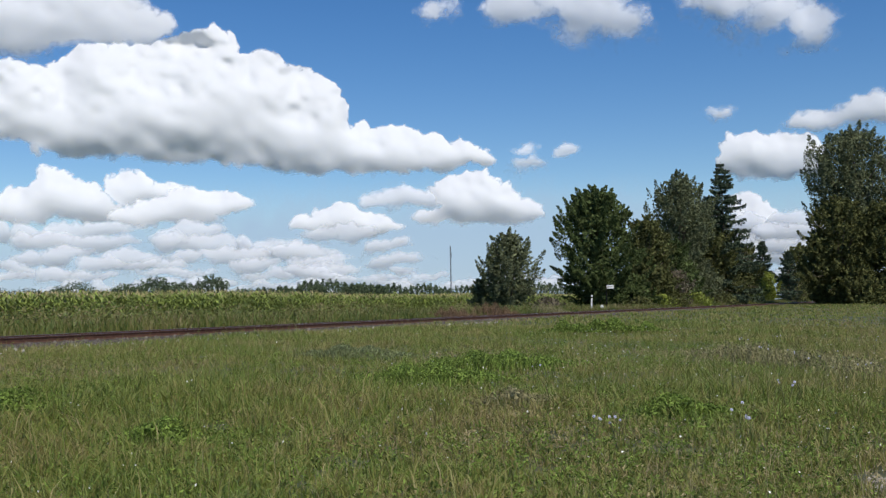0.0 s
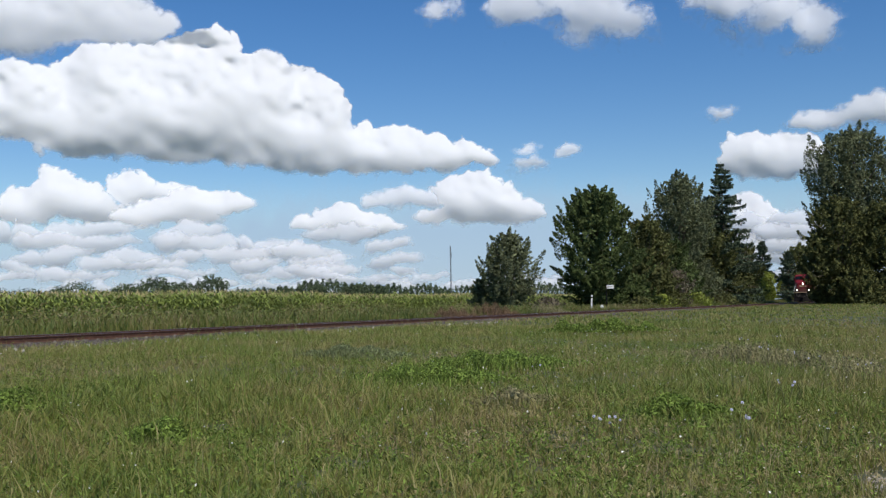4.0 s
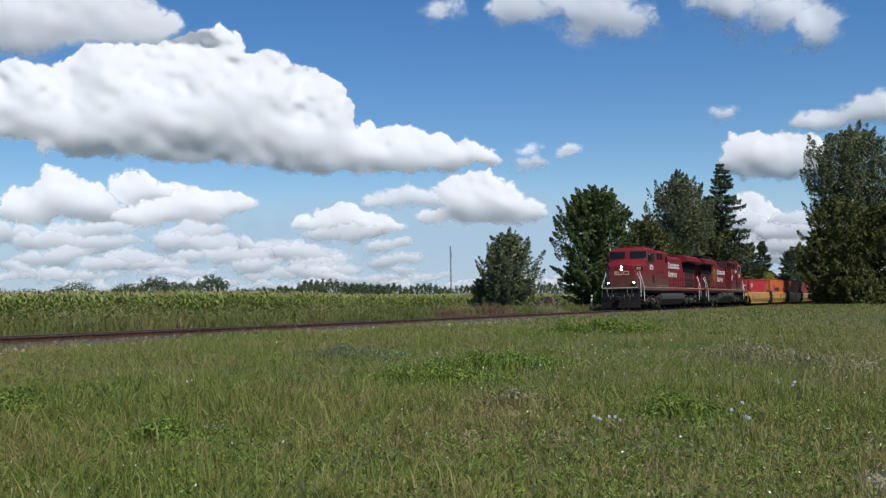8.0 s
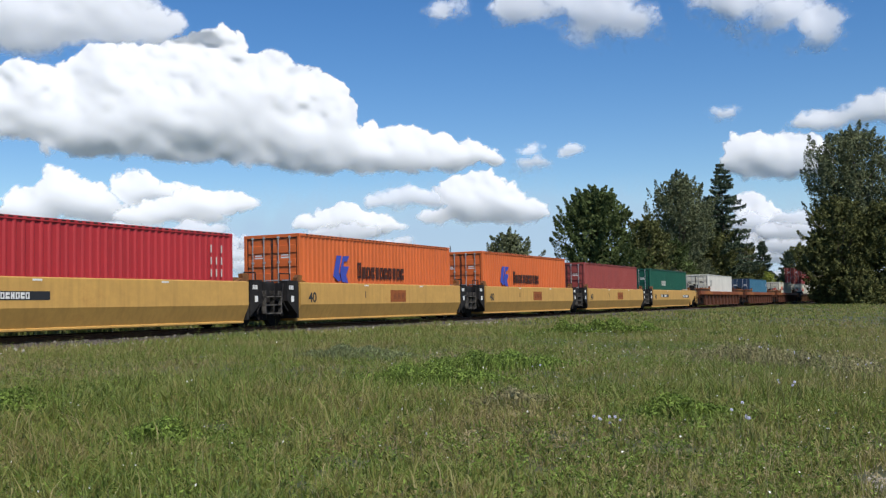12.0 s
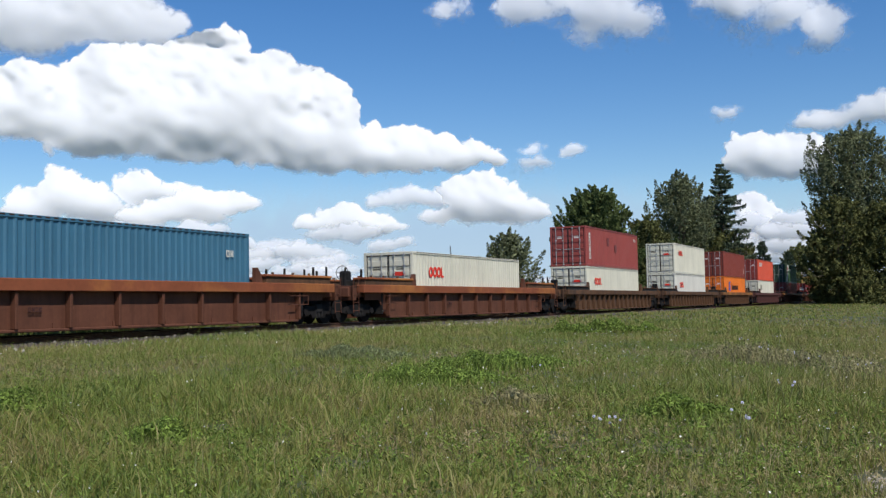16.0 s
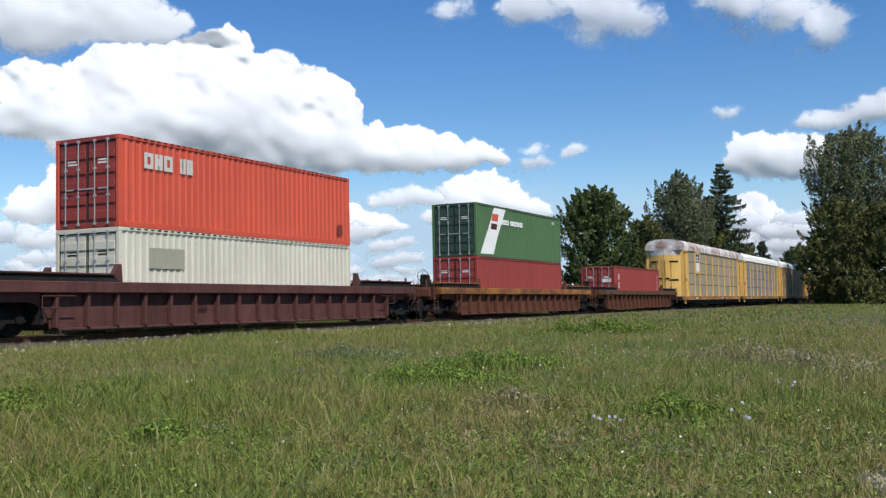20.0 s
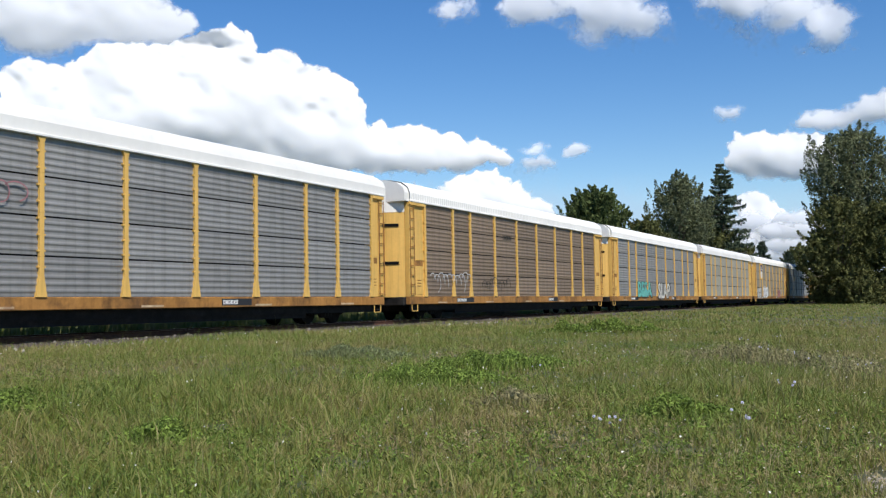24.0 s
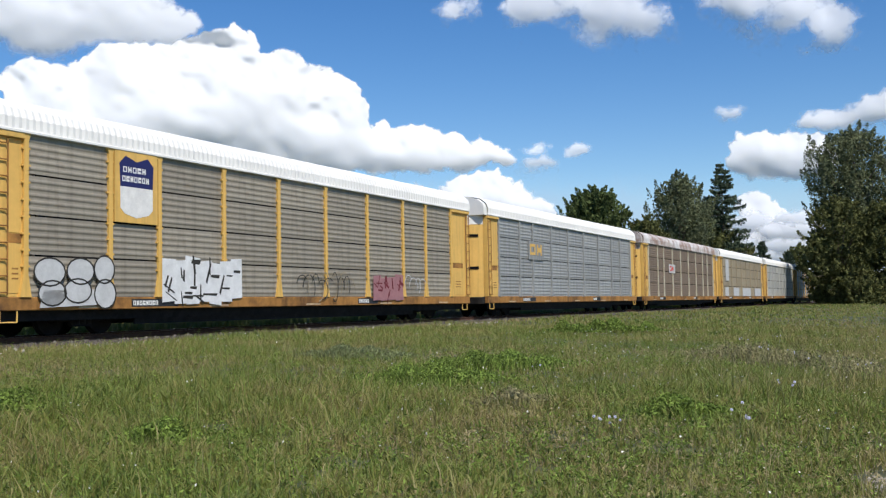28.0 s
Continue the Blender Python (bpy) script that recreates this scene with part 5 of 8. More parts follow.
    # markings on the sides: rows of plain white blocks
    for s in (-1, 1):
        way = -1 if s > 0 else 1
        y = s * 1.024
        x = -.15 if not old else (-2.5 if s < 0 else 2.7)
        if s > 0 and old:
            x = 2.0
        z1, z2 = (3.36, 2.62) if not old else (3.24, 2.50)
        bx = x
        block_words(hood, M_WHITE, 8, bx, z1, .40, y, s, way, 1.25, .50 if not old else .58, aspect=.84, weight=.22)
        block_words(hood, M_WHITE, 7, bx, z2, .38, y, s, way, 1.25, .40, start=3, aspect=.80, weight=.22)
        if old:
            bm = bmesh.new()
            vs = []
            cx = bx - way * 1.35
            for ring_y in (y, y + s * .008):
                vs.append([bm.verts.new((cx + .72 * math.cos(q * math.tau / 24), ring_y, 2.98 + .86 * math.sin(q * math.tau / 24))) for q in range(24)])
            bm.faces.new(vs[0]), bm.faces.new(vs[1][::-1])
            for q in range(24):
                bm.faces.new((vs[0][q], vs[1][q], vs[1][(q + 1) % 24], vs[0][(q + 1) % 24]))
            sh = part("round_emblem", bm, M_GOLD, hood, "faded gold oval emblem")
            bm = bmesh.new()
            prism(bm, [(cx - .3, 2.5), (cx + .3, 2.5), (cx + .34, 3.1), (cx, 3.0), (cx - .34, 3.1)], min(y + s * .008, y + s * .014), max(y + s * .008, y + s * .014))
            prism(bm, [(cx - .25, 3.2), (cx + .1, 3.55), (cx + .3, 3.3), (cx + .05, 3.15)], min(y + s * .008, y + s * .014), max(y + s * .008, y + s * .014))
            part("emblem_figure", bm, M_LOCO_OLD, sh)
            bm = bmesh.new()
            prism(bm, [(cx - .2, 2.55), (cx + .22, 2.55), (cx + .2, 2.85), (cx - .1, 2.95)], min(y + s * .014, y + s * .02), max(y + s * .014, y + s * .02))
            prism(bm, [(cx + .3, 2.7), (cx + .5, 2.6), (cx + .45, 3.3), (cx + .32, 3.2)], min(y + s * .008, y + s * .014), max(y + s * .008, y + s * .014))
            prism(bm, [(cx - .5, 2.6), (cx - .34, 2.7), (cx - .36, 3.2), (cx - .5, 3.3)], min(y + s * .008, y + s * .014), max(y + s * .008, y + s * .014))
            part("emblem_figure", bm, M_MK_OLIVE, sh, "olive and gold figure")
        if old:
            bm = bmesh.new()
            rod(bm, (5.55, s * 1.44, 3.62), (5.55, s * 1.47, 3.62), .2, 16)
            part("round_plate", bm, M_WHITE, cab2, "white round plate")
            bm = bmesh.new()
            rod(bm, (2.75, s * 1.5, 2.62), (3.2, s * 1.5, 3.2), .026, 6)
            part("sloping_rail", bm, M_WHITE, loco)
            bm = bmesh.new()
            box(bm, 5.62, 5.98, min(s * 1.42, s * 1.435), max(s * 1.42, s * 1.435), 2.1, 3.5)
            part("cab_door", bm, M_SOOT, cab2, "dark cab door")
            for k in range(7):
                bm = bmesh.new()
                x, z = 2.2 + k * .62, 3.62 + .05 * ((k * 3) % 4 - 1)
                yy = 1.445 if x > 3 else 1.03
                box(bm, x, x + (.16 if k % 2 else .30), min(s * yy, s * (yy + .01)), max(s * yy, s * (yy + .01)), z, z + .07)
                part("reflector", bm, M_WHITE, cab2)
    return loco


lead = locomotive("dark red diesel locomotive with white lettering and lit lamps", "8725", M_LOCO, False)
trail = locomotive("faded red diesel locomotive with gold emblem, running backwards", "8560", M_LOCO_OLD, True)
TRAIN += [(lead, -79.0, 0, 0), (trail, -56.0, 0, math.pi)]


# ---- shipping containers ----
M_NOTCH = material("dark_roof_notch", tone(58, 46, 42), .85, vary=.3, scale=4)


def corrugated(x0, x1, z0, z1, y, s, depth=.036, pitch=.278):
    """A wall of upright trapezoid folds facing side s."""
    n = int((x1 - x0) / pitch)
    p = (x1 - x0) / n
    xs, ys = [x0], [y]
    for i in range(n):
        b = x0 + i * p
        xs += [b + p * .18, b + p * .36, b + p * .82, b + p]
        ys += [y, y - s * depth, y - s * depth, y]
    k = len(xs)
    verts = [(a, b, z0) for a, b in zip(xs, ys)] + [(a, b, z1) for a, b in zip(xs, ys)]
    tris = []
    for i in range(k - 1):
        q = (i, i + 1, k + i + 1, k + i) if s < 0 else (i + 1, i, k + i, k + i + 1)
        tris += [(q[0], q[1], q[2]), (q[0], q[2], q[3])]
    return verts, tris


def container(label, paint, s_front, base, height=2.59, marks=None, door_paint=None, group="shipping containers on the train", pale_rods=True):
    """A 40-foot steel box, doors at the forward end."""
    c = thing("shipping_container", label, "container", group)
    L, W, H = 6.096, 1.219, height
    door_paint = door_paint or paint
    for s in (-1, 1):
        me = np_mesh("side_panel", *corrugated(-L + .1, L - .1, .16, H - .10, s * (W - .012), s), paint)
        part("side_panel", me, None, c)
        for nm, z0, z1 in (("top_rail", H - .10, H), ("bottom_rail", 0, .16)):
            bm = bmesh.new()
            cbox(bm, -L + .1, L - .1, min(s * W, s * (W - .06)), max(s * W, s * (W - .06)), z0, z1, .008)
            part(nm, bm, paint, c)
        # dark notches: the roof corrugation's shaded scallops put into colour
        bm = bmesh.new()
        for k in range(42):
            x = -L + .22 + k * .278
            box(bm, x, x + .15, min(s * W, s * (W + .004)), max(s * W, s * (W + .004)), H - .055, H - .012)
        part("roof_seam", bm, M_NOTCH, c, "row of dark notches along the roof edge")["kind"] = "stuff"
        for e in (-1, 1):
            bm = bmesh.new()
            cbox(bm, min(e * L, e * (L - .14)), max(e * L, e * (L - .14)), min(s * W, s * (W - .12)), max(s * W, s * (W - .12)), .118, H - .118, .01)
            part("corner_post", bm, paint, c)
            for z0 in (0, H - .118):
                bm = bmesh.new()
                cbox(bm, min(e * (L + .002), e * (L - .178)), max(e * (L + .002), e * (L - .178)), min(s * (W + .003), s * (W - .162)), max(s * (W + .003), s * (W - .162)), z0, z0 + .118, .012)
                part("corner_casting", bm, paint, c)
    v, t = corrugated(-L + .1, L - .1, -W + .05, W - .05, H - .03, 1, .02, .42)
    part("roof", np_mesh("roof", [(a, q, b) for a, b, q in v], t, paint), None, c)
    bm = bmesh.new()
    box(bm, -L + .05, L - .05, -W + .05, W - .05, .08, .14)
    part("floor", bm, M_GRIME, c)
    bm = bmesh.new()
    for k in range(9):
        y = -W + .14 + k * .24
        cbox(bm, -L + .02, -L + .06 + .03 * (k % 2), y, y + .23, .12, H - .12, .006)
    part("end_wall", bm, paint, c)
    for nm, z0, z1 in (("door_header", H - .13, H), ("door_sill", .0, .15)):
        bm = bmesh.new()
        cbox(bm, L - .12, L - .005, -W + .15, W - .15, z0, z1, .01)
        part(nm, bm, door_paint, c)
    for s in (-1, 1):
        bm = bmesh.new()
        ya, yb = sorted((s * .012, s * (W - .13)))
        box(bm, L - .075, L - .045, ya, yb, .16, H - .14)
        n = 5
        for k in range(n):
            z = .24 + k * (H - .42) / n
            cbox(bm, L - .05, L - .012, ya + .05, yb - .05, z, z + (H - .42) / n * .55, .01)
        d = part("door", bm, door_paint, c)
        bm = bmesh.new()
        for za, zb in ((.14, .18), (H - .16, H - .12)):
            box(bm, L - .05, L - .040, ya, yb, za, zb)
        for yc in (ya, yb - .035):
            box(bm, L - .05, L - .038, yc, yc + .035, .16, H - .14)
        part("gasket", bm, M_RUBBER, d)
        for f in (.28, .74):
            y = s * (.012 + f * (W - .14))
            bm = bmesh.new()
            rod(bm, (L + .012, y, .08), (L + .012, y, H - .07), .019, 7)
            for z in (.12, H * .35, H * .65, H - .12):
                box(bm, L - .012, L + .03, y - .05, y + .05, z - .03, z + .03)
            part("lock_rod", bm, M_GALV if pale_rods else door_paint, d, "galvanised locking rod" if pale_rods else "")
            bm = bmesh.new()
            box(bm, L + .02, L + .035, min(y, y - s * .34), max(y, y - s * .34), H * .42, H * .42 + .04)
            part("door_handle", bm, M_GALV, d)
        bm = bmesh.new()
        box(bm, L - .012, L - .006, s * .58 - .16, s * .58 + .2, H * .70, H * .70 + .05)
        box(bm, L - .012, L - .006, s * .58 - .16, s * .58 + .16, H * .70 + .09, H * .70 + .13)
        part("door_marking", bm, M_BLACKP if paint in (M_C_WHITE, M_C_GREYW) else M_WHITE, d)
    if marks:
        marks(c, H)
    TRAIN.append((c, s_front + 6.096, base, 0))
    return c


def paint_of(name, r, g, b, dirt=None, cover=.28, k=.76):
    return material(name, tone(r, g, b, k), .55, vary=.07, scale=.6, streak=.14, stain=dirt or tone(r * .78, g * .76, b * .76, k), stain_scale=.8, stain_cover=cover, bump=.04)


M_C_RED = paint_of("container_red", 194, 52, 56)
M_C_ORANGE = paint_of("container_orange", 228, 112, 54, cover=.15)
M_C_ORANGE2 = paint_of("container_bright_orange", 242, 124, 36, cover=.2)
M_C_MAROON = paint_of("container_maroon", 160, 74, 66)
M_C_FADE = paint_of("container_maroon_patch", 132, 62, 56)
M_C_BROWN = paint_of("container_oxide_brown", 138, 62, 48)
M_C_DGREEN = paint_of("container_dark_green", 24, 88, 68)
M_C_GREEN = paint_of("container_green", 84, 118, 74)
M_C_WHITE = paint_of("container_white", 224, 220, 208, tone(170, 160, 148))
M_C_GREYW = paint_of("container_grey_white", 226, 221, 200, tone(158, 150, 132))
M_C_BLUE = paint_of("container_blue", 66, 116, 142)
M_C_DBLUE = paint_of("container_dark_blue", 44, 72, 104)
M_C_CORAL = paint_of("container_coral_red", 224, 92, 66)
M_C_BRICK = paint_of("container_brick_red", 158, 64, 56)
M_MK_BLUE = material("marking_blue", tone(62, 78, 170), .6, vary=.1)
M_MK_BLACK = material("marking_dark", tone(70, 34, 20), .6, vary=.1)
M_MK_RED = material("marking_red", tone(226, 60, 40), .6, vary=.1)
M_GREYMARK = material("faded_grey_marking", tone(168, 168, 162), .7, vary=.15, scale=5)
YM = 1.221


def panel(c, mat, pts, y=YM, name="marking", t=.008):
    bm = bmesh.new()
    prism(bm, pts, y, y + t)
    return part(name, bm, mat, c)


def marks_orange(c, H):
    x0 = 3.9
    panel(c, M_MK_BLUE, [(x0 - 1.15 * u, 1.14 + 1.04 * v) for u, v in ((0, .25), (.22, 1), (.52, 1), (.34, .42), (.46, .1), (.3, .06))], name="shield_marking")
    panel(c, M_MK_BLUE, [(x0 - 1.15 * u, 1.14 + 1.04 * v) for u, v in ((.6, 1), (1, 1), (.84, .8), (.66, .8), (.62, .62), (.98, .62), (.78, .3), (.92, 0), (.52, .06), (.42, .4))], name="shield_marking")
    block_words(c, M_MK_BLACK, 11, x0 - 1.75, 1.34, .46, YM, 1, -1, 1.35, .22, aspect=.62, weight=.22)


def marks_small(mat, x, z, n, h, **kw):
    return lambda c, H: block_words(c, mat, n, x, z, h, YM, 1, -1, **kw)


def marks_red(c, H):
    block_words(c, M_C_WHITE, 3, 5.3, H - .98, .46, YM, 1, -1, 1, .10, aspect=.78, weight=.26)
    for k, x in enumerate((-5.0, -5.25, -5.5)):
        for q in range(5 - k % 2):
            panel(c, M_C_WHITE, [(x, .5 + q * .38), (x - .05, .5 + q * .38), (x - .05, .74 + q * .38), (x, .74 + q * .38)])


def hoop(bm, x, z, r, t, y0, y1):
    for k in range(14):
        a, b = k * math.tau / 14, (k + 1) * math.tau / 14
        prism(bm, [(x + q * math.cos(w), z + q * 1.15 * math.sin(w)) for q, w in ((r, a), (r, b), (r - t, b), (r - t, a))], y0, y1)


def marks_loops(x, z, h):
    def draw(c, H):
        bm = bmesh.new()
        for k in range(3):
            hoop(bm, x - .25 - k * h * .78, z + h * .55, h * .42, h * .21, YM, YM + .006)
        box(bm, x - .25 - h * 2.22, x - .25 - h * 2.04, YM, YM + .006, z + h * .08, z + h * 1.02)
        box(bm, x - .25 - h * 2.52, x - .25 - h * 2.22, YM, YM + .006, z + h * .08, z + h * .26)
        part("red_hoop_marking", bm, M_MK_RED, c, "red hoop-shaped marking")
        bm = bmesh.new()
        box(bm, 6.09, 6.096, .25, .85, 1.55, 1.72)
        part("door_marking", bm, M_MK_RED, c)
    return draw


def marks_upright(c, H):
    for k in range(4):
        block_words(c, M_C_WHITE, 1, 5.5, H - .80 - k * .44, .38, YM, 1, -1, aspect=.9, weight=.20, kinds=("notch", "ring", "slab", "ring")[k:])
    block_words(c, M_C_WHITE, 3, -5.0, H - .55, .2, YM)
    for x, z in ((1.6, 1.5), (-.2, 1.1)):
        panel(c, M_C_FADE, [(x, z), (x - .5, z), (x - .5, z + .5), (x, z + .5)])


def marks_coral(c, H):
    block_words(c, M_C_WHITE, 3, 5.1, H - .86, .46, YM, 1, -1, 1, .12, aspect=.8, weight=.26)
    block_words(c, M_C_WHITE, 2, 3.6, H - .86, .46, YM, 1, -1, 1, .12, aspect=.6, weight=.28, start=1)
    panel(c, M_C_BROWN, [(-5.2, .35), (-5.55, .35), (-5.55, .75), (-5.2, .75)])


M_EMBLEM = material("bright_white_emblem_paint", (.80, .79, .75), .6, vary=.06, scale=3, stain=(.55, .52, .47), stain_scale=2, stain_cover=.2)


def marks_green(c, H):
    panel(c, M_EMBLEM, [(5.65, .14), (4.05, .14), (3.45, 1.1), (2.35, H - .12), (3.85, H - .12), (4.7, 1.35)], name="white_emblem")
    block_words(c, M_EMBLEM, 5, 3.0, 1.74, .26, YM, 1, -1, 1, .16, aspect=.72, weight=.26)
    block_words(c, M_EMBLEM, 8, 1.72, 1.74, .26, YM, 1, -1, 1, .16, aspect=.72, weight=.26, start=3)
    panel(c, M_C_CORAL, [(4.25, 1.85), (3.45, 1.85), (3.3, 2.22), (4.1, 2.22)], YM + .008)
    panel(c, M_MK_BLACK, [(4.35, 1.42), (3.6, 1.42), (3.5, 1.72), (4.25, 1.72)], YM + .008)
    block_words(c, M_C_WHITE, 3, -4.6, H - .45, .16, YM)


def marks_pale_patch(c, H):
    panel(c, paint_of("pale_overpaint", 176, 172, 150), [(4.9, 1.45), (3.4, 1.45), (3.4, 2.05), (4.9, 2.05)], name="overpainted_patch")


def marks_script(c, H):
    bm = bmesh.new()
    box(bm, 6.088, 6.094, .32, .95, 1.62, 1.86)
    part('door_marking', bm, M_WHITE, c)
    for k in range(3):
        block_words(c, M_C_WHITE, 1, 5.2, H - .95 - k * .6, .42, YM, 1, -1, start=k + 2, aspect=.5, weight=.25)
    panel(c, M_C_WHITE, [(-5.35, .3), (-5.42, .3), (-5.42, H - .5), (-5.35, H - .5)])


def marks_white(c, H):
    block_words(c, M_GREYMARK, 4, 5.2, 1.95, .26, YM, 1, -1, aspect=.7, weight=.26)
    block_words(c, M_GREYMARK, 4, 5.2, 1.62, .26, YM, 1, -1, aspect=.7, weight=.26, start=2)
    panel(c, M_C_ORANGE2, [(-5.62, .45), (-5.86, .45), (-5.86, .72), (-5.62, .72)], name="yellow_label")


FLOOR = .37
HI = 2.896
container("bright red shipping container seated in a yellow well car", M_C_RED, -40.45, FLOOR, 2.66, marks_red)
container("orange shipping container with blue emblem in yellow well", M_C_ORANGE, -24.5, FLOOR, HI, marks_orange)
container("orange shipping container with blue emblem in yellow well", M_C_ORANGE, -8.6, FLOOR, HI, marks_orange)
container("maroon shipping container seated in a yellow well car", M_C_MAROON, 7.3, FLOOR, 2.8)
container("dark green shipping container seated in a yellow well", M_C_DGREEN, 23.35, FLOOR, 2.8, marks_small(M_C_WHITE, 2.6, 1.5, 4, .36))
container("white shipping container seated in a red-brown well", M_C_WHITE, 44.9, FLOOR, 2.76, marks_white, M_C_GREYW)
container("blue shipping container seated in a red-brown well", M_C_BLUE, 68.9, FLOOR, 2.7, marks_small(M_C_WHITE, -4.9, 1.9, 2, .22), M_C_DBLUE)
container("grey-white shipping container with red loop lettering", M_C_GREYW, 92.5, FLOOR, 2.59, marks_loops(4.6, 1.45, .5), M_C_GREYW)
container("grey-white shipping container below a maroon one", M_C_GREYW, 116.2, FLOOR, 2.59, marks_loops(4.5, 1.35, .5), M_C_GREYW)
container("faded maroon shipping container stacked on a white one", M_C_MAROON, 116.2, FLOOR + 2.60, 2.59, marks_upright)
container("white shipping container below a cream one", M_C_WHITE, 139.9, FLOOR, 2.59, marks_loops(4.4, 1.35, .5), M_C_GREYW)
container("cream shipping container with red loop lettering, stacked above", M_C_GREYW, 139.9, FLOOR + 2.60, 2.59, marks_loops(4.5, 1.5, .5), M_C_GREYW)
container("bright orange shipping container with blue emblem, stacked below", M_C_ORANGE2, 161.6, FLOOR, 2.70, marks_orange)
container("oxide brown shipping container stacked on an orange one", M_C_BROWN, 161.6, FLOOR + 2.71, 2.62, marks_small(M_C_WHITE, -5.2, .5, 1, .5))
container("grey-white shipping container below a coral red one", M_C_GREYW, 183.3, FLOOR, 2.59, marks_pale_patch, M_C_GREYW)
# coral and green doors are darker: the ends' shade put into their colour
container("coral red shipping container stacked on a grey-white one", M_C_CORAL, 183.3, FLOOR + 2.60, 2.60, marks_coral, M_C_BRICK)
container("brick red shipping container below a green one", M_C_BRICK, 207.3, FLOOR, 2.62, None)
container("green shipping container with white emblem, stacked above", M_C_GREEN, 207.3, FLOOR + 2.63, 2.66, marks_green, paint_of("container_shaded_door_green", 52, 78, 62))
container("brick red shipping container alone in a brown well", M_C_BRICK, 230.4, FLOOR, 2.75, marks_script)


# ---- well cars ----
def brown_well(label, centre, half, side_mat, chord_mat, reach, wide_chord=False):
    """A single deep well car with ribbed sides. half: half the deep well; reach: half the length over the end sills."""
    car = thing("well_car", label, "well car", "well cars of the train")
    bay = math.pi / 12
    ribs = round(half * 2 / (1.72 if wide_chord else 1.06))
    bm = bmesh.new()
    cbox(bm, -.015, .085, -.11, .09, .20, 1.14, .02)
    rib_me = as_mesh("rib", bm, side_mat)
    c0 = 1.14 if wide_chord else 1.10
    for s in (-1, 1):
        bm = bmesh.new()
        ya, yb = sorted((s * 1.27, s * 1.31))
        # side plate with sloping arch ends
        if wide_chord:
            prism(bm, [(-half - 1.7, c0), (half + 1.7, c0), (half + 1.7, .86), (half + .6, .86), (half - .05, .19), (-half + .05, .19), (-half - .6, .86), (-half - 1.7, .86)], ya, yb)
        else:
            curve = [(half + .85 - .75 * math.cos(q * bay), .19 + .68 * math.sin(q * bay)) for q in range(7)]
            pts = [(half + 1.7, c0), (half + 1.7, .87)] + curve[::-1]
            prism(bm, pts + [(-a, b) for a, b in pts[::-1]], ya, yb)
        plate = part("side_plate", bm, side_mat, car)
        for k in range(ribs + 1):
            o = part("rib", rib_me, None, plate)
            o.location = (-half + k * half * 2 / ribs - .035, s * 1.41, 0)
        bm = bmesh.new()
        ya, yb = sorted((s * 1.24, s * 1.56))
        cbox(bm, -reach + .6, reach - .6, ya, yb, c0, 1.40 if not wide_chord else 1.46, .02)
        part("top_chord", bm, chord_mat, car)
        bm = bmesh.new()
        ya, yb = sorted((s * 1.28, s * 1.44))
        cbox(bm, -half, half, ya, yb, .12, .20, .02)
        part("bottom_chord", bm, side_mat, car)
        for e in (-1, 1):
            bm = bmesh.new()
            ya, yb = sorted((s * .95, s * 1.55))
            if wide_chord:
                cbox(bm, min(e * 6.6, e * (reach - .75)), max(e * 6.6, e * (reach - .75)), ya, yb, 1.66, 1.75, .02)
                walk_ = part("walkway", bm, chord_mat, car)
                bm = bmesh.new()
                cbox(bm, min(e * 6.65, e * (reach - .8)), max(e * 6.65, e * (reach - .8)), ya + .06, yb - .06, 1.44, 1.66, .01)
                part("walkway_box", bm, M_BROWN, walk_, "dark brown box under the walkway")
                for q in (7.4, 8.6, 9.6):
                    bm = bmesh.new()
                    rod(bm, (e * q, s * 1.2, 1.75), (e * q, s * 1.2, 1.84), .05, 7)
                    part("lug", bm, M_BROWN, walk_)
            else:
                x0, x1 = 6.5, reach - .7
                cbox(bm, min(e * x0, e * x1), max(e * x0, e * x1), ya, yb, 1.58, 1.63, .012)
                walk_ = part("walkway", bm, chord_mat, car)
                bm = bmesh.new()
                prism(bm, [(e * (x0 - .2), 1.40), (e * (x0 + .1), 1.58), (e * (x1 - .05), 1.58), (e * (x1 - .05), 1.40)], ya + .05, yb - .06)
                part("walkway_box", bm, M_GRIME, walk_, "dark box under the walkway")
            bm = bmesh.new()
            top = 1.46 if wide_chord else 1.40
            prism(bm, [(e * 6.16, top), (e * 6.55, top), (e * 6.5, top + .2), (e * 6.3, top + .5), (e * 6.2, top + .5)], min(s * 1.26, s * 1.42), max(s * 1.26, s * 1.42))
            part("corner_guide", bm, side_mat, car)
            bm = bmesh.new()
            rod(bm, (e * (reach - .22), s * .95, 1.36), (e * (reach - .22), s * .95, 2.12 if wide_chord else 1.8), .045, 6)
            if wide_chord:
                rod(bm, (e * (reach - 1.25), s * 1.05, 1.36), (e * (reach - 1.25), s * 1.05, 2.08), .05, 6)
                rod(bm, (e * (reach - 1.25), s * 1.05, 1.62), (e * (reach - .22), s * .95, 1.62), .02, 5)
            part("end_post", bm, M_GRIME if s < 0 or wide_chord else side_mat, car)
            bm = bmesh.new()
            pipe(bm, [(e * (half - .6), s * 1.50, 1.02), (e * (half + .5), s * 1.50, 1.02), (e * (half + .5), s * 1.50, .72), (e * (half - .6), s * 1.50, .72)], .016)
            part("grab_iron", bm, side_mat, car)
    bm = bmesh.new()
    box(bm, -.12, .12, -1.34, 1.34, .14, .34)
    bearer = as_mesh("cross_bearer", bm, side_mat)
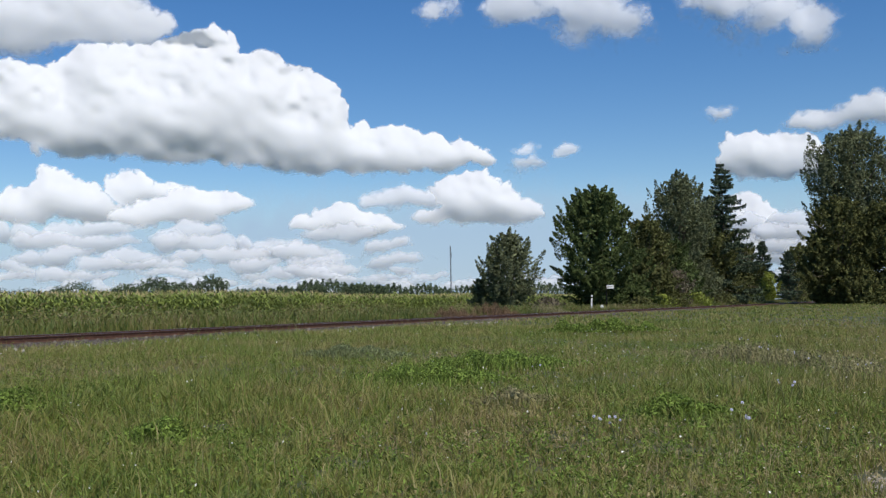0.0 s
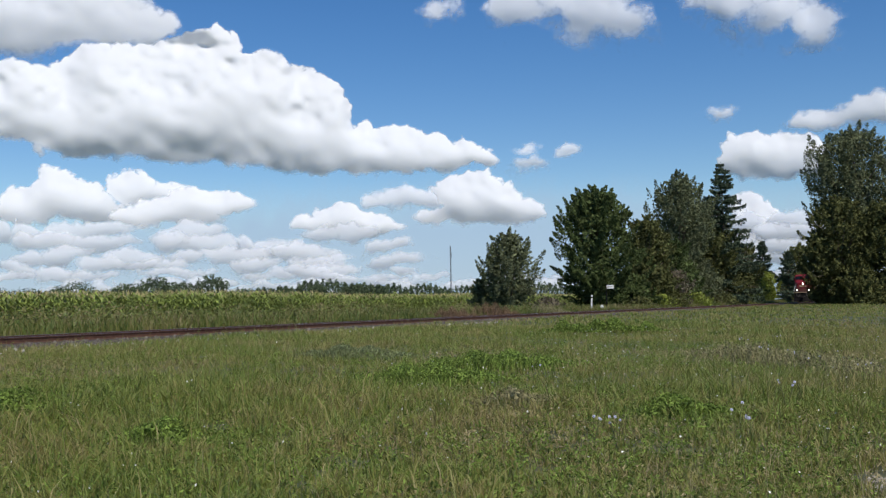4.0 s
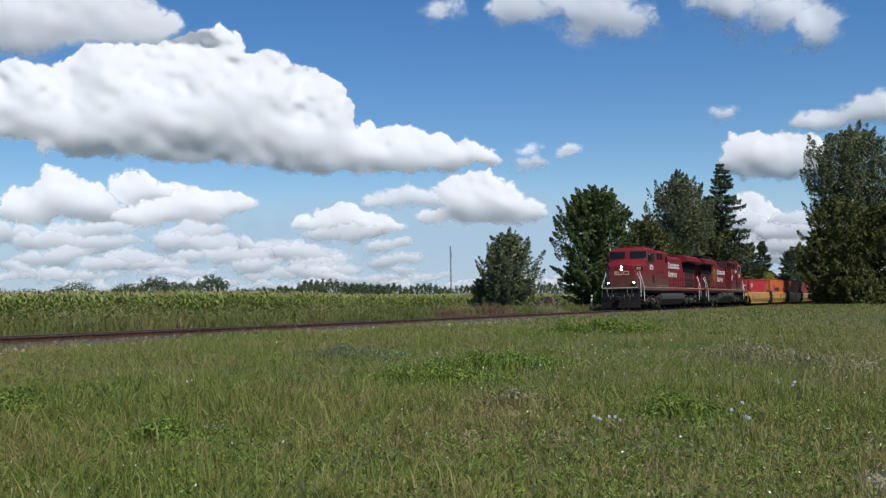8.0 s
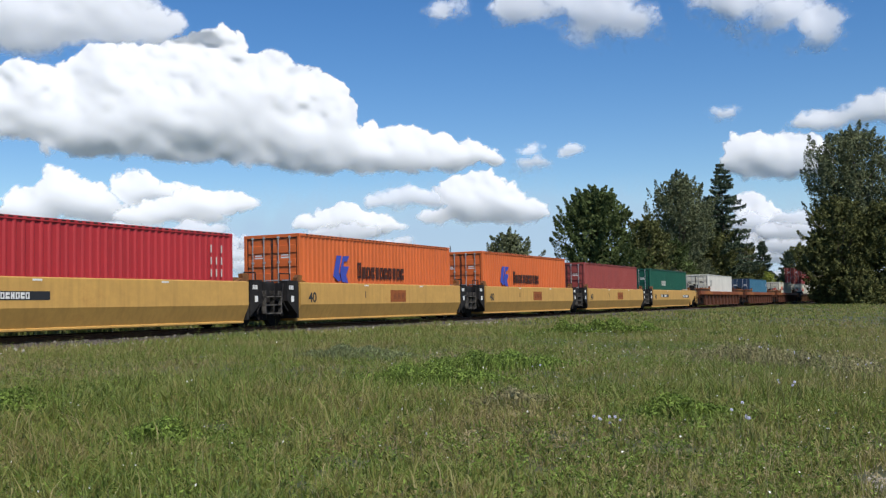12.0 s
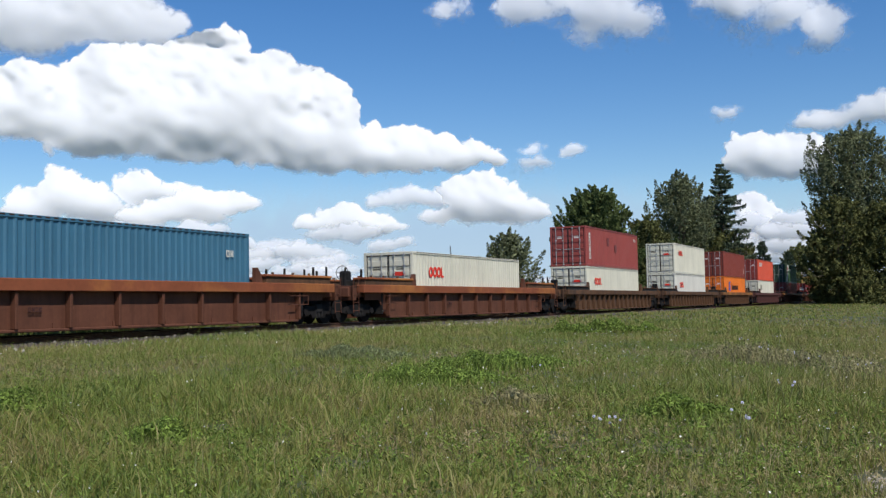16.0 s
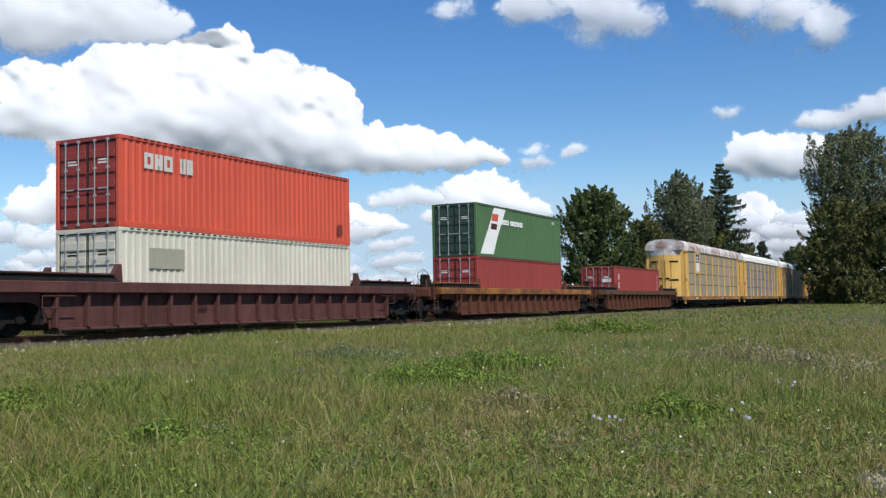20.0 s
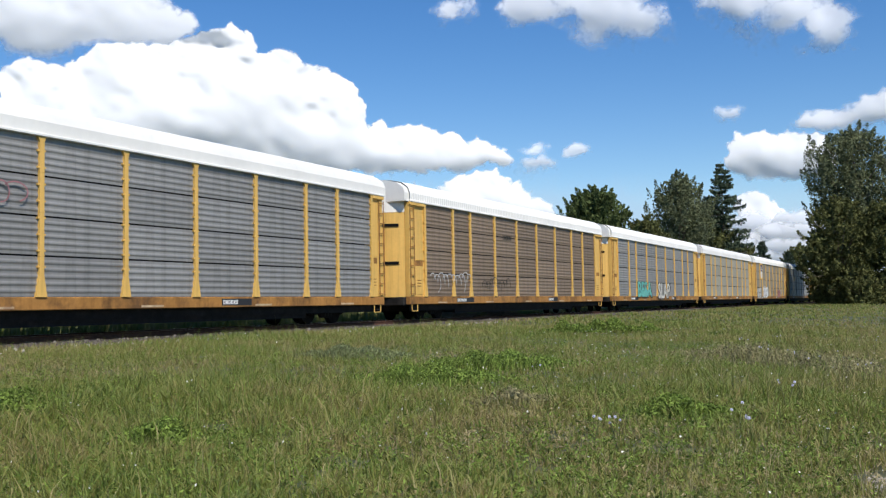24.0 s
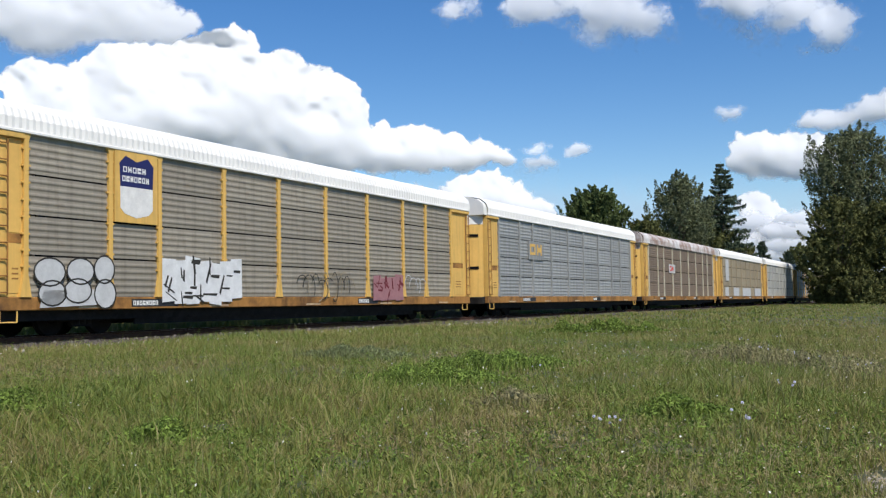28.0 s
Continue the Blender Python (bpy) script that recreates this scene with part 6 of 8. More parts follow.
    for k in range(9):
        part("cross_bearer", bearer, None, car).location = (-half + .3 + k * (half * 2 - .6) / 8, 0, 0)
    for e in (-1, 1):
        bm = bmesh.new()
        lo, hi = sorted((e * (half + .55), e * reach))
        cbox(bm, lo, hi, -1.22, 1.22, .98, 1.36, .03)
        part("end_platform", bm, side_mat, car)
        bm = bmesh.new()
        lo, hi = sorted((e * (half + .3), e * (half + .4)))
        box(bm, lo, hi, -1.33, 1.33, .3, 1.2)
        part("well_bulkhead", bm, M_GRIME, car)
        bm = bmesh.new()
        lo, hi = sorted((e * (reach - .3), e * (reach - .1)))
        cbox(bm, lo, hi, -1.4, 1.4, .85, 1.42, .02)
        part("end_sill", bm, side_mat, car)
        car_truck(car, e * (half + 1.75))
        coupler(car, e * (reach + .45), e)
        ladder(car, side_mat, e * (reach - .2), 1.44, .45, 1.7, .2, .32)
        bm = bmesh.new()
        rod(bm, (e * (reach - 1.3), .3, 1.36), (e * (reach - 1.3), .3, 1.75), .05, 8)
        rod(bm, (e * (reach - 1.7), .62, 1.52), (e * (reach - .9), .62, 1.52), .16, 12)
        part("brake_gear", bm, M_GRIME, car)
    bm = bmesh.new()
    for q in range(16):
        a, b = q * math.tau / 16, (q + 1) * math.tau / 16
        rod(bm, (reach - .55, .6 + .27 * math.cos(a), 1.95 + .27 * math.sin(a)), (reach - .55, .6 + .27 * math.cos(b), 1.95 + .27 * math.sin(b)), .016, 5)
    for q in range(4):
        a = q * math.tau / 4
        rod(bm, (reach - .55, .6, 1.95), (reach - .55, .6 + .27 * math.cos(a), 1.95 + .27 * math.sin(a)), .012, 5)
    rod(bm, (reach - .5, .6, 1.36), (reach - .5, .6, 1.95), .04, 6)
    cbox(bm, reach - .98, reach - .58, .42, .78, 1.36, 2.02, .06)
    part("brake_wheel", bm, M_GRIME, car, "spoked hand brake wheel")
    block_words(car, M_GREYDOOR, 4, half * .35, .62, .12, 1.384)
    TRAIN.append((car, centre, 0, 0))
    return car


for front, mat, chord, half, lab in ((44.9, M_BROWN2, M_CHORD, 8.6, "red-brown well car with orange-brown top rail"), (68.9, M_BROWN2, M_CHORD, 8.6, "red-brown well car with orange-brown top rail"),
                                     (92.5, M_BROWN2, M_CHORD, 8.6, "red-brown well car with orange-brown top rail"), (116.2, M_BROWN, M_BROWN, 8.5, "dark brown ribbed well car under stacked containers"),
                                     (139.9, M_BROWN, M_BROWN, 8.5, "dark brown ribbed well car under stacked containers"), (161.6, M_BROWN, M_OCHRE, 6.5, "brown well car with worn ochre top rail"),
                                     (183.3, M_BROWN3, M_BROWN3, 8.5, "dark brown ribbed well car with scuffed sides"), (207.3, M_BROWN2, M_OCHRE, 8.5, "rusty brown well car with ochre top rail"),
                                     (230.4, M_BROWN2, M_BROWN, 8.5, "rusty brown ribbed well car with a single container")):
    brown_well(lab, front + 6.096, half, mat, chord, half + 2.75 if half > 7 else 9.6, mat is M_BROWN2 and chord is M_CHORD)


def yellow_well(centre, first, last, label):
    """A unit of the articulated yellow well car; units share the trucks between them."""
    car = thing("well_car", label, "well car", "units of the yellow articulated well car")
    h = 6.5
    for s in (-1, 1):
        bm = bmesh.new()
        q = [(1.46, 1.50), (1.53, 1.47), (1.53, .72), (1.30, .20), (1.22, .20), (1.22, .26), (1.42, .74), (1.42, 1.44)]
        prism(bm, [(s * a, b) for a, b in q], -h, h, "x")
        side = part("side_wall", bm, M_YELLOW, car)
        bm = bmesh.new()
        cbox(bm, -h, h, min(s * 1.2, s * 1.34), max(s * 1.2, s * 1.34), .14, .22, .02)
        part("bottom_rail", bm, M_YELLOW, side)
        if not (first or last):
            bm = bmesh.new()
            box(bm, -1.2, .1, min(s * 1.53, s * 1.536), max(s * 1.53, s * 1.536), .78, 1.26)
            pl = part("placard", bm, M_PLACARD, side, "faded rust-brown painted panel")
            bm = bmesh.new()
            for k in range(3):
                strokes(bm, "slab", -.15 - k * .34, .88, .24, .26, min(s * 1.536, s * 1.54), max(s * 1.536, s * 1.54), -1, .06)
            part("marking", bm, M_MK_BROWN, pl)
        for e in (-1, 1):
            bm = bmesh.new()
            prism(bm, [(e * (h - .55), 1.48), (e * (h + .1), 1.48), (e * (h + .12), 1.66), (e * (h - .02), 1.76), (e * (h - .22), 1.74), (e * (h - .2), 1.60)], min(s * 1.28, s * 1.45), max(s * 1.28, s * 1.45))
            part("corner_guide", bm, M_OCHRE, side, "worn ochre corner guide")
        bm = bmesh.new()
        if first or last:
            box(bm, 1.6, 4.2, min(s * 1.53, s * 1.536), max(s * 1.53, s * 1.536), .92, 1.14)
        else:
            box(bm, 2.05, 2.1, min(s * 1.53, s * 1.536), max(s * 1.53, s * 1.536), .95, 1.2)
        mk = part("data_panel", bm, M_BLACKP, side)
        if first or last:
            block_words(mk, M_WHITE, 4, 4.1, .95, .16, s * 1.537, s, -1 if s > 0 else 1)
            block_words(mk, M_WHITE, 6, 3.1, .95, .16, s * 1.537, s, -1 if s > 0 else 1, start=2)
        if last:
            bm = bmesh.new()
            box(bm, -5.6, -3.3, min(s * 1.53, s * 1.536), max(s * 1.53, s * 1.536), .86, 1.10)
            mk = part("data_panel", bm, M_BLACKP, side)
            block_words(mk, M_WHITE, 4, -3.38, .90, .16, s * 1.537, s, -1 if s > 0 else 1)
            block_words(mk, M_WHITE, 6, -4.35, .90, .16, s * 1.537, s, -1 if s > 0 else 1, start=2)
            bm = bmesh.new()
            rod(bm, (-5.2, s * 1.47, 1.53), (-3.4, s * 1.47, 1.53), .055, 8)
            part("lid_rod", bm, M_CREAM, side, "cream painted rod along the top edge")
        digits(side, M_BLACKP, "40", h - .75, .80, .36, s * 1.531, s, "length_mark")
        for x in (2.0, -2.6):
            bm = bmesh.new()
            box(bm, x - .15, x + .15, min(s * 1.53, s * 1.537), max(s * 1.53, s * 1.537), 1.40, 1.45)
            part("reflector", bm, M_WHITE, side)
    bm = bmesh.new()
    box(bm, -.12, .12, -1.3, 1.3, .16, .34)
    bearer = as_mesh("cross_bearer", bm, M_YELLOW)
    for k in range(9):
        part("cross_bearer", bearer, None, car).location = (-h + .3 + k * (h * 2 - .6) / 8, 0, 0)
    for e in (-1, 1):
        outer = (first and e > 0) or (last and e < 0)
        bm = bmesh.new()
        lo, hi = sorted((e * h, e * (h + .12)))
        box(bm, lo, hi, -1.45, 1.45, .25, 1.5)
        part("bulkhead", bm, M_GRIME, car, "black end bulkhead")
        if not outer:
            lo, hi = sorted((e * (h + .12), e * (h + .75)))
            for s in (-1, 1):
                bm = bmesh.new()
                prism(bm, [(lo if e > 0 else hi, .35), (hi if e > 0 else lo, .85), (hi if e > 0 else lo, 1.55), (lo if e > 0 else hi, 1.55)], min(s * 1.15, s * 1.5), max(s * 1.15, s * 1.5))
                part("end_frame", bm, M_GRIME, car)
            bm = bmesh.new()
            lo, hi = sorted((e * (h + .1), e * 7.95))
            cbox(bm, lo, hi, -.5, .5, .72, 1.1, .03)
            part("connector_arm", bm, M_GRIME, car)
            block_words(car, M_WHITE, 3, e * (h + .45) + .2, 1.24, .14, 1.502, aspect=.5)
            bm = bmesh.new()
            cbox(bm, e * (h + .45) - .08, e * (h + .45) + .08, 1.5, 1.506, .82, 1.02, .001)
            part("end_plate", bm, M_WHITE, car)
            bm = bmesh.new()
            for k in range(3):
                box(bm, e * 7.75 - .24, e * 7.75 + .24, 1.30, 1.46, .42 + k * .28, .46 + k * .28)
            for sx in (-.24, .21):
                box(bm, e * 7.75 + sx, e * 7.75 + sx + .03, 1.3, 1.46, .42, 1.2)
            part("side_step", bm, M_TRUCK, car)
            bm = bmesh.new()
            pipe(bm, [(e * (h + .2), 1.2, 1.55), (e * (h + .2), 1.2, 1.8), (e * (h + .8), 1.2, 1.8), (e * (h + .8), 1.2, 1.5)], .022)
            pipe(bm, [(e * (h + .8), 1.35, 1.45), (e * (h + .95), 1.4, .9), (e * (h + .6), 1.4, .5)], .03)
            part("grab_iron", bm, M_GRIME, car)
        else:
            bm = bmesh.new()
            lo, hi = sorted((e * (h + .1), e * (h + 3.2)))
            cbox(bm, lo, hi, -1.3, 1.3, 1.02, 1.34, .03)
            part("end_platform", bm, M_YELLOW, car)
            for s in (-1, 1):
                bm = bmesh.new()
                prism(bm, [(e * h, 1.5), (e * (h + 1.9), 1.5), (e * (h + 2.0), 1.12), (e * (h + 1.5), 1.0), (e * (h + .9), .62), (e * (h + .5), .62), (e * (h + .3), .25), (e * h, .25)], min(s * 1.40, s * 1.5), max(s * 1.40, s * 1.5))
                part("arch_plate", bm, M_YELLOW, car)
            car_truck(car, e * (h + 1.7))
            coupler(car, e * (h + 3.6), e)
            bm = bmesh.new()
            rod(bm, (e * (h + .5), .2, 1.72), (e * (h + 2.0), .2, 1.72), .2, 14)
            rod(bm, (e * (h + 1.0), .2, 1.34), (e * (h + 1.0), .2, 1.6), .06, 8)
            part("air_reservoir", bm, M_GRIME, car)
            bm = bmesh.new()
            for q in range(16):
                a, b = q * math.tau / 16, (q + 1) * math.tau / 16
                rod(bm, (e * (h + 2.5), .7 + .27 * math.cos(a), 1.95 + .27 * math.sin(a)), (e * (h + 2.5), .7 + .27 * math.cos(b), 1.95 + .27 * math.sin(b)), .016, 5)
            rod(bm, (e * (h + 2.5), .43, 1.95), (e * (h + 2.5), .97, 1.95), .012, 5)
            rod(bm, (e * (h + 2.5), .7, 1.34), (e * (h + 2.5), .7, 2.2), .025, 5)
            part("brake_wheel", bm, M_GRIME, car)
            for y in (-1.2, 1.2):
                handrail(car, [(e * (h + 3.05), y, 1.3), (e * (h + 3.05), y, 2.15)], M_GRIME, .025)
            handrail(car, [(e * (h + 2.2), 1.42, .5), (e * (h + 2.2), 1.42, 1.5)], M_YELLOW, .03, 'end_post')
            ladder(car, M_YELLOW, e * (h + 2.6), 1.46, .4, 1.4, .2, .3)
    # shared truck at the rear joint
    if not last:
        car_truck(car, -7.97)
        bm = bmesh.new()
        cbox(bm, -8.3, -7.65, -1.3, 1.3, 1.0, 1.5, .05)
        part("joint_platform", bm, M_GRIME, car)
    TRAIN.append((car, centre, 0, 0))


for k in range(5):
    yellow_well(-34.35 + 15.95 * k, k == 0, k == 4, "yellow articulated well unit with black ends" if 0 < k < 4 else "yellow end unit of an articulated well car")


# ---- covered car carriers ----
def rack_paint(name, r, g, b, dirt, cover=.35, metal=.25):
    return material(name, tone(r, g, b, .78), .6, metal, vary=.12, scale=.5, streak=.22, stain=dirt, stain_scale=.5, stain_cover=cover, randomness=.10)


M_SCREEN_GREY = rack_paint("screen_blue_grey", 156, 154, 150, tone(120, 114, 106))
M_SCREEN_BROWN = rack_paint("screen_rusted_brown", 146, 126, 106, tone(112, 94, 78))
M_SCREEN_TAN = rack_paint("screen_weathered_tan", 182, 166, 138, tone(140, 122, 100))
M_SCREEN_LIGHT = rack_paint("screen_pale_grey", 200, 198, 190, tone(162, 158, 150))
M_SCREEN_MID = rack_paint("screen_mid_grey", 182, 176, 160, tone(142, 132, 114))
M_SCREEN_SLATE = rack_paint("screen_slate_blue", 172, 172, 168, tone(142, 140, 134))
M_SCREEN_DIRTY = rack_paint("screen_grey_with_brown", 172, 162, 144, tone(128, 112, 94), .40)
M_ROOF = material("pale_rack_roof", (.77, .75, .70), .55, .0, vary=.05, scale=.4, stain=(.60, .58, .54), stain_scale=.6, stain_cover=.25)
M_ROOF_OLD = material("rust_streaked_rack_roof", (.62, .60, .57), .6, .1, vary=.1, scale=.6, stain=tone(140, 104, 84), stain_scale=.9, stain_cover=.52)
M_POST_PALE = material("pale_rack_post", tone(196, 190, 170), .6, vary=.12, scale=2, stain=tone(160, 140, 110), stain_scale=1)
M_TEAL = material("teal_spray_paint", tone(104, 178, 166), .6, vary=.15, scale=2)
M_SPRAY = material("white_spray_paint", (.50, .50, .49), .6, vary=.12, scale=3)
M_SPRAYW = material("bright_white_spray_paint", (.66, .66, .65), .6, vary=.12, scale=3)
M_SPRAYP = material("pink_spray_paint", tone(158, 112, 114), .6, vary=.15, scale=3)
M_MAROON = material("maroon_spray_paint", tone(112, 52, 58), .7, vary=.2, scale=3)
M_SPRAYD = material("dark_spray_paint", tone(60, 58, 54), .7, vary=.2, scale=3)
M_RACKSILL = material("grimy_yellow_sill", tone(170, 122, 68), .7, vary=.2, scale=1.2, streak=.3, stain=tone(96, 72, 52), stain_scale=.7, stain_cover=.48)
M_NAVY = material("navy_blue_paint", tone(36, 40, 92), .6, vary=.08)
POSTS = (-11.9, -9.1, -7.2, -4.3, -1.4, 1.5, 4.45, 7.35, 9.4, 11.9)
ROWS = (.99, 2.03, 3.02, 4.03, 5.04)
RACK_ME = {}


def screen_mesh(w, h, mat):
    """A steel screen pressed in level ridges, ends at 0 and w."""
    key = (round(w, 2), round(h, 2), mat.name)
    if key not in RACK_ME:
        n = 5
        zs, ys = [0], [0]
        for i in range(n):
            b = .05 + i * (h - .1) / n
            p = (h - .1) / n
            zs += [b + p * .15, b + p * .4, b + p * .6, b + p * .85]
            ys += [0, .018, .018, 0]
        zs.append(h)
        ys.append(0)
        k = len(zs)
        v = [(0, y, z) for y, z in zip(ys, zs)] + [(w, y, z) for y, z in zip(ys, zs)]
        t = []
        for i in range(k - 1):
            t += [(i + 1, i, k + i), (i + 1, k + i, k + i + 1)]
        RACK_ME[key] = np_mesh("screen", v, t, mat)
    return RACK_ME[key]


def post_mesh(mat):
    key = ("post", mat.name)
    if key not in RACK_ME:
        bm = bmesh.new()
        prism(bm, [(-.07, 1.55), (-.17, .99), (.17, .99), (.07, 1.55), (.07, 4.86), (.15, 5.04), (-.15, 5.04), (-.07, 4.86)], 1.60, 1.68)
        for z in (1.72, 2.12, 2.52, 2.94, 3.36, 3.78, 4.2, 4.62):
            box(bm, -.125, .125, 1.61, 1.672, z, z + .045)
        for z in (2.0, 3.1, 4.1):
            box(bm, -.078, .078, 1.61, 1.686, z, z + .03)
        RACK_ME[key] = as_mesh("post", bm, mat)
    return RACK_ME[key]


def arc(bm, cx, cz, rx, rz, a0, a1, t, y0, y1):
    """A painted curve: part of an oval, t wide."""
    n = max(4, int(abs(a1 - a0) * 2.6))
    for k in range(n):
        a, b = a0 + (a1 - a0) * k / n, a0 + (a1 - a0) * (k + 1) / n
        prism(bm, [(cx + (rx + q) * math.cos(w), cz + (rz + q) * math.sin(w)) for q, w in ((t / 2, a), (t / 2, b), (-t / 2, b), (-t / 2, a))], y0, y1)


def graffiti(car, fill, x, z, w, h, seed, line=None, style="block"):
    """Spray paint on the screens: swollen ovals, barred blocks or loose loops."""
    rng = random.Random(seed)
    base, over = bmesh.new(), bmesh.new()
    ya, yb, yc = 1.686, 1.690, 1.694
    if style == "oval":
        for k in range(6):
            cx, cz = x - w * (.16 + .34 * (k % 3)) + rng.uniform(-.1, .1), z + h * (.28 if k < 3 else .72) + rng.uniform(-.08, .08)
            rx, rz = w * rng.uniform(.13, .20), h * rng.uniform(.22, .29)
            prism(base, [(cx + rx * math.cos(q * math.tau / 14), cz + rz * math.sin(q * math.tau / 14)) for q in range(14)], ya + k * .0004, yb + k * .0004)
            arc(over, cx, cz, rx, rz, 0, math.tau, .045, yb + .0026, yc)
        prism(base, [(x, z), (x - w * .8, z + h * .05), (x - w, z + h * .22), (x - w * .85, z + h * .35), (x - w * .05, z + h * .32)], ya, yb)
    elif style == "loop":
        for k in range(int(w / .42)):
            cx = x - .3 - k * .42
            a0 = rng.uniform(-.5, 1.0)
            arc(base, cx, z + h * rng.uniform(.4, .6), rng.uniform(.2, .42), h * rng.uniform(.28, .45), a0, a0 + rng.uniform(2.2, 4.6), .04, ya, yb)
    else:
        n = max(4, int(w / .5))
        for k in range(n):
            x0, x1 = x - k * w / n + .03, x - (k + 1) * w / n - .03
            lo, hi = z + h * rng.uniform(0, .12), z + h * rng.uniform(.82, 1.0)
            prism(base, [(x0, lo), (x1, lo + rng.uniform(-.06, .06)), (x1 + rng.uniform(-.05, .05), hi), (x0 + rng.uniform(-.05, .05), hi + rng.uniform(-.06, .06))], ya + (k % 2) * .001, yb + (k % 2) * .001)
        for k in range(int(w * 7)):
            cx, cz = x - rng.uniform(.1, w - .1), z + rng.uniform(.1, .9) * h
            tilt, ln, t = rng.choice((0, 1.57, 1.4, 1.9, .5)), h * rng.uniform(.10, .24), rng.uniform(.02, .06)
            ux, uz = math.cos(tilt), math.sin(tilt)
            prism(over, [(cx + ux * ln - uz * t, cz + uz * ln + ux * t), (cx - ux * ln - uz * t, cz - uz * ln + ux * t), (cx - ux * ln * .8 + uz * t, cz - uz * ln * .8 - ux * t), (cx + ux * ln * 1.1 + uz * t * .4, cz + uz * ln * 1.1 - ux * t * .4)], yb + .0015 + .0003 * (k % 11), yc + .0003 * (k % 11))
    part("graffiti", base, fill, car)["kind"] = "stuff"
    if line and style != "loop":
        part("graffiti_outline", over, line, car)["kind"] = "stuff"
    else:
        over.free()


def autorack(index, label, screen, roof, shift=0.0, post=None, extras=None, end=None):
    car = thing("car_carrier", label, "rail car", "covered car carriers of the train")
    post, end = post or M_RACKY, end or M_RACKY
    # black boards added below both sills stand in for the underside's shade
    for nm, lo, hi in (("underframe", (-13.2, -1.35, .72), (13.2, 1.35, .95)), ("centre_sill", (-13.0, -.3, .38), (13.0, .3, .715)),
                       ("skirt", (-8.3, 1.22, .24), (8.3, 1.28, .715)), ("skirt", (-8.3, -1.28, .24), (8.3, -1.22, .715)),
                       ("side_girder", (-12.9, 1.34, .40), (12.9, 1.38, .74)), ("side_girder", (-12.9, -1.38, .40), (12.9, -1.34, .74))):
        bm = bmesh.new()
        box(bm, lo[0], hi[0], lo[1], hi[1], lo[2], hi[2])
        part(nm, bm, M_GRIME, car)
    bm = bmesh.new()
    rod(bm, (-2.6, .8, .5), (-1.2, .8, .5), .22, 12)
    part("air_reservoir", bm, M_GRIME, car)
    bm = bmesh.new()
    cbox(bm, .6, 1.5, .5, 1.1, .36, .7, .03)
    part("valve_box", bm, M_GRIME, car)
    for s in (-1, 1):
        bm = bmesh.new()
        cbox(bm, -13.35, 13.35, min(s * 1.45, s * 1.64), max(s * 1.45, s * 1.64), .66, .99, .02)
        sill = part("side_sill", bm, M_RACKSILL, car)
        if s > 0:
            for x, w in ((8.8, 1.9), (-3.2, 1.5)):
                bm = bmesh.new()
                box(bm, x - w, x, 1.64, 1.645, .72, .93)
                dp = part("data_panel", bm, M_BLACKP, sill)
                block_words(dp, M_WHITE, int(w / .2) - 1, x - .06, .76, .13, 1.6455, aspect=.75, weight=.22)
            for k in range(5):
                bm = bmesh.new()
                box(bm, -11 + k * 5.2, -10.1 + k * 5.2, 1.64, 1.645, .70, .76)
                part("reflector", bm, M_CREAM, sill)
    xs = [-p - shift for p in POSTS]       # forward is +x
    # camera side: every screen and post on its own; far side joined
    pm = post_mesh(post)
    for x in xs:
        part("post", pm, None, car).location = (x, 0, 0)
    for a, b in zip(xs, xs[1:]):
        for z0, z1 in zip(ROWS, ROWS[1:]):
            o = part("screen", screen_mesh(a - b - .02, z1 - z0 - .045, screen), None, car)
            o.location = (b + .01, 1.60, z0 + .01)
    # black sheet added behind the screens: the dark inside put into its colour
    bm = bmesh.new()
    box(bm, -12.0, 12.0, 1.52, 1.57, .99, 5.06)
    part("inner_wall", bm, M_GRILLE, car)
    bm = bmesh.new()
    box(bm, -12.0, 12.0, -1.62, -1.56, .99, 5.06)
    for x in xs:
        box(bm, x - .08, x + .08, -1.68, -1.62, .99, 5.06)
    part("far_side", bm, screen, car)
    # roof, crosswise ridges
    bow = [(-1.66, 5.02), (-1.66, 5.39), (-1.57, 5.63), (-1.27, 5.86), (-.7, 5.98), (0, 6.03), (.7, 5.98), (1.27, 5.86), (1.57, 5.63), (1.66, 5.39), (1.66, 5.02)]
    smooth = index in (1, 4)
    key = ("roof", roof.name, smooth)
    if key not in RACK_ME:
        v, t = [], []
        n = 24 if smooth else 250
        k = len(bow)
        for i in range(n + 1):
            x = -13.25 + 26.5 * i / n
            d = 0 if smooth else .022 * (i % 2)
            v += [(x, y * (1 - d * .5), z - d) for y, z in bow]
        for i in range(n):
            for j in range(k - 1):
                a = i * k + j
                t += [(a, a + k, a + 1), (a + 1, a + k, a + k + 1)]
        RACK_ME[key] = np_mesh("roof", v, t, roof)
    part("roof", RACK_ME[key], None, car)
    bm = bmesh.new()
    cbox(bm, -13.3, 13.3, 1.60, 1.72, 5.00, 5.08, .015)
    cbox(bm, -13.3, 13.3, -1.72, -1.60, 5.00, 5.08, .015)
    part("roof_edge", bm, roof, car)
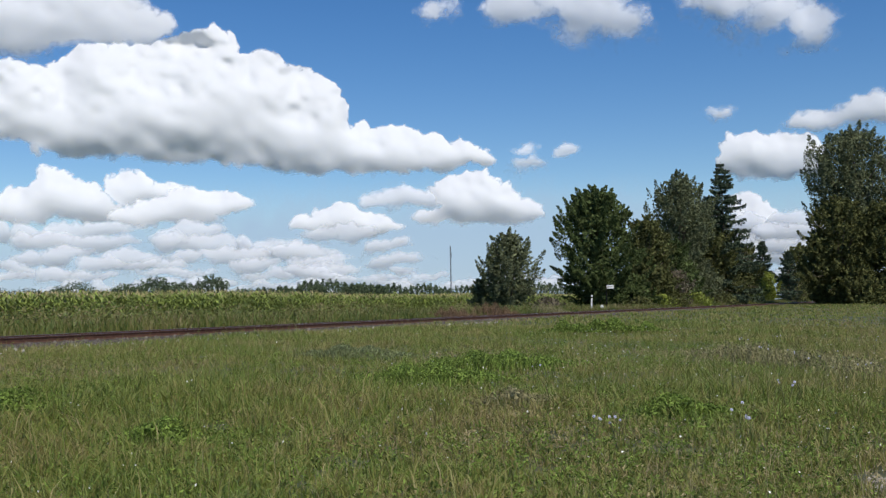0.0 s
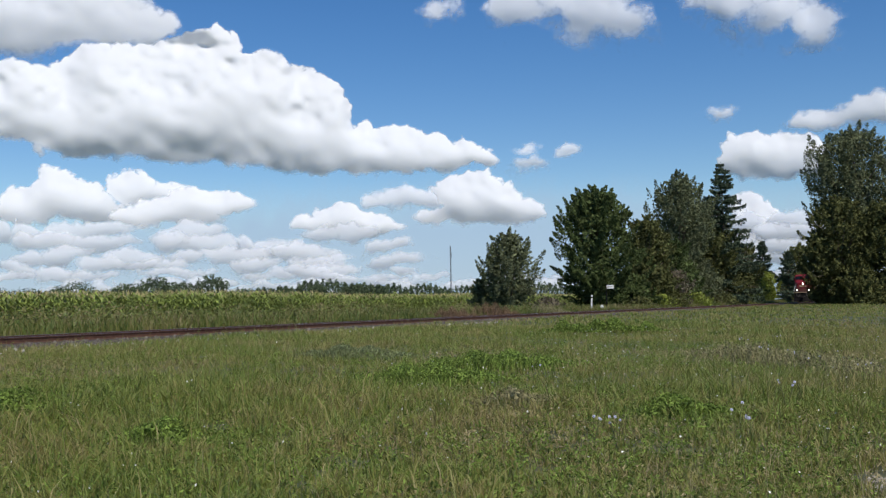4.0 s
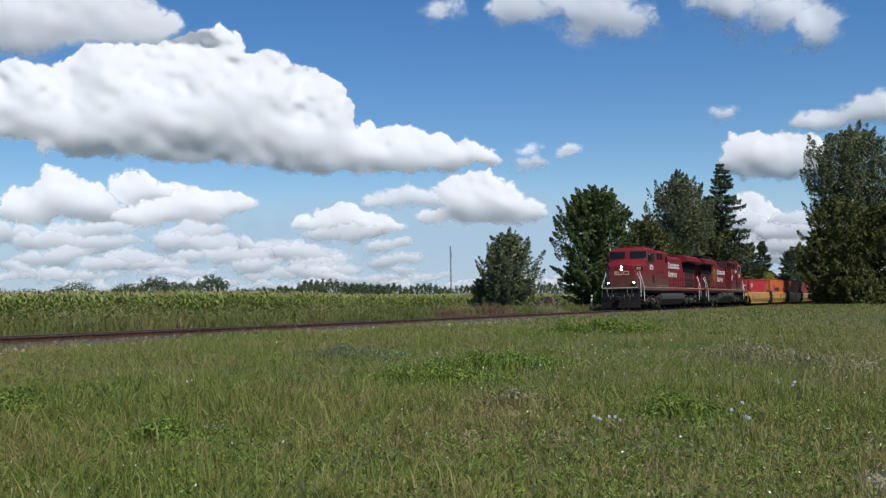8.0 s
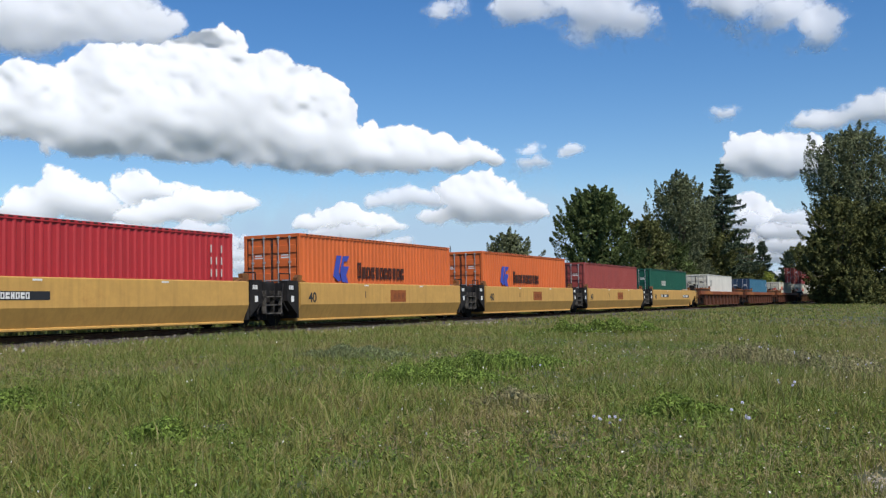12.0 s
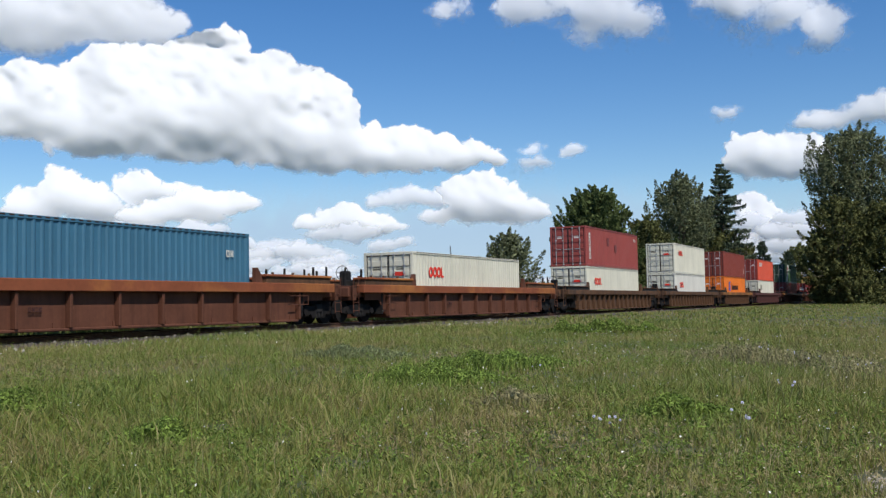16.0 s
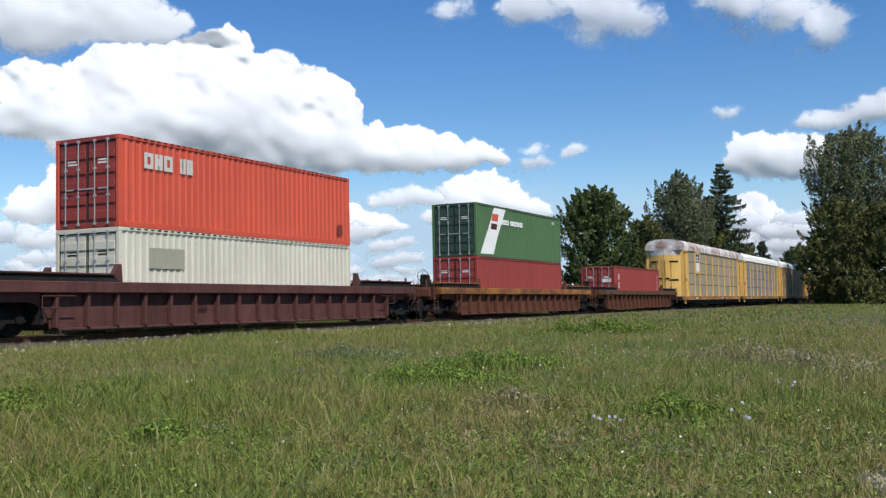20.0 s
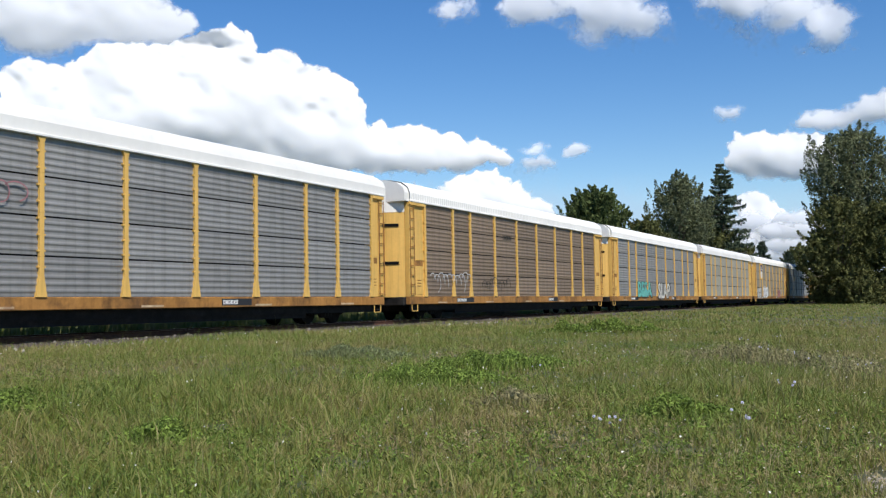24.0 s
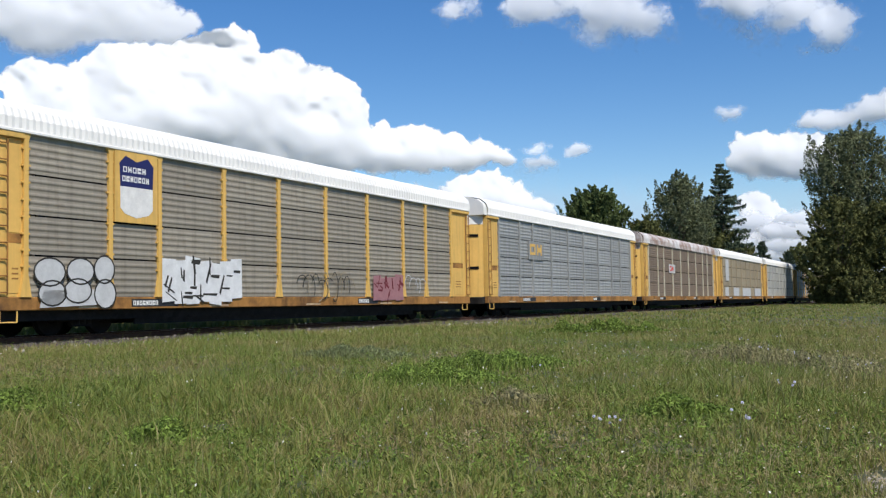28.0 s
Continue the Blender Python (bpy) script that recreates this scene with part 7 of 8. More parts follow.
    for e in (-1, 1):
        # yellow end bay with ladder
        inner = xs[0] if e > 0 else xs[-1]
        for s in (-1, 1):
            bm = bmesh.new()
            lo, hi = sorted((inner, e * 12.95))
            cbox(bm, lo, hi, min(s * 1.54, s * 1.60), max(s * 1.54, s * 1.60), .99, 5.02, .01)
            bay = part("end_bay_panel", bm, end, car)
            bm = bmesh.new()
            lo, hi = sorted((e * 12.95, e * 13.3))
            cbox(bm, lo, hi, min(s * 1.40, s * 1.63), max(s * 1.40, s * 1.63), .99, 4.98, .02)
            part("corner_post", bm, end, car)
            bm = bmesh.new()
            lo, hi = sorted((inner + e * .05, e * 13.32))
            cbox(bm, lo, hi, min(s * 1.60, s * 1.70), max(s * 1.60, s * 1.70), 4.86, 5.0, .015)
            part("end_bay_header", bm, end, bay)
            ladder(car, M_RACKSILL, e * 13.12, s * 1.68, 1.1, 4.8, .17, .40, "x", .02)
            if s > 0:
                mid = (inner + e * 12.95) / 2
                wide = abs(inner - e * 12.95) * .34
                bm = bmesh.new()
                cbox(bm, mid - wide, mid + wide, 1.60, 1.612, 2.55, 4.72, .004)
                part("upper_hatch", bm, end, bay)
                bm = bmesh.new()
                cbox(bm, mid - wide, mid + wide, 1.60, 1.612, 1.08, 2.28, .004)
                part("lower_hatch", bm, end, bay)
                bm = bmesh.new()
                box(bm, mid - wide, mid + wide, 1.60, 1.606, 2.30, 2.53)
                part("hatch_recess", bm, M_RACKSILL, bay, "grimy gap between the hatches")
                bm = bmesh.new()
                for q in range(3):
                    box(bm, mid - wide * .5, mid + wide * .5, 1.612, 1.616, 1.42 + q * .12, 1.46 + q * .12)
                part("marking", bm, M_RACKSILL, bay)
        # bowed end doors, pale above
        for s in (-1, 1):
            for nm, z0, z1, m in (("end_door", .98, 4.56, end), ("end_door_top", 4.57, 5.40, roof)):
                bm = bmesh.new()
                pts = []
                for q in range(7):
                    a = q / 6
                    pts.append((e * (13.3 + .45 * math.sin(a * math.pi / 2)), s * (1.40 * (1 - a) + .02 * a)))
                pts += [(e * 13.28, s * .02), (e * 13.28, s * 1.40)]
                prism(bm, pts, z0, z1, "z")
                d = part(nm, bm, m, car)
                if nm == "end_door":
                    for y in (.12, .62):
                        bm = bmesh.new()
                        xx = e * (13.32 + .45 * math.sin((1.40 - y) / 1.38 * math.pi / 2))
                        rod(bm, (xx, s * y, 1.05), (xx, s * y, 4.15), .022, 6)
                        part("lock_rod", bm, M_RACKSILL, d)
                    bm = bmesh.new()
                    for z in (2.35, 3.95):
                        prism(bm, [(e * (13.33 + .45 * math.sin(q / 6 * math.pi / 2)), s * (1.40 * (1 - q / 6) + .02)) for q in range(1, 5)] + [(e * (13.29 + .45 * math.sin(q / 6 * math.pi / 2)), s * (1.40 * (1 - q / 6) + .02)) for q in range(4, 0, -1)], z, z + .13, "z")
                    part("door_slot", bm, M_GRILLE, d, "dark slot in the end door")
                    bm = bmesh.new()
                    xx = e * 13.72
                    box(bm, min(xx, xx + e * .06), max(xx, xx + e * .06), min(s * .2, s * .5), max(s * .2, s * .5), 2.5, 2.62)
                    part("latch", bm, M_GRIME, d)
        bm = bmesh.new()
        prism(bm, [(y, z) for y, z in ((-1.6, 5.02), (-1.6, 5.37), (-1.52, 5.60), (-1.22, 5.82), (-.7, 5.94), (0, 5.99), (.7, 5.94), (1.22, 5.82), (1.52, 5.60), (1.6, 5.37), (1.6, 5.02))], min(e * 13.2, e * 13.62), max(e * 13.2, e * 13.62), "x")
        part("roof_end_cap", bm, roof, car)
        bm = bmesh.new()
        cbox(bm, min(e * 13.2, e * 13.55), max(e * 13.2, e * 13.55), -1.45, 1.45, .62, .96, .03)
        part("end_sill", bm, M_GRIME, car)
        car_truck(car, e * 10.0)
        coupler(car, e * 13.95, e)
        bm = bmesh.new()
        pipe(bm, [(e * 12.6, 1.6, .66), (e * 12.6, 1.6, .38), (e * 13.1, 1.6, .38), (e * 13.1, 1.6, .66)], .02)
        part("sill_step", bm, end, car)
    if extras:
        extras(car, xs)
    TRAIN.append((car, 262.85 + 28.85 * index, 0, 0))


def shield(car, x, z, w, h, y=1.70):
    bm = bmesh.new()
    box(bm, x - w, x, 1.61, y, z, z + h)
    p = part("emblem_panel", bm, M_RACKY, car, "yellow emblem panel")
    a, b = x - w * .12, x - w * .88
    m = (a + b) / 2
    bm = bmesh.new()
    prism(bm, [(a, z + h * .5), (b, z + h * .5), (b, z + h * .2), (b + w * .1, z + h * .12), (m, z + h * .07), (a - w * .1, z + h * .12), (a, z + h * .2)], y, y + .006)
    part("emblem_field", bm, M_WHITE, p)
    bm = bmesh.new()
    prism(bm, [(a, z + h * .5), (b, z + h * .5), (b - w * .02, z + h * .82), (b + w * .12, z + h * .93), (m, z + h * .86), (a - w * .12, z + h * .93), (a + w * .02, z + h * .82)], y, y + .006)
    top = part("emblem_top", bm, M_NAVY, p)
    block_words(top, M_WHITE, 5, a - w * .06, z + h * .70, h * .08, y + .007, aspect=.9)
    block_words(top, M_WHITE, 7, a - w * .04, z + h * .57, h * .08, y + .007, start=2, aspect=.75)


def words(car, mat, body, x, z, h, y=1.70, wide=.95):
    ob = digits(car, mat, body, x, z, h, y, 1, "graffiti_word")
    ob.scale = (wide, 1, 1)


def on_first(car, xs):
    shield(car, xs[1] - .12, 3.05, 1.65, 1.95)


def on_second(car, xs):
    graffiti(car, M_SPRAYP, xs[2] - .1, 3.2, 2.4, .8, 5, None, 'loop')


def on_third(car, xs):
    graffiti(car, M_SPRAY, 11.6, 1.0, 4.6, 1.15, 6, None, 'loop')
    graffiti(car, M_SPRAYD, 6.0, 1.0, 3.6, 1.05, 7, None, 'loop')
    block_words(car, M_SPRAYD, 6, 3.2, 3.9, .2, 1.645)


def on_fourth(car, xs):
    words(car, M_SPRAYD, "BESA", 5.22, .92, 1.20, 1.690, 1.16)
    words(car, M_TEAL, "BESA", 5.26, .98, 1.12, 1.696, 1.16)
    graffiti(car, M_TEAL, 6.7, 1.06, 3.1, .42, 8)
    words(car, M_SPRAYD, "SLAP", -.60, .80, 1.30, 1.690, 1.08)
    words(car, M_C_WHITE, "SLAP", -.56, .86, 1.18, 1.696, 1.08)


def on_sixth(car, xs):
    shield(car, xs[1] - .12, 3.03, 1.65, 1.98)
    graffiti(car, M_SPRAY, 12.0, .72, 2.6, 1.35, 10, M_SPRAYD, 'oval')
    graffiti(car, M_SPRAYW, 7.6, .75, 3.6, 1.45, 11, M_SPRAYD)
    graffiti(car, M_SPRAYD, .9, .74, 3.6, 1.2, 12, None, "loop")
    graffiti(car, M_SCREEN_TAN, .7, .80, 3.4, 1.1, 22, None, "loop")
    graffiti(car, M_SPRAYP, -4.3, .8, 2.4, 1.1, 13, M_MAROON)
    graffiti(car, M_SPRAY, -6.9, .9, 2.0, 1.0, 14, None, "loop")


def on_seventh(car, xs):
    bm = bmesh.new()
    box(bm, 5.6, 7.9, 1.645, 1.68, 3.0, 4.0)
    p = part("emblem_panel", bm, M_SCREEN_SLATE, car)
    block_words(p, M_RACKY, 2, 7.7, 3.25, .6, 1.685, aspect=1.3, weight=.24)


def on_eighth(car, xs):
    bm = bmesh.new()
    box(bm, 3.6, 5.6, 1.645, 1.68, 2.9, 3.6)
    p = part("emblem_panel", bm, M_SPRAY, car)
    block_words(p, M_MK_RED, 2, 5.4, 3.05, .4, 1.685, aspect=1.3, weight=.24)


def on_ninth(car, xs):
    bm = bmesh.new()
    for x, w in ((11.0, 1.7), (6.4, 3.0), (1.0, 5.0), (-7.0, 4.0)):
        box(bm, x - w, x, 1.64, 1.69, 1.0, 1.9)
    part("pale_patch", bm, M_SPRAY, car)
    bm = bmesh.new()
    box(bm, 9.0, 10.5, 1.64, 1.70, 2.6, 4.8)
    part("emblem_panel", bm, M_SPRAY, car)


autorack(0, "yellow-ended car carrier with weathered tan screens, rusty roof", M_SCREEN_TAN, M_ROOF_OLD, .2, None, on_first)
autorack(1, "yellow car carrier with blue-grey ridged screens", M_SCREEN_GREY, M_ROOF, .5, None, on_second)
autorack(2, "car carrier with rusted brown ridged screens", M_SCREEN_BROWN, M_ROOF, .0, None, on_third)
autorack(3, "yellow car carrier with blue-grey screens and teal graffiti", M_SCREEN_GREY, M_ROOF, .0, None, on_fourth)
autorack(4, "car carrier with grey screens and yellow posts", M_SCREEN_MID, M_ROOF, -.35)
autorack(5, "car carrier with shield emblem and white graffiti", M_SCREEN_DIRTY, M_ROOF, -.5, None, on_sixth)
autorack(6, "car carrier with slate blue screens", M_SCREEN_SLATE, M_ROOF, .0, M_SCREEN_SLATE, on_seventh)
autorack(7, "car carrier with brown screens and pale posts", M_SCREEN_BROWN, M_ROOF_OLD, .0, M_POST_PALE, on_eighth)
autorack(8, "car carrier with tan screens and pale lower patches", M_SCREEN_TAN, M_ROOF, .0, M_SCREEN_TAN, on_ninth)
autorack(9, "car carrier with pale grey screens", M_SCREEN_LIGHT, M_ROOF, .0, M_SCREEN_LIGHT)
autorack(10, "car carrier with blue-grey screens", M_SCREEN_GREY, M_ROOF, .0)


# ---- small things by the track and in the field ----
M_STEM = material("dry_stem", (.16, .17, .06), .8, vary=.2, scale=8)
M_CHICORY = material("chicory_petals", tone(176, 176, 198), .7, vary=.12, scale=30)
M_PETAL = material("white_petals", (.78, .78, .74), .7, vary=.08, scale=30)
M_TUFT = material("bluish_weed_leaf", (.20, .225, .10), .7, vary=.2, scale=1.5, island=.35, translucent=.3)
M_STALKS = material("brownish_weed_leaf", (.27, .24, .12), .8, vary=.25, scale=1.5, island=.4, translucent=.25)
M_REDWEED = material("reddish_brown_weed", (.20, .13, .075), .8, vary=.25, scale=1.5, island=.4, translucent=.2)
M_SIGN = material("white_sign_paint", (.72, .72, .70), .6, vary=.08, scale=3, stain=(.45, .40, .36), stain_scale=4)
M_STEEL = material("galvanised_mast", (.13, .135, .15), .7, .2, vary=.1, scale=2)
M_GRAVEL = material("sandy_gravel", (.40, .35, .28), .9, vary=.2, scale=9, island=.3)
M_PALESTONE = material("pale_stone", (.46, .43, .39), .9, vary=.15, scale=9, island=.25, bump=.3)


def flower_plant(x, y, height, mat, label, seed, heads=3):
    rng = random.Random(seed)
    p = thing("wildflower", label, "flower", "wildflowers in the meadow", at=Matrix.Translation((x, y, gz(x, y))))
    bm = bmesh.new()
    tips = []
    for k in range(heads):
        a = rng.uniform(0, math.tau)
        tip = Vector((math.cos(a) * height * .22, math.sin(a) * height * .22, height * rng.uniform(.8, 1.05)))
        pipe(bm, [(0, 0, 0), tip * .5 + Vector((0, 0, height * .1)), tip], .004, 4)
        tips.append(tip)
    part("stem", bm, M_STEM, p)["kind"] = "stuff"
    for tip in tips:
        bm = bmesh.new()
        n = 10
        r = rng.uniform(.012, .018) * (.5 if mat is M_PETAL else 1)
        c = bm.verts.new(tip + Vector((0, 0, .004)))
        tilt = Vector((rng.uniform(-.4, .4), -.8, .5)).normalized()
        sx = tilt.orthogonal().normalized()
        sy = tilt.cross(sx)
        ring = [bm.verts.new(tip + (sx * math.cos(q * math.tau / n) + sy * math.sin(q * math.tau / n)) * r * (1 if q % 2 else .7) - tilt * .004) for q in range(n)]
        for q in range(n):
            bm.faces.new((c, ring[q], ring[(q + 1) % n]))
        part("flower_head", bm, mat, p)
    return p


for i, (az, r, h, m) in enumerate(((5.0, 13.6, .42, 0), (8.2, 8.1, .30, 0), (9.6, 7.9, .30, 0), (16.0, 8.6, .32, 0), (16.9, 8.3, .30, 0),
                                   (18.6, 10.3, .36, 0), (-20.2, 9.8, .24, 1), (10.6, 15.6, .32, 1), (16.1, 11.8, .30, 1), (20.0, 15.0, .4, 0), (19.0, 17.0, .42, 0), (17.5, 18.0, .42, 0),
                                   (21.5, 16.0, .4, 0), (22.5, 13.5, .4, 0), (16.5, 20.5, .4, 0), (23.0, 19.0, .42, 0), (18.2, 21.5, .4, 0), (-1.5, 24.0, .3, 1), (-.6, 24.5, .3, 1), (3.4, 25.0, .3, 1), (20.5, 8.2, .22, 1), (22.0, 8.0, .22, 1), (19.3, 7.4, .2, 1))):
    x, y = toward(az, r)
    flower_plant(x, y, h, M_PETAL if m else M_CHICORY, "small white wildflower in the grass" if m else "blue-violet chicory flowers on wiry stems", 200 + i, 2 + i % 3)


def weed_clump(az, depth, wide, deep, height, label, seed, n=3000, mat=None):
    rng = np.random.default_rng(seed)
    x, y = toward(az, depth)
    ob = thing("weed_clump", label, "weeds", at=Matrix.Translation((x, y, gz(x, y))))
    u = rng.normal(size=(n, 2)) * (wide / 4, deep / 4)
    top = height * np.exp(-(u[:, 0] / (wide / 2.6)) ** 2) * (.6 + .4 * np.sin(u[:, 0] * 5 + seed) ** 2)
    c = np.stack((u[:, 0], u[:, 1], rng.uniform(.1, 1, n) * top + .02), 1)
    if mat is not None:
        v, t = blades(u[:, 0] + x, u[:, 1] + y, rng.uniform(.5, 1.1, n) * (top + .08), rng.uniform(.010, .022, n), rng, .6)
        v = v - (x, y, gz(x, y))
        c = np.stack((u[:, 0], u[:, 1], rng.uniform(.6, 1.1, n) * top + .04), 1)
        v2, t2 = leaf_quads(c, rng, .022, .9)
        t = np.concatenate((t, t2 + len(v)))
        v = np.concatenate((v, v2))
    else:
        v, t = leaf_quads(c, rng, .036, .7)
    part("leaves", np_mesh("leaves", v, t, mat or M_BUSHY), None, ob)
    bm = bmesh.new()
    for k in range(24):
        a, b = rng.normal() * wide / 5, rng.normal() * deep / 5
        rod(bm, (a, b, 0), (a * 1.05, b * 1.05, height * .6), .006, 4, .003, False)
    part("stems", bm, M_STEM, ob)["kind"] = "stuff"


weed_clump(7.0, 31, 1.7, 1.2, .42, "lush green weeds growing in a low clump", 301)
weed_clump(9.2, 32, 2.2, 1.4, .48, "lush green weeds growing in a broad clump", 302, 4000)
weed_clump(11.3, 32.5, 1.3, 1.0, .36, "lush green weeds growing in a low clump", 303, 2000)
weed_clump(-5.5, 20, 2.4, 1.6, .24, "bluish green tuft of taller weeds", 304, 3500, M_TUFT)
weed_clump(-1.2, 15, 2.6, 1.6, .22, "dark green tuft of taller grass", 305, 3500, M_BUSHY)
weed_clump(2.8, 17, 3.0, 2.0, .24, "fresh green tuft of taller grass", 311, 4000, M_BUSHY)
weed_clump(-16.0, 9.0, 1.2, .9, .16, "fresh green tuft of taller grass", 306, 2500, M_BUSHY)
weed_clump(-24.0, 10.5, 1.6, 1.2, .2, "fresh green tuft of taller grass", 312, 2500, M_BUSHY)
weed_clump(13.0, 10.0, 1.0, .7, .16, "fresh green tuft of low weeds", 313, 2000, M_BUSHY)
weed_clump(19.5, 18, 3.0, 3.0, .30, "brownish flowering weeds in a loose stand", 307, 700, M_STALKS)
weed_clump(16.5, 20, 2.6, 3.0, .30, "brownish flowering weeds in a loose stand", 308, 600, M_STALKS)
weed_clump(22.5, 15, 2.2, 2.5, .28, "brownish flowering weeds in a loose stand", 309, 600, M_STALKS)
weed_clump(2.6, 61.5, 4.4, 2.4, .9, "reddish-brown dry weeds beside the track", 314, 4500, M_REDWEED)
weed_clump(.3, 56, 4.2, 2.2, .7, "low reddish-brown dry weeds beside the track", 315, 4000, M_REDWEED)
weed_clump(5.6, 71, 4.4, 2.2, .8, "tan and brown dry weeds beside the track", 316, 3500, M_STALKS)
weed_clump(4.0, 11.2, 1.3, .8, .16, "patch of brown dying weeds", 310, 900, M_STALKS)


def stones(name, label, xs, ys, sizes, seed, lift=0.0, mat=None):
    rng = np.random.default_rng(seed)
    n = len(xs)
    oct_ = np.array([(1, 0, 0), (-1, 0, 0), (0, 1, 0), (0, -1, 0), (0, 0, 1), (0, 0, -1)], float)
    f = np.array([(0, 2, 4), (2, 1, 4), (1, 3, 4), (3, 0, 4), (2, 0, 5), (1, 2, 5), (3, 1, 5), (0, 3, 5)])
    c = np.stack((xs, ys, ground_z(xs, ys) + lift), -1)
    v = oct_[None] * rng.uniform(.55, 1.2, (n, 6, 1)) * np.asarray(sizes)[:, None, None] + c[:, None]
    t = f[None] + (np.arange(n) * 6)[:, None, None]
    ob = new(name, np_mesh(name, v.reshape(-1, 3), t.reshape(-1, 3), mat or M_PALESTONE))
    tagged(ob, label, "stones", kind="stuff")


def build_stones():
    rng = np.random.default_rng(80)
    u, w = rng.uniform(14, 42, 160), rng.normal(3.7, .3, 160)
    stones("white_stones", "large pale stones along the ballast's foot", ALONG.x * u + NEAR.x * (w - TRACK_OFF), ALONG.y * u + NEAR.y * (w - TRACK_OFF), rng.uniform(.02, .065, 160), 81, .05)
    a, r = np.radians(rng.normal(24.9, 1.0, 1500)), rng.normal(7.1, .32, 1500)
    stones("gravel_patch", "pale gravel at the edge of the meadow", r * np.sin(a), r * np.cos(a), rng.uniform(.008, .022, 1500), 82, .02, M_GRAVEL)


build_stones()


def wayside_sign():
    p = tr(84.3, -4.4)
    lift = .6 - gz(p.x, p.y)
    s = thing("wayside_sign", "small white sign board on a thin post behind the track", "sign", at=Matrix.Translation((p.x, p.y, gz(p.x, p.y))) @ Matrix.Rotation(radians(-10), 4, "Z"))
    bm = bmesh.new()
    rod(bm, (0, 0, -.1), (0, 0, lift + 2.10), .035, 8)
    part("post", bm, M_GRIME, s)
    bm = bmesh.new()
    cbox(bm, .02, .64, -.06, -.04, lift + 1.76, lift + 2.08, .008)
    b = part("board", bm, M_SIGN, s)
    bm = bmesh.new()
    box(bm, .14, .50, -.064, -.06, lift + 1.90, lift + 1.94)
    part("marking", bm, M_GREYDOOR, b)


wayside_sign()


def marker_post():
    p = tr(76.6, -3.3)
    m = thing("marker_post", "leaning white marker post beside the track", "post", at=Matrix.Translation((p.x, p.y, gz(p.x, p.y))) @ Matrix.Rotation(radians(3), 4, "Y"))
    bm = bmesh.new()
    cbox(bm, -.06, .06, -.04, .04, -.1, 1.42, .012)
    part("stake", bm, M_SIGN, m)
    bm = bmesh.new()
    cbox(bm, -.065, .065, -.045, .045, 1.20, 1.3, .005)
    part("band", bm, M_GRIME, m)
    p = tr(79.4, -3.3)
    d = thing("switch_target", "low white round marker beside the rail", "marker", at=Matrix.Translation((p.x, p.y, gz(p.x, p.y))))
    bm = bmesh.new()
    rod(bm, (0, 0, -.1), (0, 0, .48), .03, 6)
    part("stake", bm, M_GRIME, d)
    bm = bmesh.new()
    rod(bm, (0, -.03, .52), (0, .03, .52), .13, 16)
    part("disc", bm, M_SIGN, d)


marker_post()


def mast():
    x, y = toward(.42, 600)
    m = thing("radio_mast", "slim dark grey lattice radio mast on the horizon", "mast", at=Matrix.Translation((x, y, 0)))
    top, half = 36.5, .32
    corners = [(half * math.cos(a), half * math.sin(a)) for a in (.5, 2.6, 4.7)]
    for cx, cy in corners:
        bm = bmesh.new()
        rod(bm, (cx, cy, -.5), (cx, cy, top), .10, 6)
        part("leg", bm, M_STEEL, m)
    bm = bmesh.new()
    for k in range(36):
        for (ax, ay), (bx, by) in zip(corners, corners[1:] + corners[:1]):
            rod(bm, (ax, ay, k), (bx, by, k + 1), .03, 4)
    part("bracing", bm, M_STEEL, m)
    bm = bmesh.new()
    for z in (31, 29.5):
        rod(bm, (.6, 0, z), (.6, 0, z + 1.6), .12, 6)
        rod(bm, (0, 0, z + .5), (.6, 0, z + .5), .04, 4)
    part("antenna", bm, M_STEEL, m)


mast()
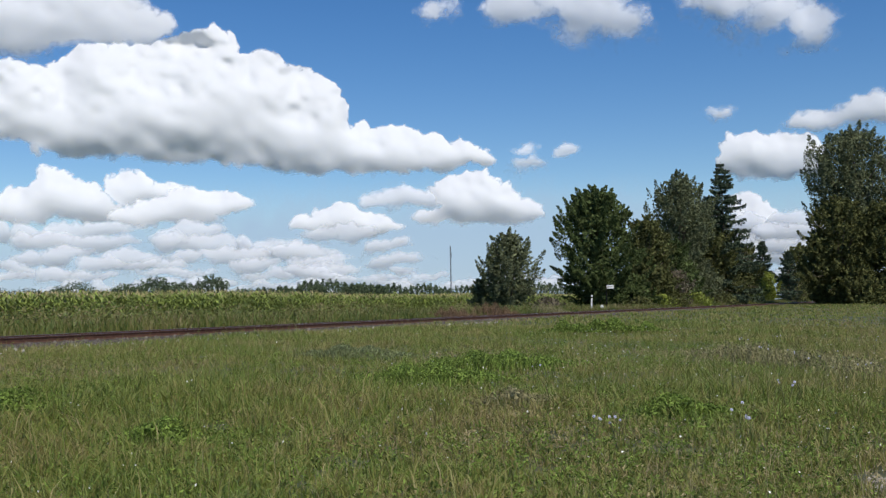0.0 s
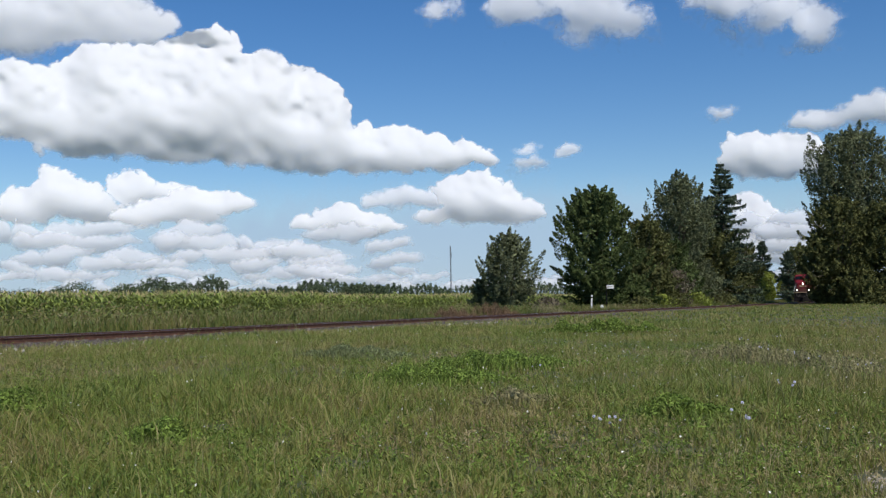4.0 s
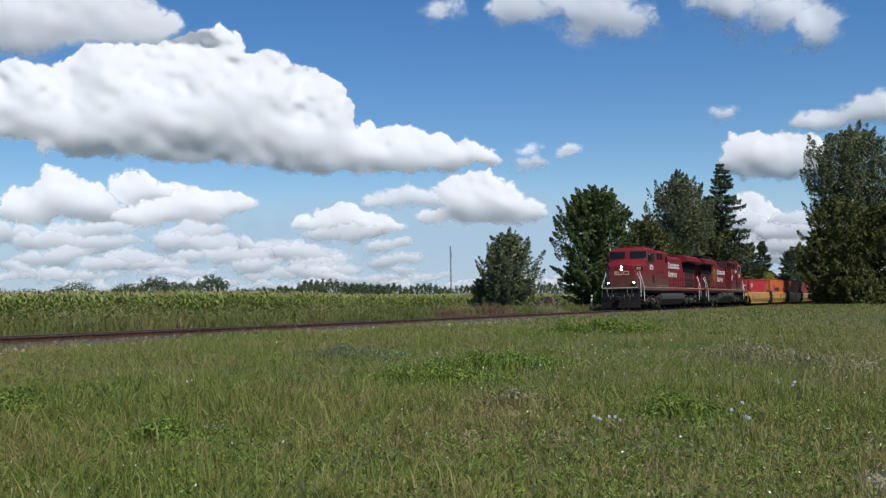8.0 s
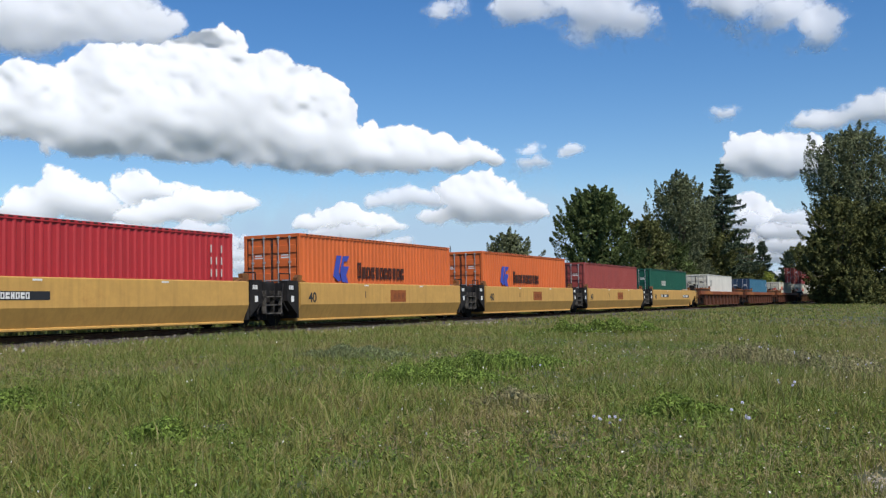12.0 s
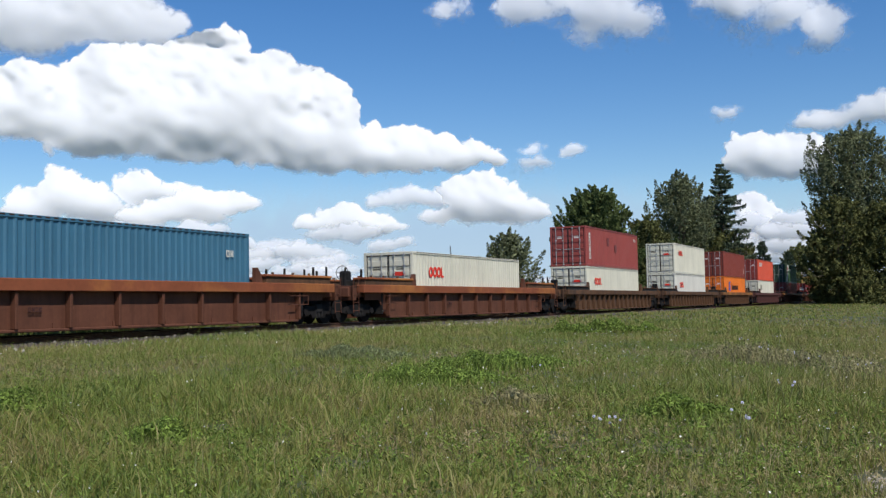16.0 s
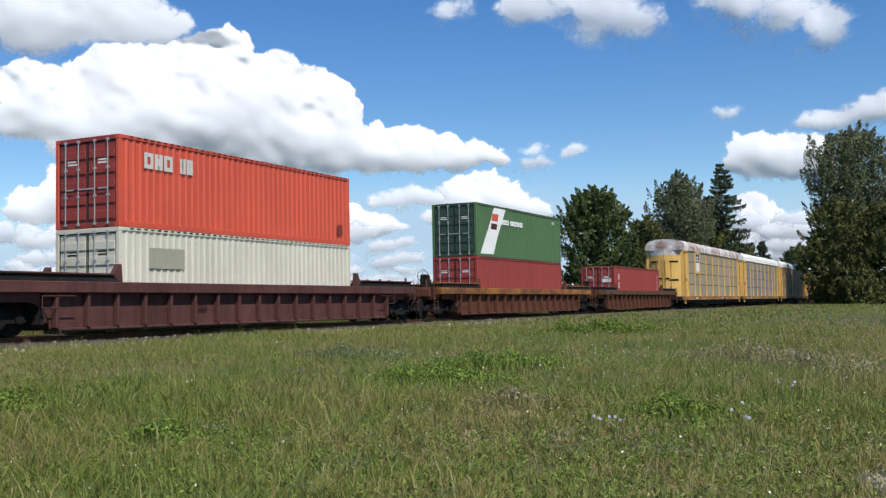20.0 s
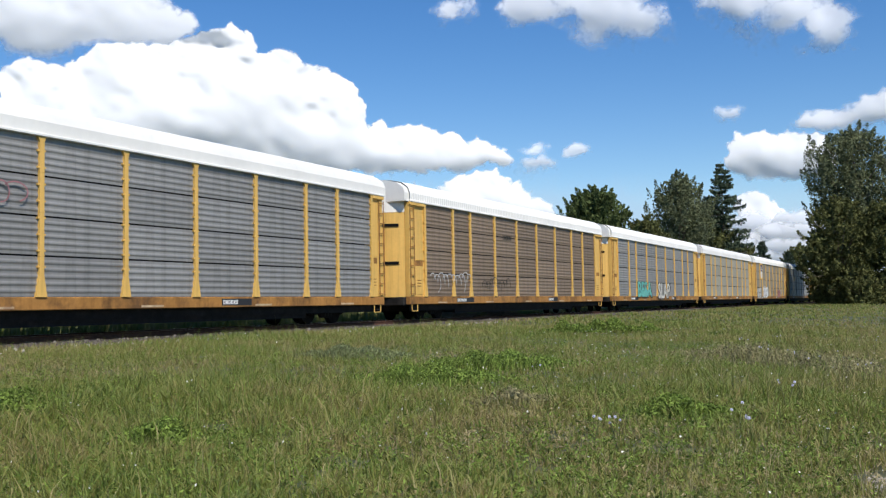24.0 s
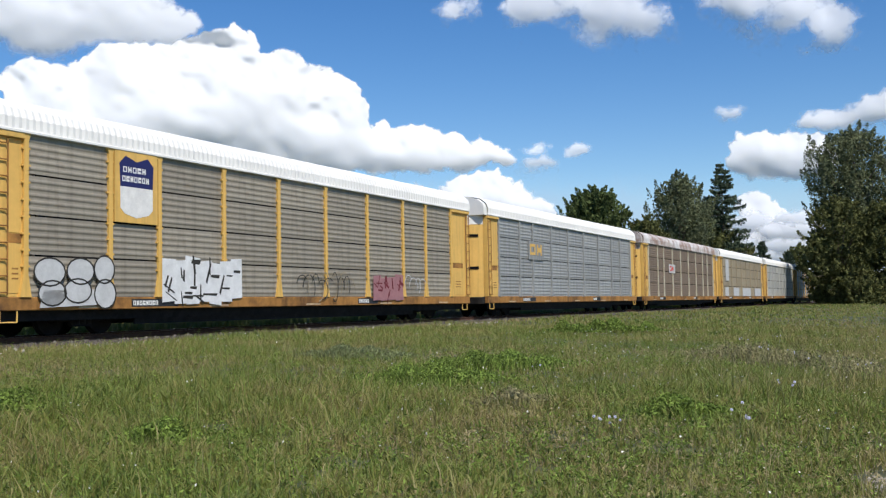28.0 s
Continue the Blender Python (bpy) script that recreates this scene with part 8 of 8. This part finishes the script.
# ---- clouds: billowing banks far off, drifting slowly to the right ----
def cloud_material(name, most, fray, tint=(.86, .865, .88), grain=.012, detail=6, glowing=False):
    """White vapour that thins out towards its ragged edge; glowing: emits its tint, unlit."""
    m = bpy.data.materials.new(name)
    m.use_nodes = True
    nodes, links = m.node_tree.nodes, m.node_tree.links
    bsdf = nodes["Principled BSDF"]
    bsdf.inputs["Base Color"].default_value = (*tint, 1)
    bsdf.inputs["Roughness"].default_value = 1.0
    bsdf.inputs["Specular IOR Level"].default_value = 0.0
    thru = nodes.new("ShaderNodeBsdfTranslucent")
    thru.inputs["Color"].default_value = (.97, .97, .98, 1)
    soft = nodes.new("ShaderNodeMixShader")
    soft.inputs[0].default_value = .32
    links.new(bsdf.outputs[0], soft.inputs[1])
    links.new(thru.outputs[0], soft.inputs[2])
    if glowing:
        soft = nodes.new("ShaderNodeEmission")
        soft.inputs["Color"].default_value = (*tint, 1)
    at = nodes.new("ShaderNodeAttribute")
    at.attribute_name = "body"
    tc = nodes.new("ShaderNodeTexCoord")
    n = nodes.new("ShaderNodeTexNoise")
    n.inputs["Scale"].default_value, n.inputs["Detail"].default_value, n.inputs["Roughness"].default_value = grain, detail, .65
    links.new(tc.outputs["Object"], n.inputs["Vector"])
    k = nodes.new("ShaderNodeMath")
    k.operation = "MULTIPLY_ADD"
    links.new(n.outputs["Fac"], k.inputs[0])
    k.inputs[1].default_value = fray
    links.new(at.outputs["Fac"], k.inputs[2])
    r = nodes.new("ShaderNodeMapRange")
    r.interpolation_type = "SMOOTHSTEP"
    r.inputs["From Min"].default_value, r.inputs["From Max"].default_value = fray * .5, fray * .5 + 1.0
    r.inputs["To Max"].default_value = most
    links.new(k.outputs[0], r.inputs["Value"])
    tp = nodes.new("ShaderNodeBsdfTransparent")
    mx = nodes.new("ShaderNodeMixShader")
    links.new(r.outputs["Result"], mx.inputs[0])
    links.new(tp.outputs[0], mx.inputs[1])
    links.new(soft.outputs[0], mx.inputs[2])
    links.new(mx.outputs[0], nodes["Material Output"].inputs["Surface"])
    return m


M_CLOUD = cloud_material("cumulus_vapour", 1.0, 1.5, (.90, .90, .905), grain=.016, detail=5)
M_SOFT = cloud_material("soft_grey_vapour", .96, 1.5, (.80, .81, .83), grain=.008, detail=4)
M_WISP = cloud_material("thin_vapour", .80, 2.6, (.88, .885, .90), grain=.0065, detail=5)
M_BANK = cloud_material("hazy_low_vapour", .88, 2.0, (.76, .775, .80), grain=.009, detail=5)
DRIFTS = []


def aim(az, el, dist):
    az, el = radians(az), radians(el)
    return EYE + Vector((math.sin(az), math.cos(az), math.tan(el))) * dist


def lattice(x, z, seed):
    """Smooth random values between 0 and 1."""
    tab = np.random.default_rng(seed).random((64, 64))
    i, j = np.floor(x).astype(int), np.floor(z).astype(int)
    fx, fz = x - i, z - j
    fx, fz = fx * fx * (3 - 2 * fx), fz * fz * (3 - 2 * fz)
    a, b, c, d = tab[i % 64, j % 64], tab[(i + 1) % 64, j % 64], tab[i % 64, (j + 1) % 64], tab[(i + 1) % 64, (j + 1) % 64]
    return (a * (1 - fx) + b * fx) * (1 - fz) + (c * (1 - fx) + d * fx) * fz


def smoothed(q, n):
    """q averaged over n cells each way, twice."""
    for _ in range(2):
        for axis in (0, 1):
            pad = [(0, 0), (0, 0)]
            pad[axis] = (n // 2 + 1, n // 2)
            c = np.cumsum(np.pad(q, pad, "edge"), axis)
            size = q.shape[axis]
            q = (np.take(c, range(n, n + size), axis) - np.take(c, range(size), axis)) / n
    return q


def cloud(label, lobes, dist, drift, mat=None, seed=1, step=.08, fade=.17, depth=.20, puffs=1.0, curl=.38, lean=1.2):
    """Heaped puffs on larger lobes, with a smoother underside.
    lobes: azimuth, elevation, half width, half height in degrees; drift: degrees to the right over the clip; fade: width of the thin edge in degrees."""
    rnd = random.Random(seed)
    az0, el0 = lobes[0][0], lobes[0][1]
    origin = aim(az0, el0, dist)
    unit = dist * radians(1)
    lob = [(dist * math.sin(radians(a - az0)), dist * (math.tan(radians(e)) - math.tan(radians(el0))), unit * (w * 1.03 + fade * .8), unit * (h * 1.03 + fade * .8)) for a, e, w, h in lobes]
    st, edge = step * unit, fade * unit
    x0, x1 = min(l[0] - l[2] * 1.3 for l in lob) - 3 * edge, max(l[0] + l[2] * 1.3 for l in lob) + 3 * edge
    z0, z1 = min(l[1] - l[3] * 1.3 for l in lob) - 3 * edge, max(l[1] + l[3] * 1.3 for l in lob) + 3 * edge
    xs, zs = np.arange(x0, x1 + st, st), np.arange(z0, z1 + st, st)
    gx, gz_ = np.meshgrid(xs, zs, indexing="ij")
    inside, front = np.full(gx.shape, -4 * edge), np.zeros(gx.shape)
    # cloudy warp, so that no lobe keeps a smooth outline
    warp = [(lattice(gx / unit * fr + seed, gz_ / unit * fr + k, seed * 7 + k) - .5) * am * unit for k, (fr, am) in enumerate(((1.3, .5), (1.3, .5), (3.4, .24), (3.4, .24), (8, .1), (8, .1)))]
    px, pz = gx + warp[0] + warp[2] + warp[4], gz_ + (warp[1] + warp[3] + warp[5]) * .8

    def heap(cx, cz, rx, rz, lift=0.0, deep=0.0):
        i0, i1 = np.searchsorted(xs, (cx - rx * 1.2 - 4 * edge, cx + rx * 1.2 + 4 * edge))
        j0, j1 = np.searchsorted(zs, (cz - rz * 1.2 - 4 * edge, cz + rz * 1.2 + 4 * edge))
        w = (slice(max(i0 - 2, 0), i1 + 2), slice(max(j0 - 2, 0), j1 + 2))
        q = ((px[w] - cx) / rx) ** 2 + ((pz[w] - cz) / rz) ** 2
        inside[w] = np.maximum(inside[w], (1 - np.sqrt(q)) * min(rx, rz))
        if deep:
            front[w] = np.maximum(front[w], np.where(q < 1, lift + deep * np.sqrt(np.clip(1 - q, 0, 1)), 0))

    for cx, cz, rx, rz in lob:
        deep = min(rx, rz) * depth
        heap(cx, cz, rx, rz, 0, deep)
        for _ in range(int(puffs * (7 + 8 * rx / rz))):
            a, r = rnd.uniform(0, math.tau), rnd.random() ** .6
            u, v = r * math.cos(a), r * math.sin(a)
            if v < -.25 and rnd.random() < .85:
                continue
            r1 = rz * rnd.uniform(.20, .44) * (1.1 - .3 * r)
            base = deep * math.sqrt(max(0, 1 - r * r))
            heap(cx + u * rx * .93, cz + v * rz * .93, r1 * 1.12, r1, base, r1 * depth * .40)
            for _ in range(5):
                b, r2 = rnd.uniform(-.4, math.pi + .4), r1 * rnd.uniform(.26, .5)
                t = rnd.random() ** .5
                heap(cx + u * rx * .93 + math.cos(b) * r1 * t, cz + v * rz * .93 + math.sin(b) * r1 * t, r2 * 1.1, r2)
    for _ in range(7):
        front[1:-1, 1:-1] = (front[1:-1, 1:-1] * 2 + front[:-2, 1:-1] + front[2:, 1:-1] + front[1:-1, :-2] + front[1:-1, 2:]) / 6
    # foot and head of the heap, smoothed along it
    inner = inside > 0
    some = inner.any(1)
    cols = np.arange(len(xs))
    foot = np.interp(cols, cols[some], zs[inner.argmax(1)][some])
    head = np.interp(cols, cols[some], zs[len(zs) - 1 - inner[:, ::-1].argmax(1)][some])
    width = max(3, int(.9 * unit / st)) | 1
    foot, head = (np.convolve(np.pad(q, width // 2, "edge"), np.ones(width) / width, "valid")[:, None] for q in (foot, head))
    tall = np.maximum(head - foot, 4 * st)
    roll = (lattice(gx / unit * .55 + seed, gz_ / unit * .8 + 3, seed + 31) - .5) * .7 + (lattice(gx / unit * 1.6 + seed, gz_ / unit * 2 + 3, seed + 32) - .5) * .35
    # the heap leans back above and curls under below
    s = ((gz_ - foot) / tall - .44 + .34 * roll) / .13
    relief = .16 * lattice(gx / unit * 1.3 + 5, gz_ / unit * 1.6, seed + 33) + .06 * lattice(gx / unit * 3.1, gz_ / unit * 3.7 + 5, seed + 34) + .02 * lattice(gx / unit * 7 + 2, gz_ / unit * 8, seed + 35)
    y = -front - unit * relief * min(.7, depth * 4) + tall * .13 * (lean * np.logaddexp(0, s) - curl * s)
    calm = 1 / (1 + np.exp(np.clip(s * 1.3 - 1.5, -30, 30)))
    y = y + (smoothed(y, max(3, int(.55 * unit / st)) | 1) - y) * calm
    y = smoothed(y, 3)
    low = np.clip(1 - (gz_ - foot) / (tall * .3), 0, 1)
    body = inside / (edge * (1 + 1.6 * low))
    ids = np.arange(gx.size).reshape(gx.shape)
    keep = np.maximum.reduce((body[:-1, :-1], body[1:, :-1], body[1:, 1:], body[:-1, 1:])) > -.7
    a, b, c, e = ids[:-1, :-1][keep], ids[1:, :-1][keep], ids[1:, 1:][keep], ids[:-1, 1:][keep]
    tris = np.concatenate((np.stack((a, b, c), 1), np.stack((a, c, e), 1)))
    used = np.unique(tris)
    remap = np.zeros(gx.size, int)
    remap[used] = np.arange(len(used))
    # what lies farther back is larger, so that the heap keeps its outline
    wider, up = 1 + y / dist, origin.z - EYE.z
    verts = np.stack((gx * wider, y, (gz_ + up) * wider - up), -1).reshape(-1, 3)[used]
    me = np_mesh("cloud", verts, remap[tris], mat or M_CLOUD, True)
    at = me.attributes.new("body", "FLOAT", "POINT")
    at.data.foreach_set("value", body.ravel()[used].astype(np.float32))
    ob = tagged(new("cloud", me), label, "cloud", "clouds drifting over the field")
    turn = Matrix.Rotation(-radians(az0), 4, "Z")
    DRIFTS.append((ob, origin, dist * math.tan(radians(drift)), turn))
    return ob


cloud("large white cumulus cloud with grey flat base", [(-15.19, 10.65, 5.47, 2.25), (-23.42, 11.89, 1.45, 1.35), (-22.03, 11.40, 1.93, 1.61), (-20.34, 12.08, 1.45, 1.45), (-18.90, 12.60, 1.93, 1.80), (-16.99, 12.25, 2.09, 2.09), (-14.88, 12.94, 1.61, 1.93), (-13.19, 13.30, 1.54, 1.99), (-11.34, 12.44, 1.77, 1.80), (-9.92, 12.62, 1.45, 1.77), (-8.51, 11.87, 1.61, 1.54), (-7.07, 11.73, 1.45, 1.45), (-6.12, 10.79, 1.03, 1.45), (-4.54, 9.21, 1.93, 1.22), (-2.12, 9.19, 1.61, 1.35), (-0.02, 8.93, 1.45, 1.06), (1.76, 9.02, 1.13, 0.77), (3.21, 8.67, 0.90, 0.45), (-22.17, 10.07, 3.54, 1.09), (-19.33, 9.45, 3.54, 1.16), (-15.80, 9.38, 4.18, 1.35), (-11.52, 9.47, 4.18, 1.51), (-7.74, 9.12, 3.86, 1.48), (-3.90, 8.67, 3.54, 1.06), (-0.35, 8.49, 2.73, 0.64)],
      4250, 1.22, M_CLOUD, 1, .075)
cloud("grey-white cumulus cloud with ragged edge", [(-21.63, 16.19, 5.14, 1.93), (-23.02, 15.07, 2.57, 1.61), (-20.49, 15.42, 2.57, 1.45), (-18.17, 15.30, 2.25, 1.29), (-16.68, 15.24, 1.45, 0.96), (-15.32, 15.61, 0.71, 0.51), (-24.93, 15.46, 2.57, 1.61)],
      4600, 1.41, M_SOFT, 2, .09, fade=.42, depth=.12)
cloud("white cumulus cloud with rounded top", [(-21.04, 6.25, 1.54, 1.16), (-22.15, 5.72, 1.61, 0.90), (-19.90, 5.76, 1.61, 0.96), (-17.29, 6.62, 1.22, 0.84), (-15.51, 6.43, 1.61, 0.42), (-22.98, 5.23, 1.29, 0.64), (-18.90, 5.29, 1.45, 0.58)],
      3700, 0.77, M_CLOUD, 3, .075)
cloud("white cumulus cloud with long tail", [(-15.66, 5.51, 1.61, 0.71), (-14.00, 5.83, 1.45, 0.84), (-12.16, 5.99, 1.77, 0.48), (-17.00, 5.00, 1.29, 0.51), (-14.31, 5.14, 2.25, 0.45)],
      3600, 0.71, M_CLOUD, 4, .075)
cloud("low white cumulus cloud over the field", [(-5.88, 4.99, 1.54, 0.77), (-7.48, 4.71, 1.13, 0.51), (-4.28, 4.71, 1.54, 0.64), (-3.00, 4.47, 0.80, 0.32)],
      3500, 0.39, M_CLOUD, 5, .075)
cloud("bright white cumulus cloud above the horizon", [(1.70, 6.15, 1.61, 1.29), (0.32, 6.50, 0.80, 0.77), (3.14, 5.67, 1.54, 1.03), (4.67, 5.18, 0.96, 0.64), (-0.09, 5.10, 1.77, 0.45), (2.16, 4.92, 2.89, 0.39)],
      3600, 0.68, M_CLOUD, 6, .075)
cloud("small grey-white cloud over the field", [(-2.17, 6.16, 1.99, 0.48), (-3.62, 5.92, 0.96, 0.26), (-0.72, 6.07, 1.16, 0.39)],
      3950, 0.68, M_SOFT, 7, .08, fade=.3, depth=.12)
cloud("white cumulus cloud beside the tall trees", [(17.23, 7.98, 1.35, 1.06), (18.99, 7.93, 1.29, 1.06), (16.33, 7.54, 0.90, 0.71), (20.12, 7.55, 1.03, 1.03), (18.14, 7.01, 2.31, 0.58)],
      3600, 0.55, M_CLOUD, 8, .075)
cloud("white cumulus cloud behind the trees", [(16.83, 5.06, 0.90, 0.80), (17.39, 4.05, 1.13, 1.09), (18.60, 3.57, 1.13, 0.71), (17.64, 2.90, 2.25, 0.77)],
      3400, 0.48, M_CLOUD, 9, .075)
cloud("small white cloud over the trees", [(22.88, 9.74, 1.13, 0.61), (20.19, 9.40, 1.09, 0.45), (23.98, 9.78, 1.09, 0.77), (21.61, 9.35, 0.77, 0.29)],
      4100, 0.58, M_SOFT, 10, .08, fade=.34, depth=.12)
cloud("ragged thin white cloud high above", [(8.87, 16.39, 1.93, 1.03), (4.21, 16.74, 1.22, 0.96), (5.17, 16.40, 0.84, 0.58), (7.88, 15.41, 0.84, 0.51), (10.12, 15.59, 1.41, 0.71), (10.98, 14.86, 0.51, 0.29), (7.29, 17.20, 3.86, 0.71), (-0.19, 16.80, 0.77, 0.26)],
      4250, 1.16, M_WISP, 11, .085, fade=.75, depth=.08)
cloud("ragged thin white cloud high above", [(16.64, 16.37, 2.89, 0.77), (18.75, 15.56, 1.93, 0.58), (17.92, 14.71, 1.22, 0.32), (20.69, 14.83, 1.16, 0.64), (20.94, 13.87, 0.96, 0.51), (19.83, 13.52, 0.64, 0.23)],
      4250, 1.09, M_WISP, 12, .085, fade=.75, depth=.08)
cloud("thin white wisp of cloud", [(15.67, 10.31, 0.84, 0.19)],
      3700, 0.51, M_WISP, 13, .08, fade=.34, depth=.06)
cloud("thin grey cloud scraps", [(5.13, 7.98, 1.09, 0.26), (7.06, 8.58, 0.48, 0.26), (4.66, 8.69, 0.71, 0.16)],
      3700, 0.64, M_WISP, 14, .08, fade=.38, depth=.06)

# glowing backdrop sheet: pale horizon haze put into emission, over the yellowish low sky
M_HAZE_GLOW = cloud_material("horizon_haze_glow", .86, .5, (.40, .55, .74), glowing=True)
cloud("glowing pale blue sheet as haze along the horizon", [(0, -3, 60, 7.6)], 4600, .2, M_HAZE_GLOW, 61, .3, 3.6, .02, .0, .0, .0)

# banks of low cloud towards the horizon
rng = random.Random(5)
for el0, dist, lift, far in ((4.2, 3300, .56, 1.15), (3.55, 3230, .52, 1.0), (2.95, 3150, .46, .95), (2.4, 3000, .38, .9), (1.9, 2900, .32, .9), (1.4, 2800, .26, .85), (1.0, 2700, .2, .85)):
    az = -29.0
    while az < 29:
        half = rng.uniform(1.0, 3.0)
        # clear sky stands over the open field
        if (-2.6 - half * .5 < az < 14 and el0 > 3.1) or (-.2 - half * .8 < az < 14 and el0 > 1.7):
            az += half
            continue
        lobes = [(az + rng.uniform(-.9, .9) * half, el0 + rng.uniform(-.25, .25), half * rng.uniform(.3, .8), lift * rng.uniform(.4, 1.0)) for _ in range(4)]
        cloud("low hazy white cloud near the horizon", lobes, dist, .35, M_BANK, rng.randrange(10, 999), .11, .26, .14, .5, .5, 1.1)
        az += half * rng.uniform(1.7, 3.2) * far


def motions():
    times = [0, 4, 8, 12, 16, 20, 24, 28]
    for ob, s14, up, turn in TRAIN:
        walk(ob, [(t, Matrix.Translation(tr(place_at(s14, t), 0, RAIL_Z + up)) @ Matrix.Rotation(HEADING + turn, 4, "Z")) for t in times])
    for ob, base, way, turn in DRIFTS:
        walk(ob, [(t, Matrix.Translation(base + Vector((way * (t / 28 - .02), 0, 0))) @ turn) for t in (0, 14, 28)])


motions()
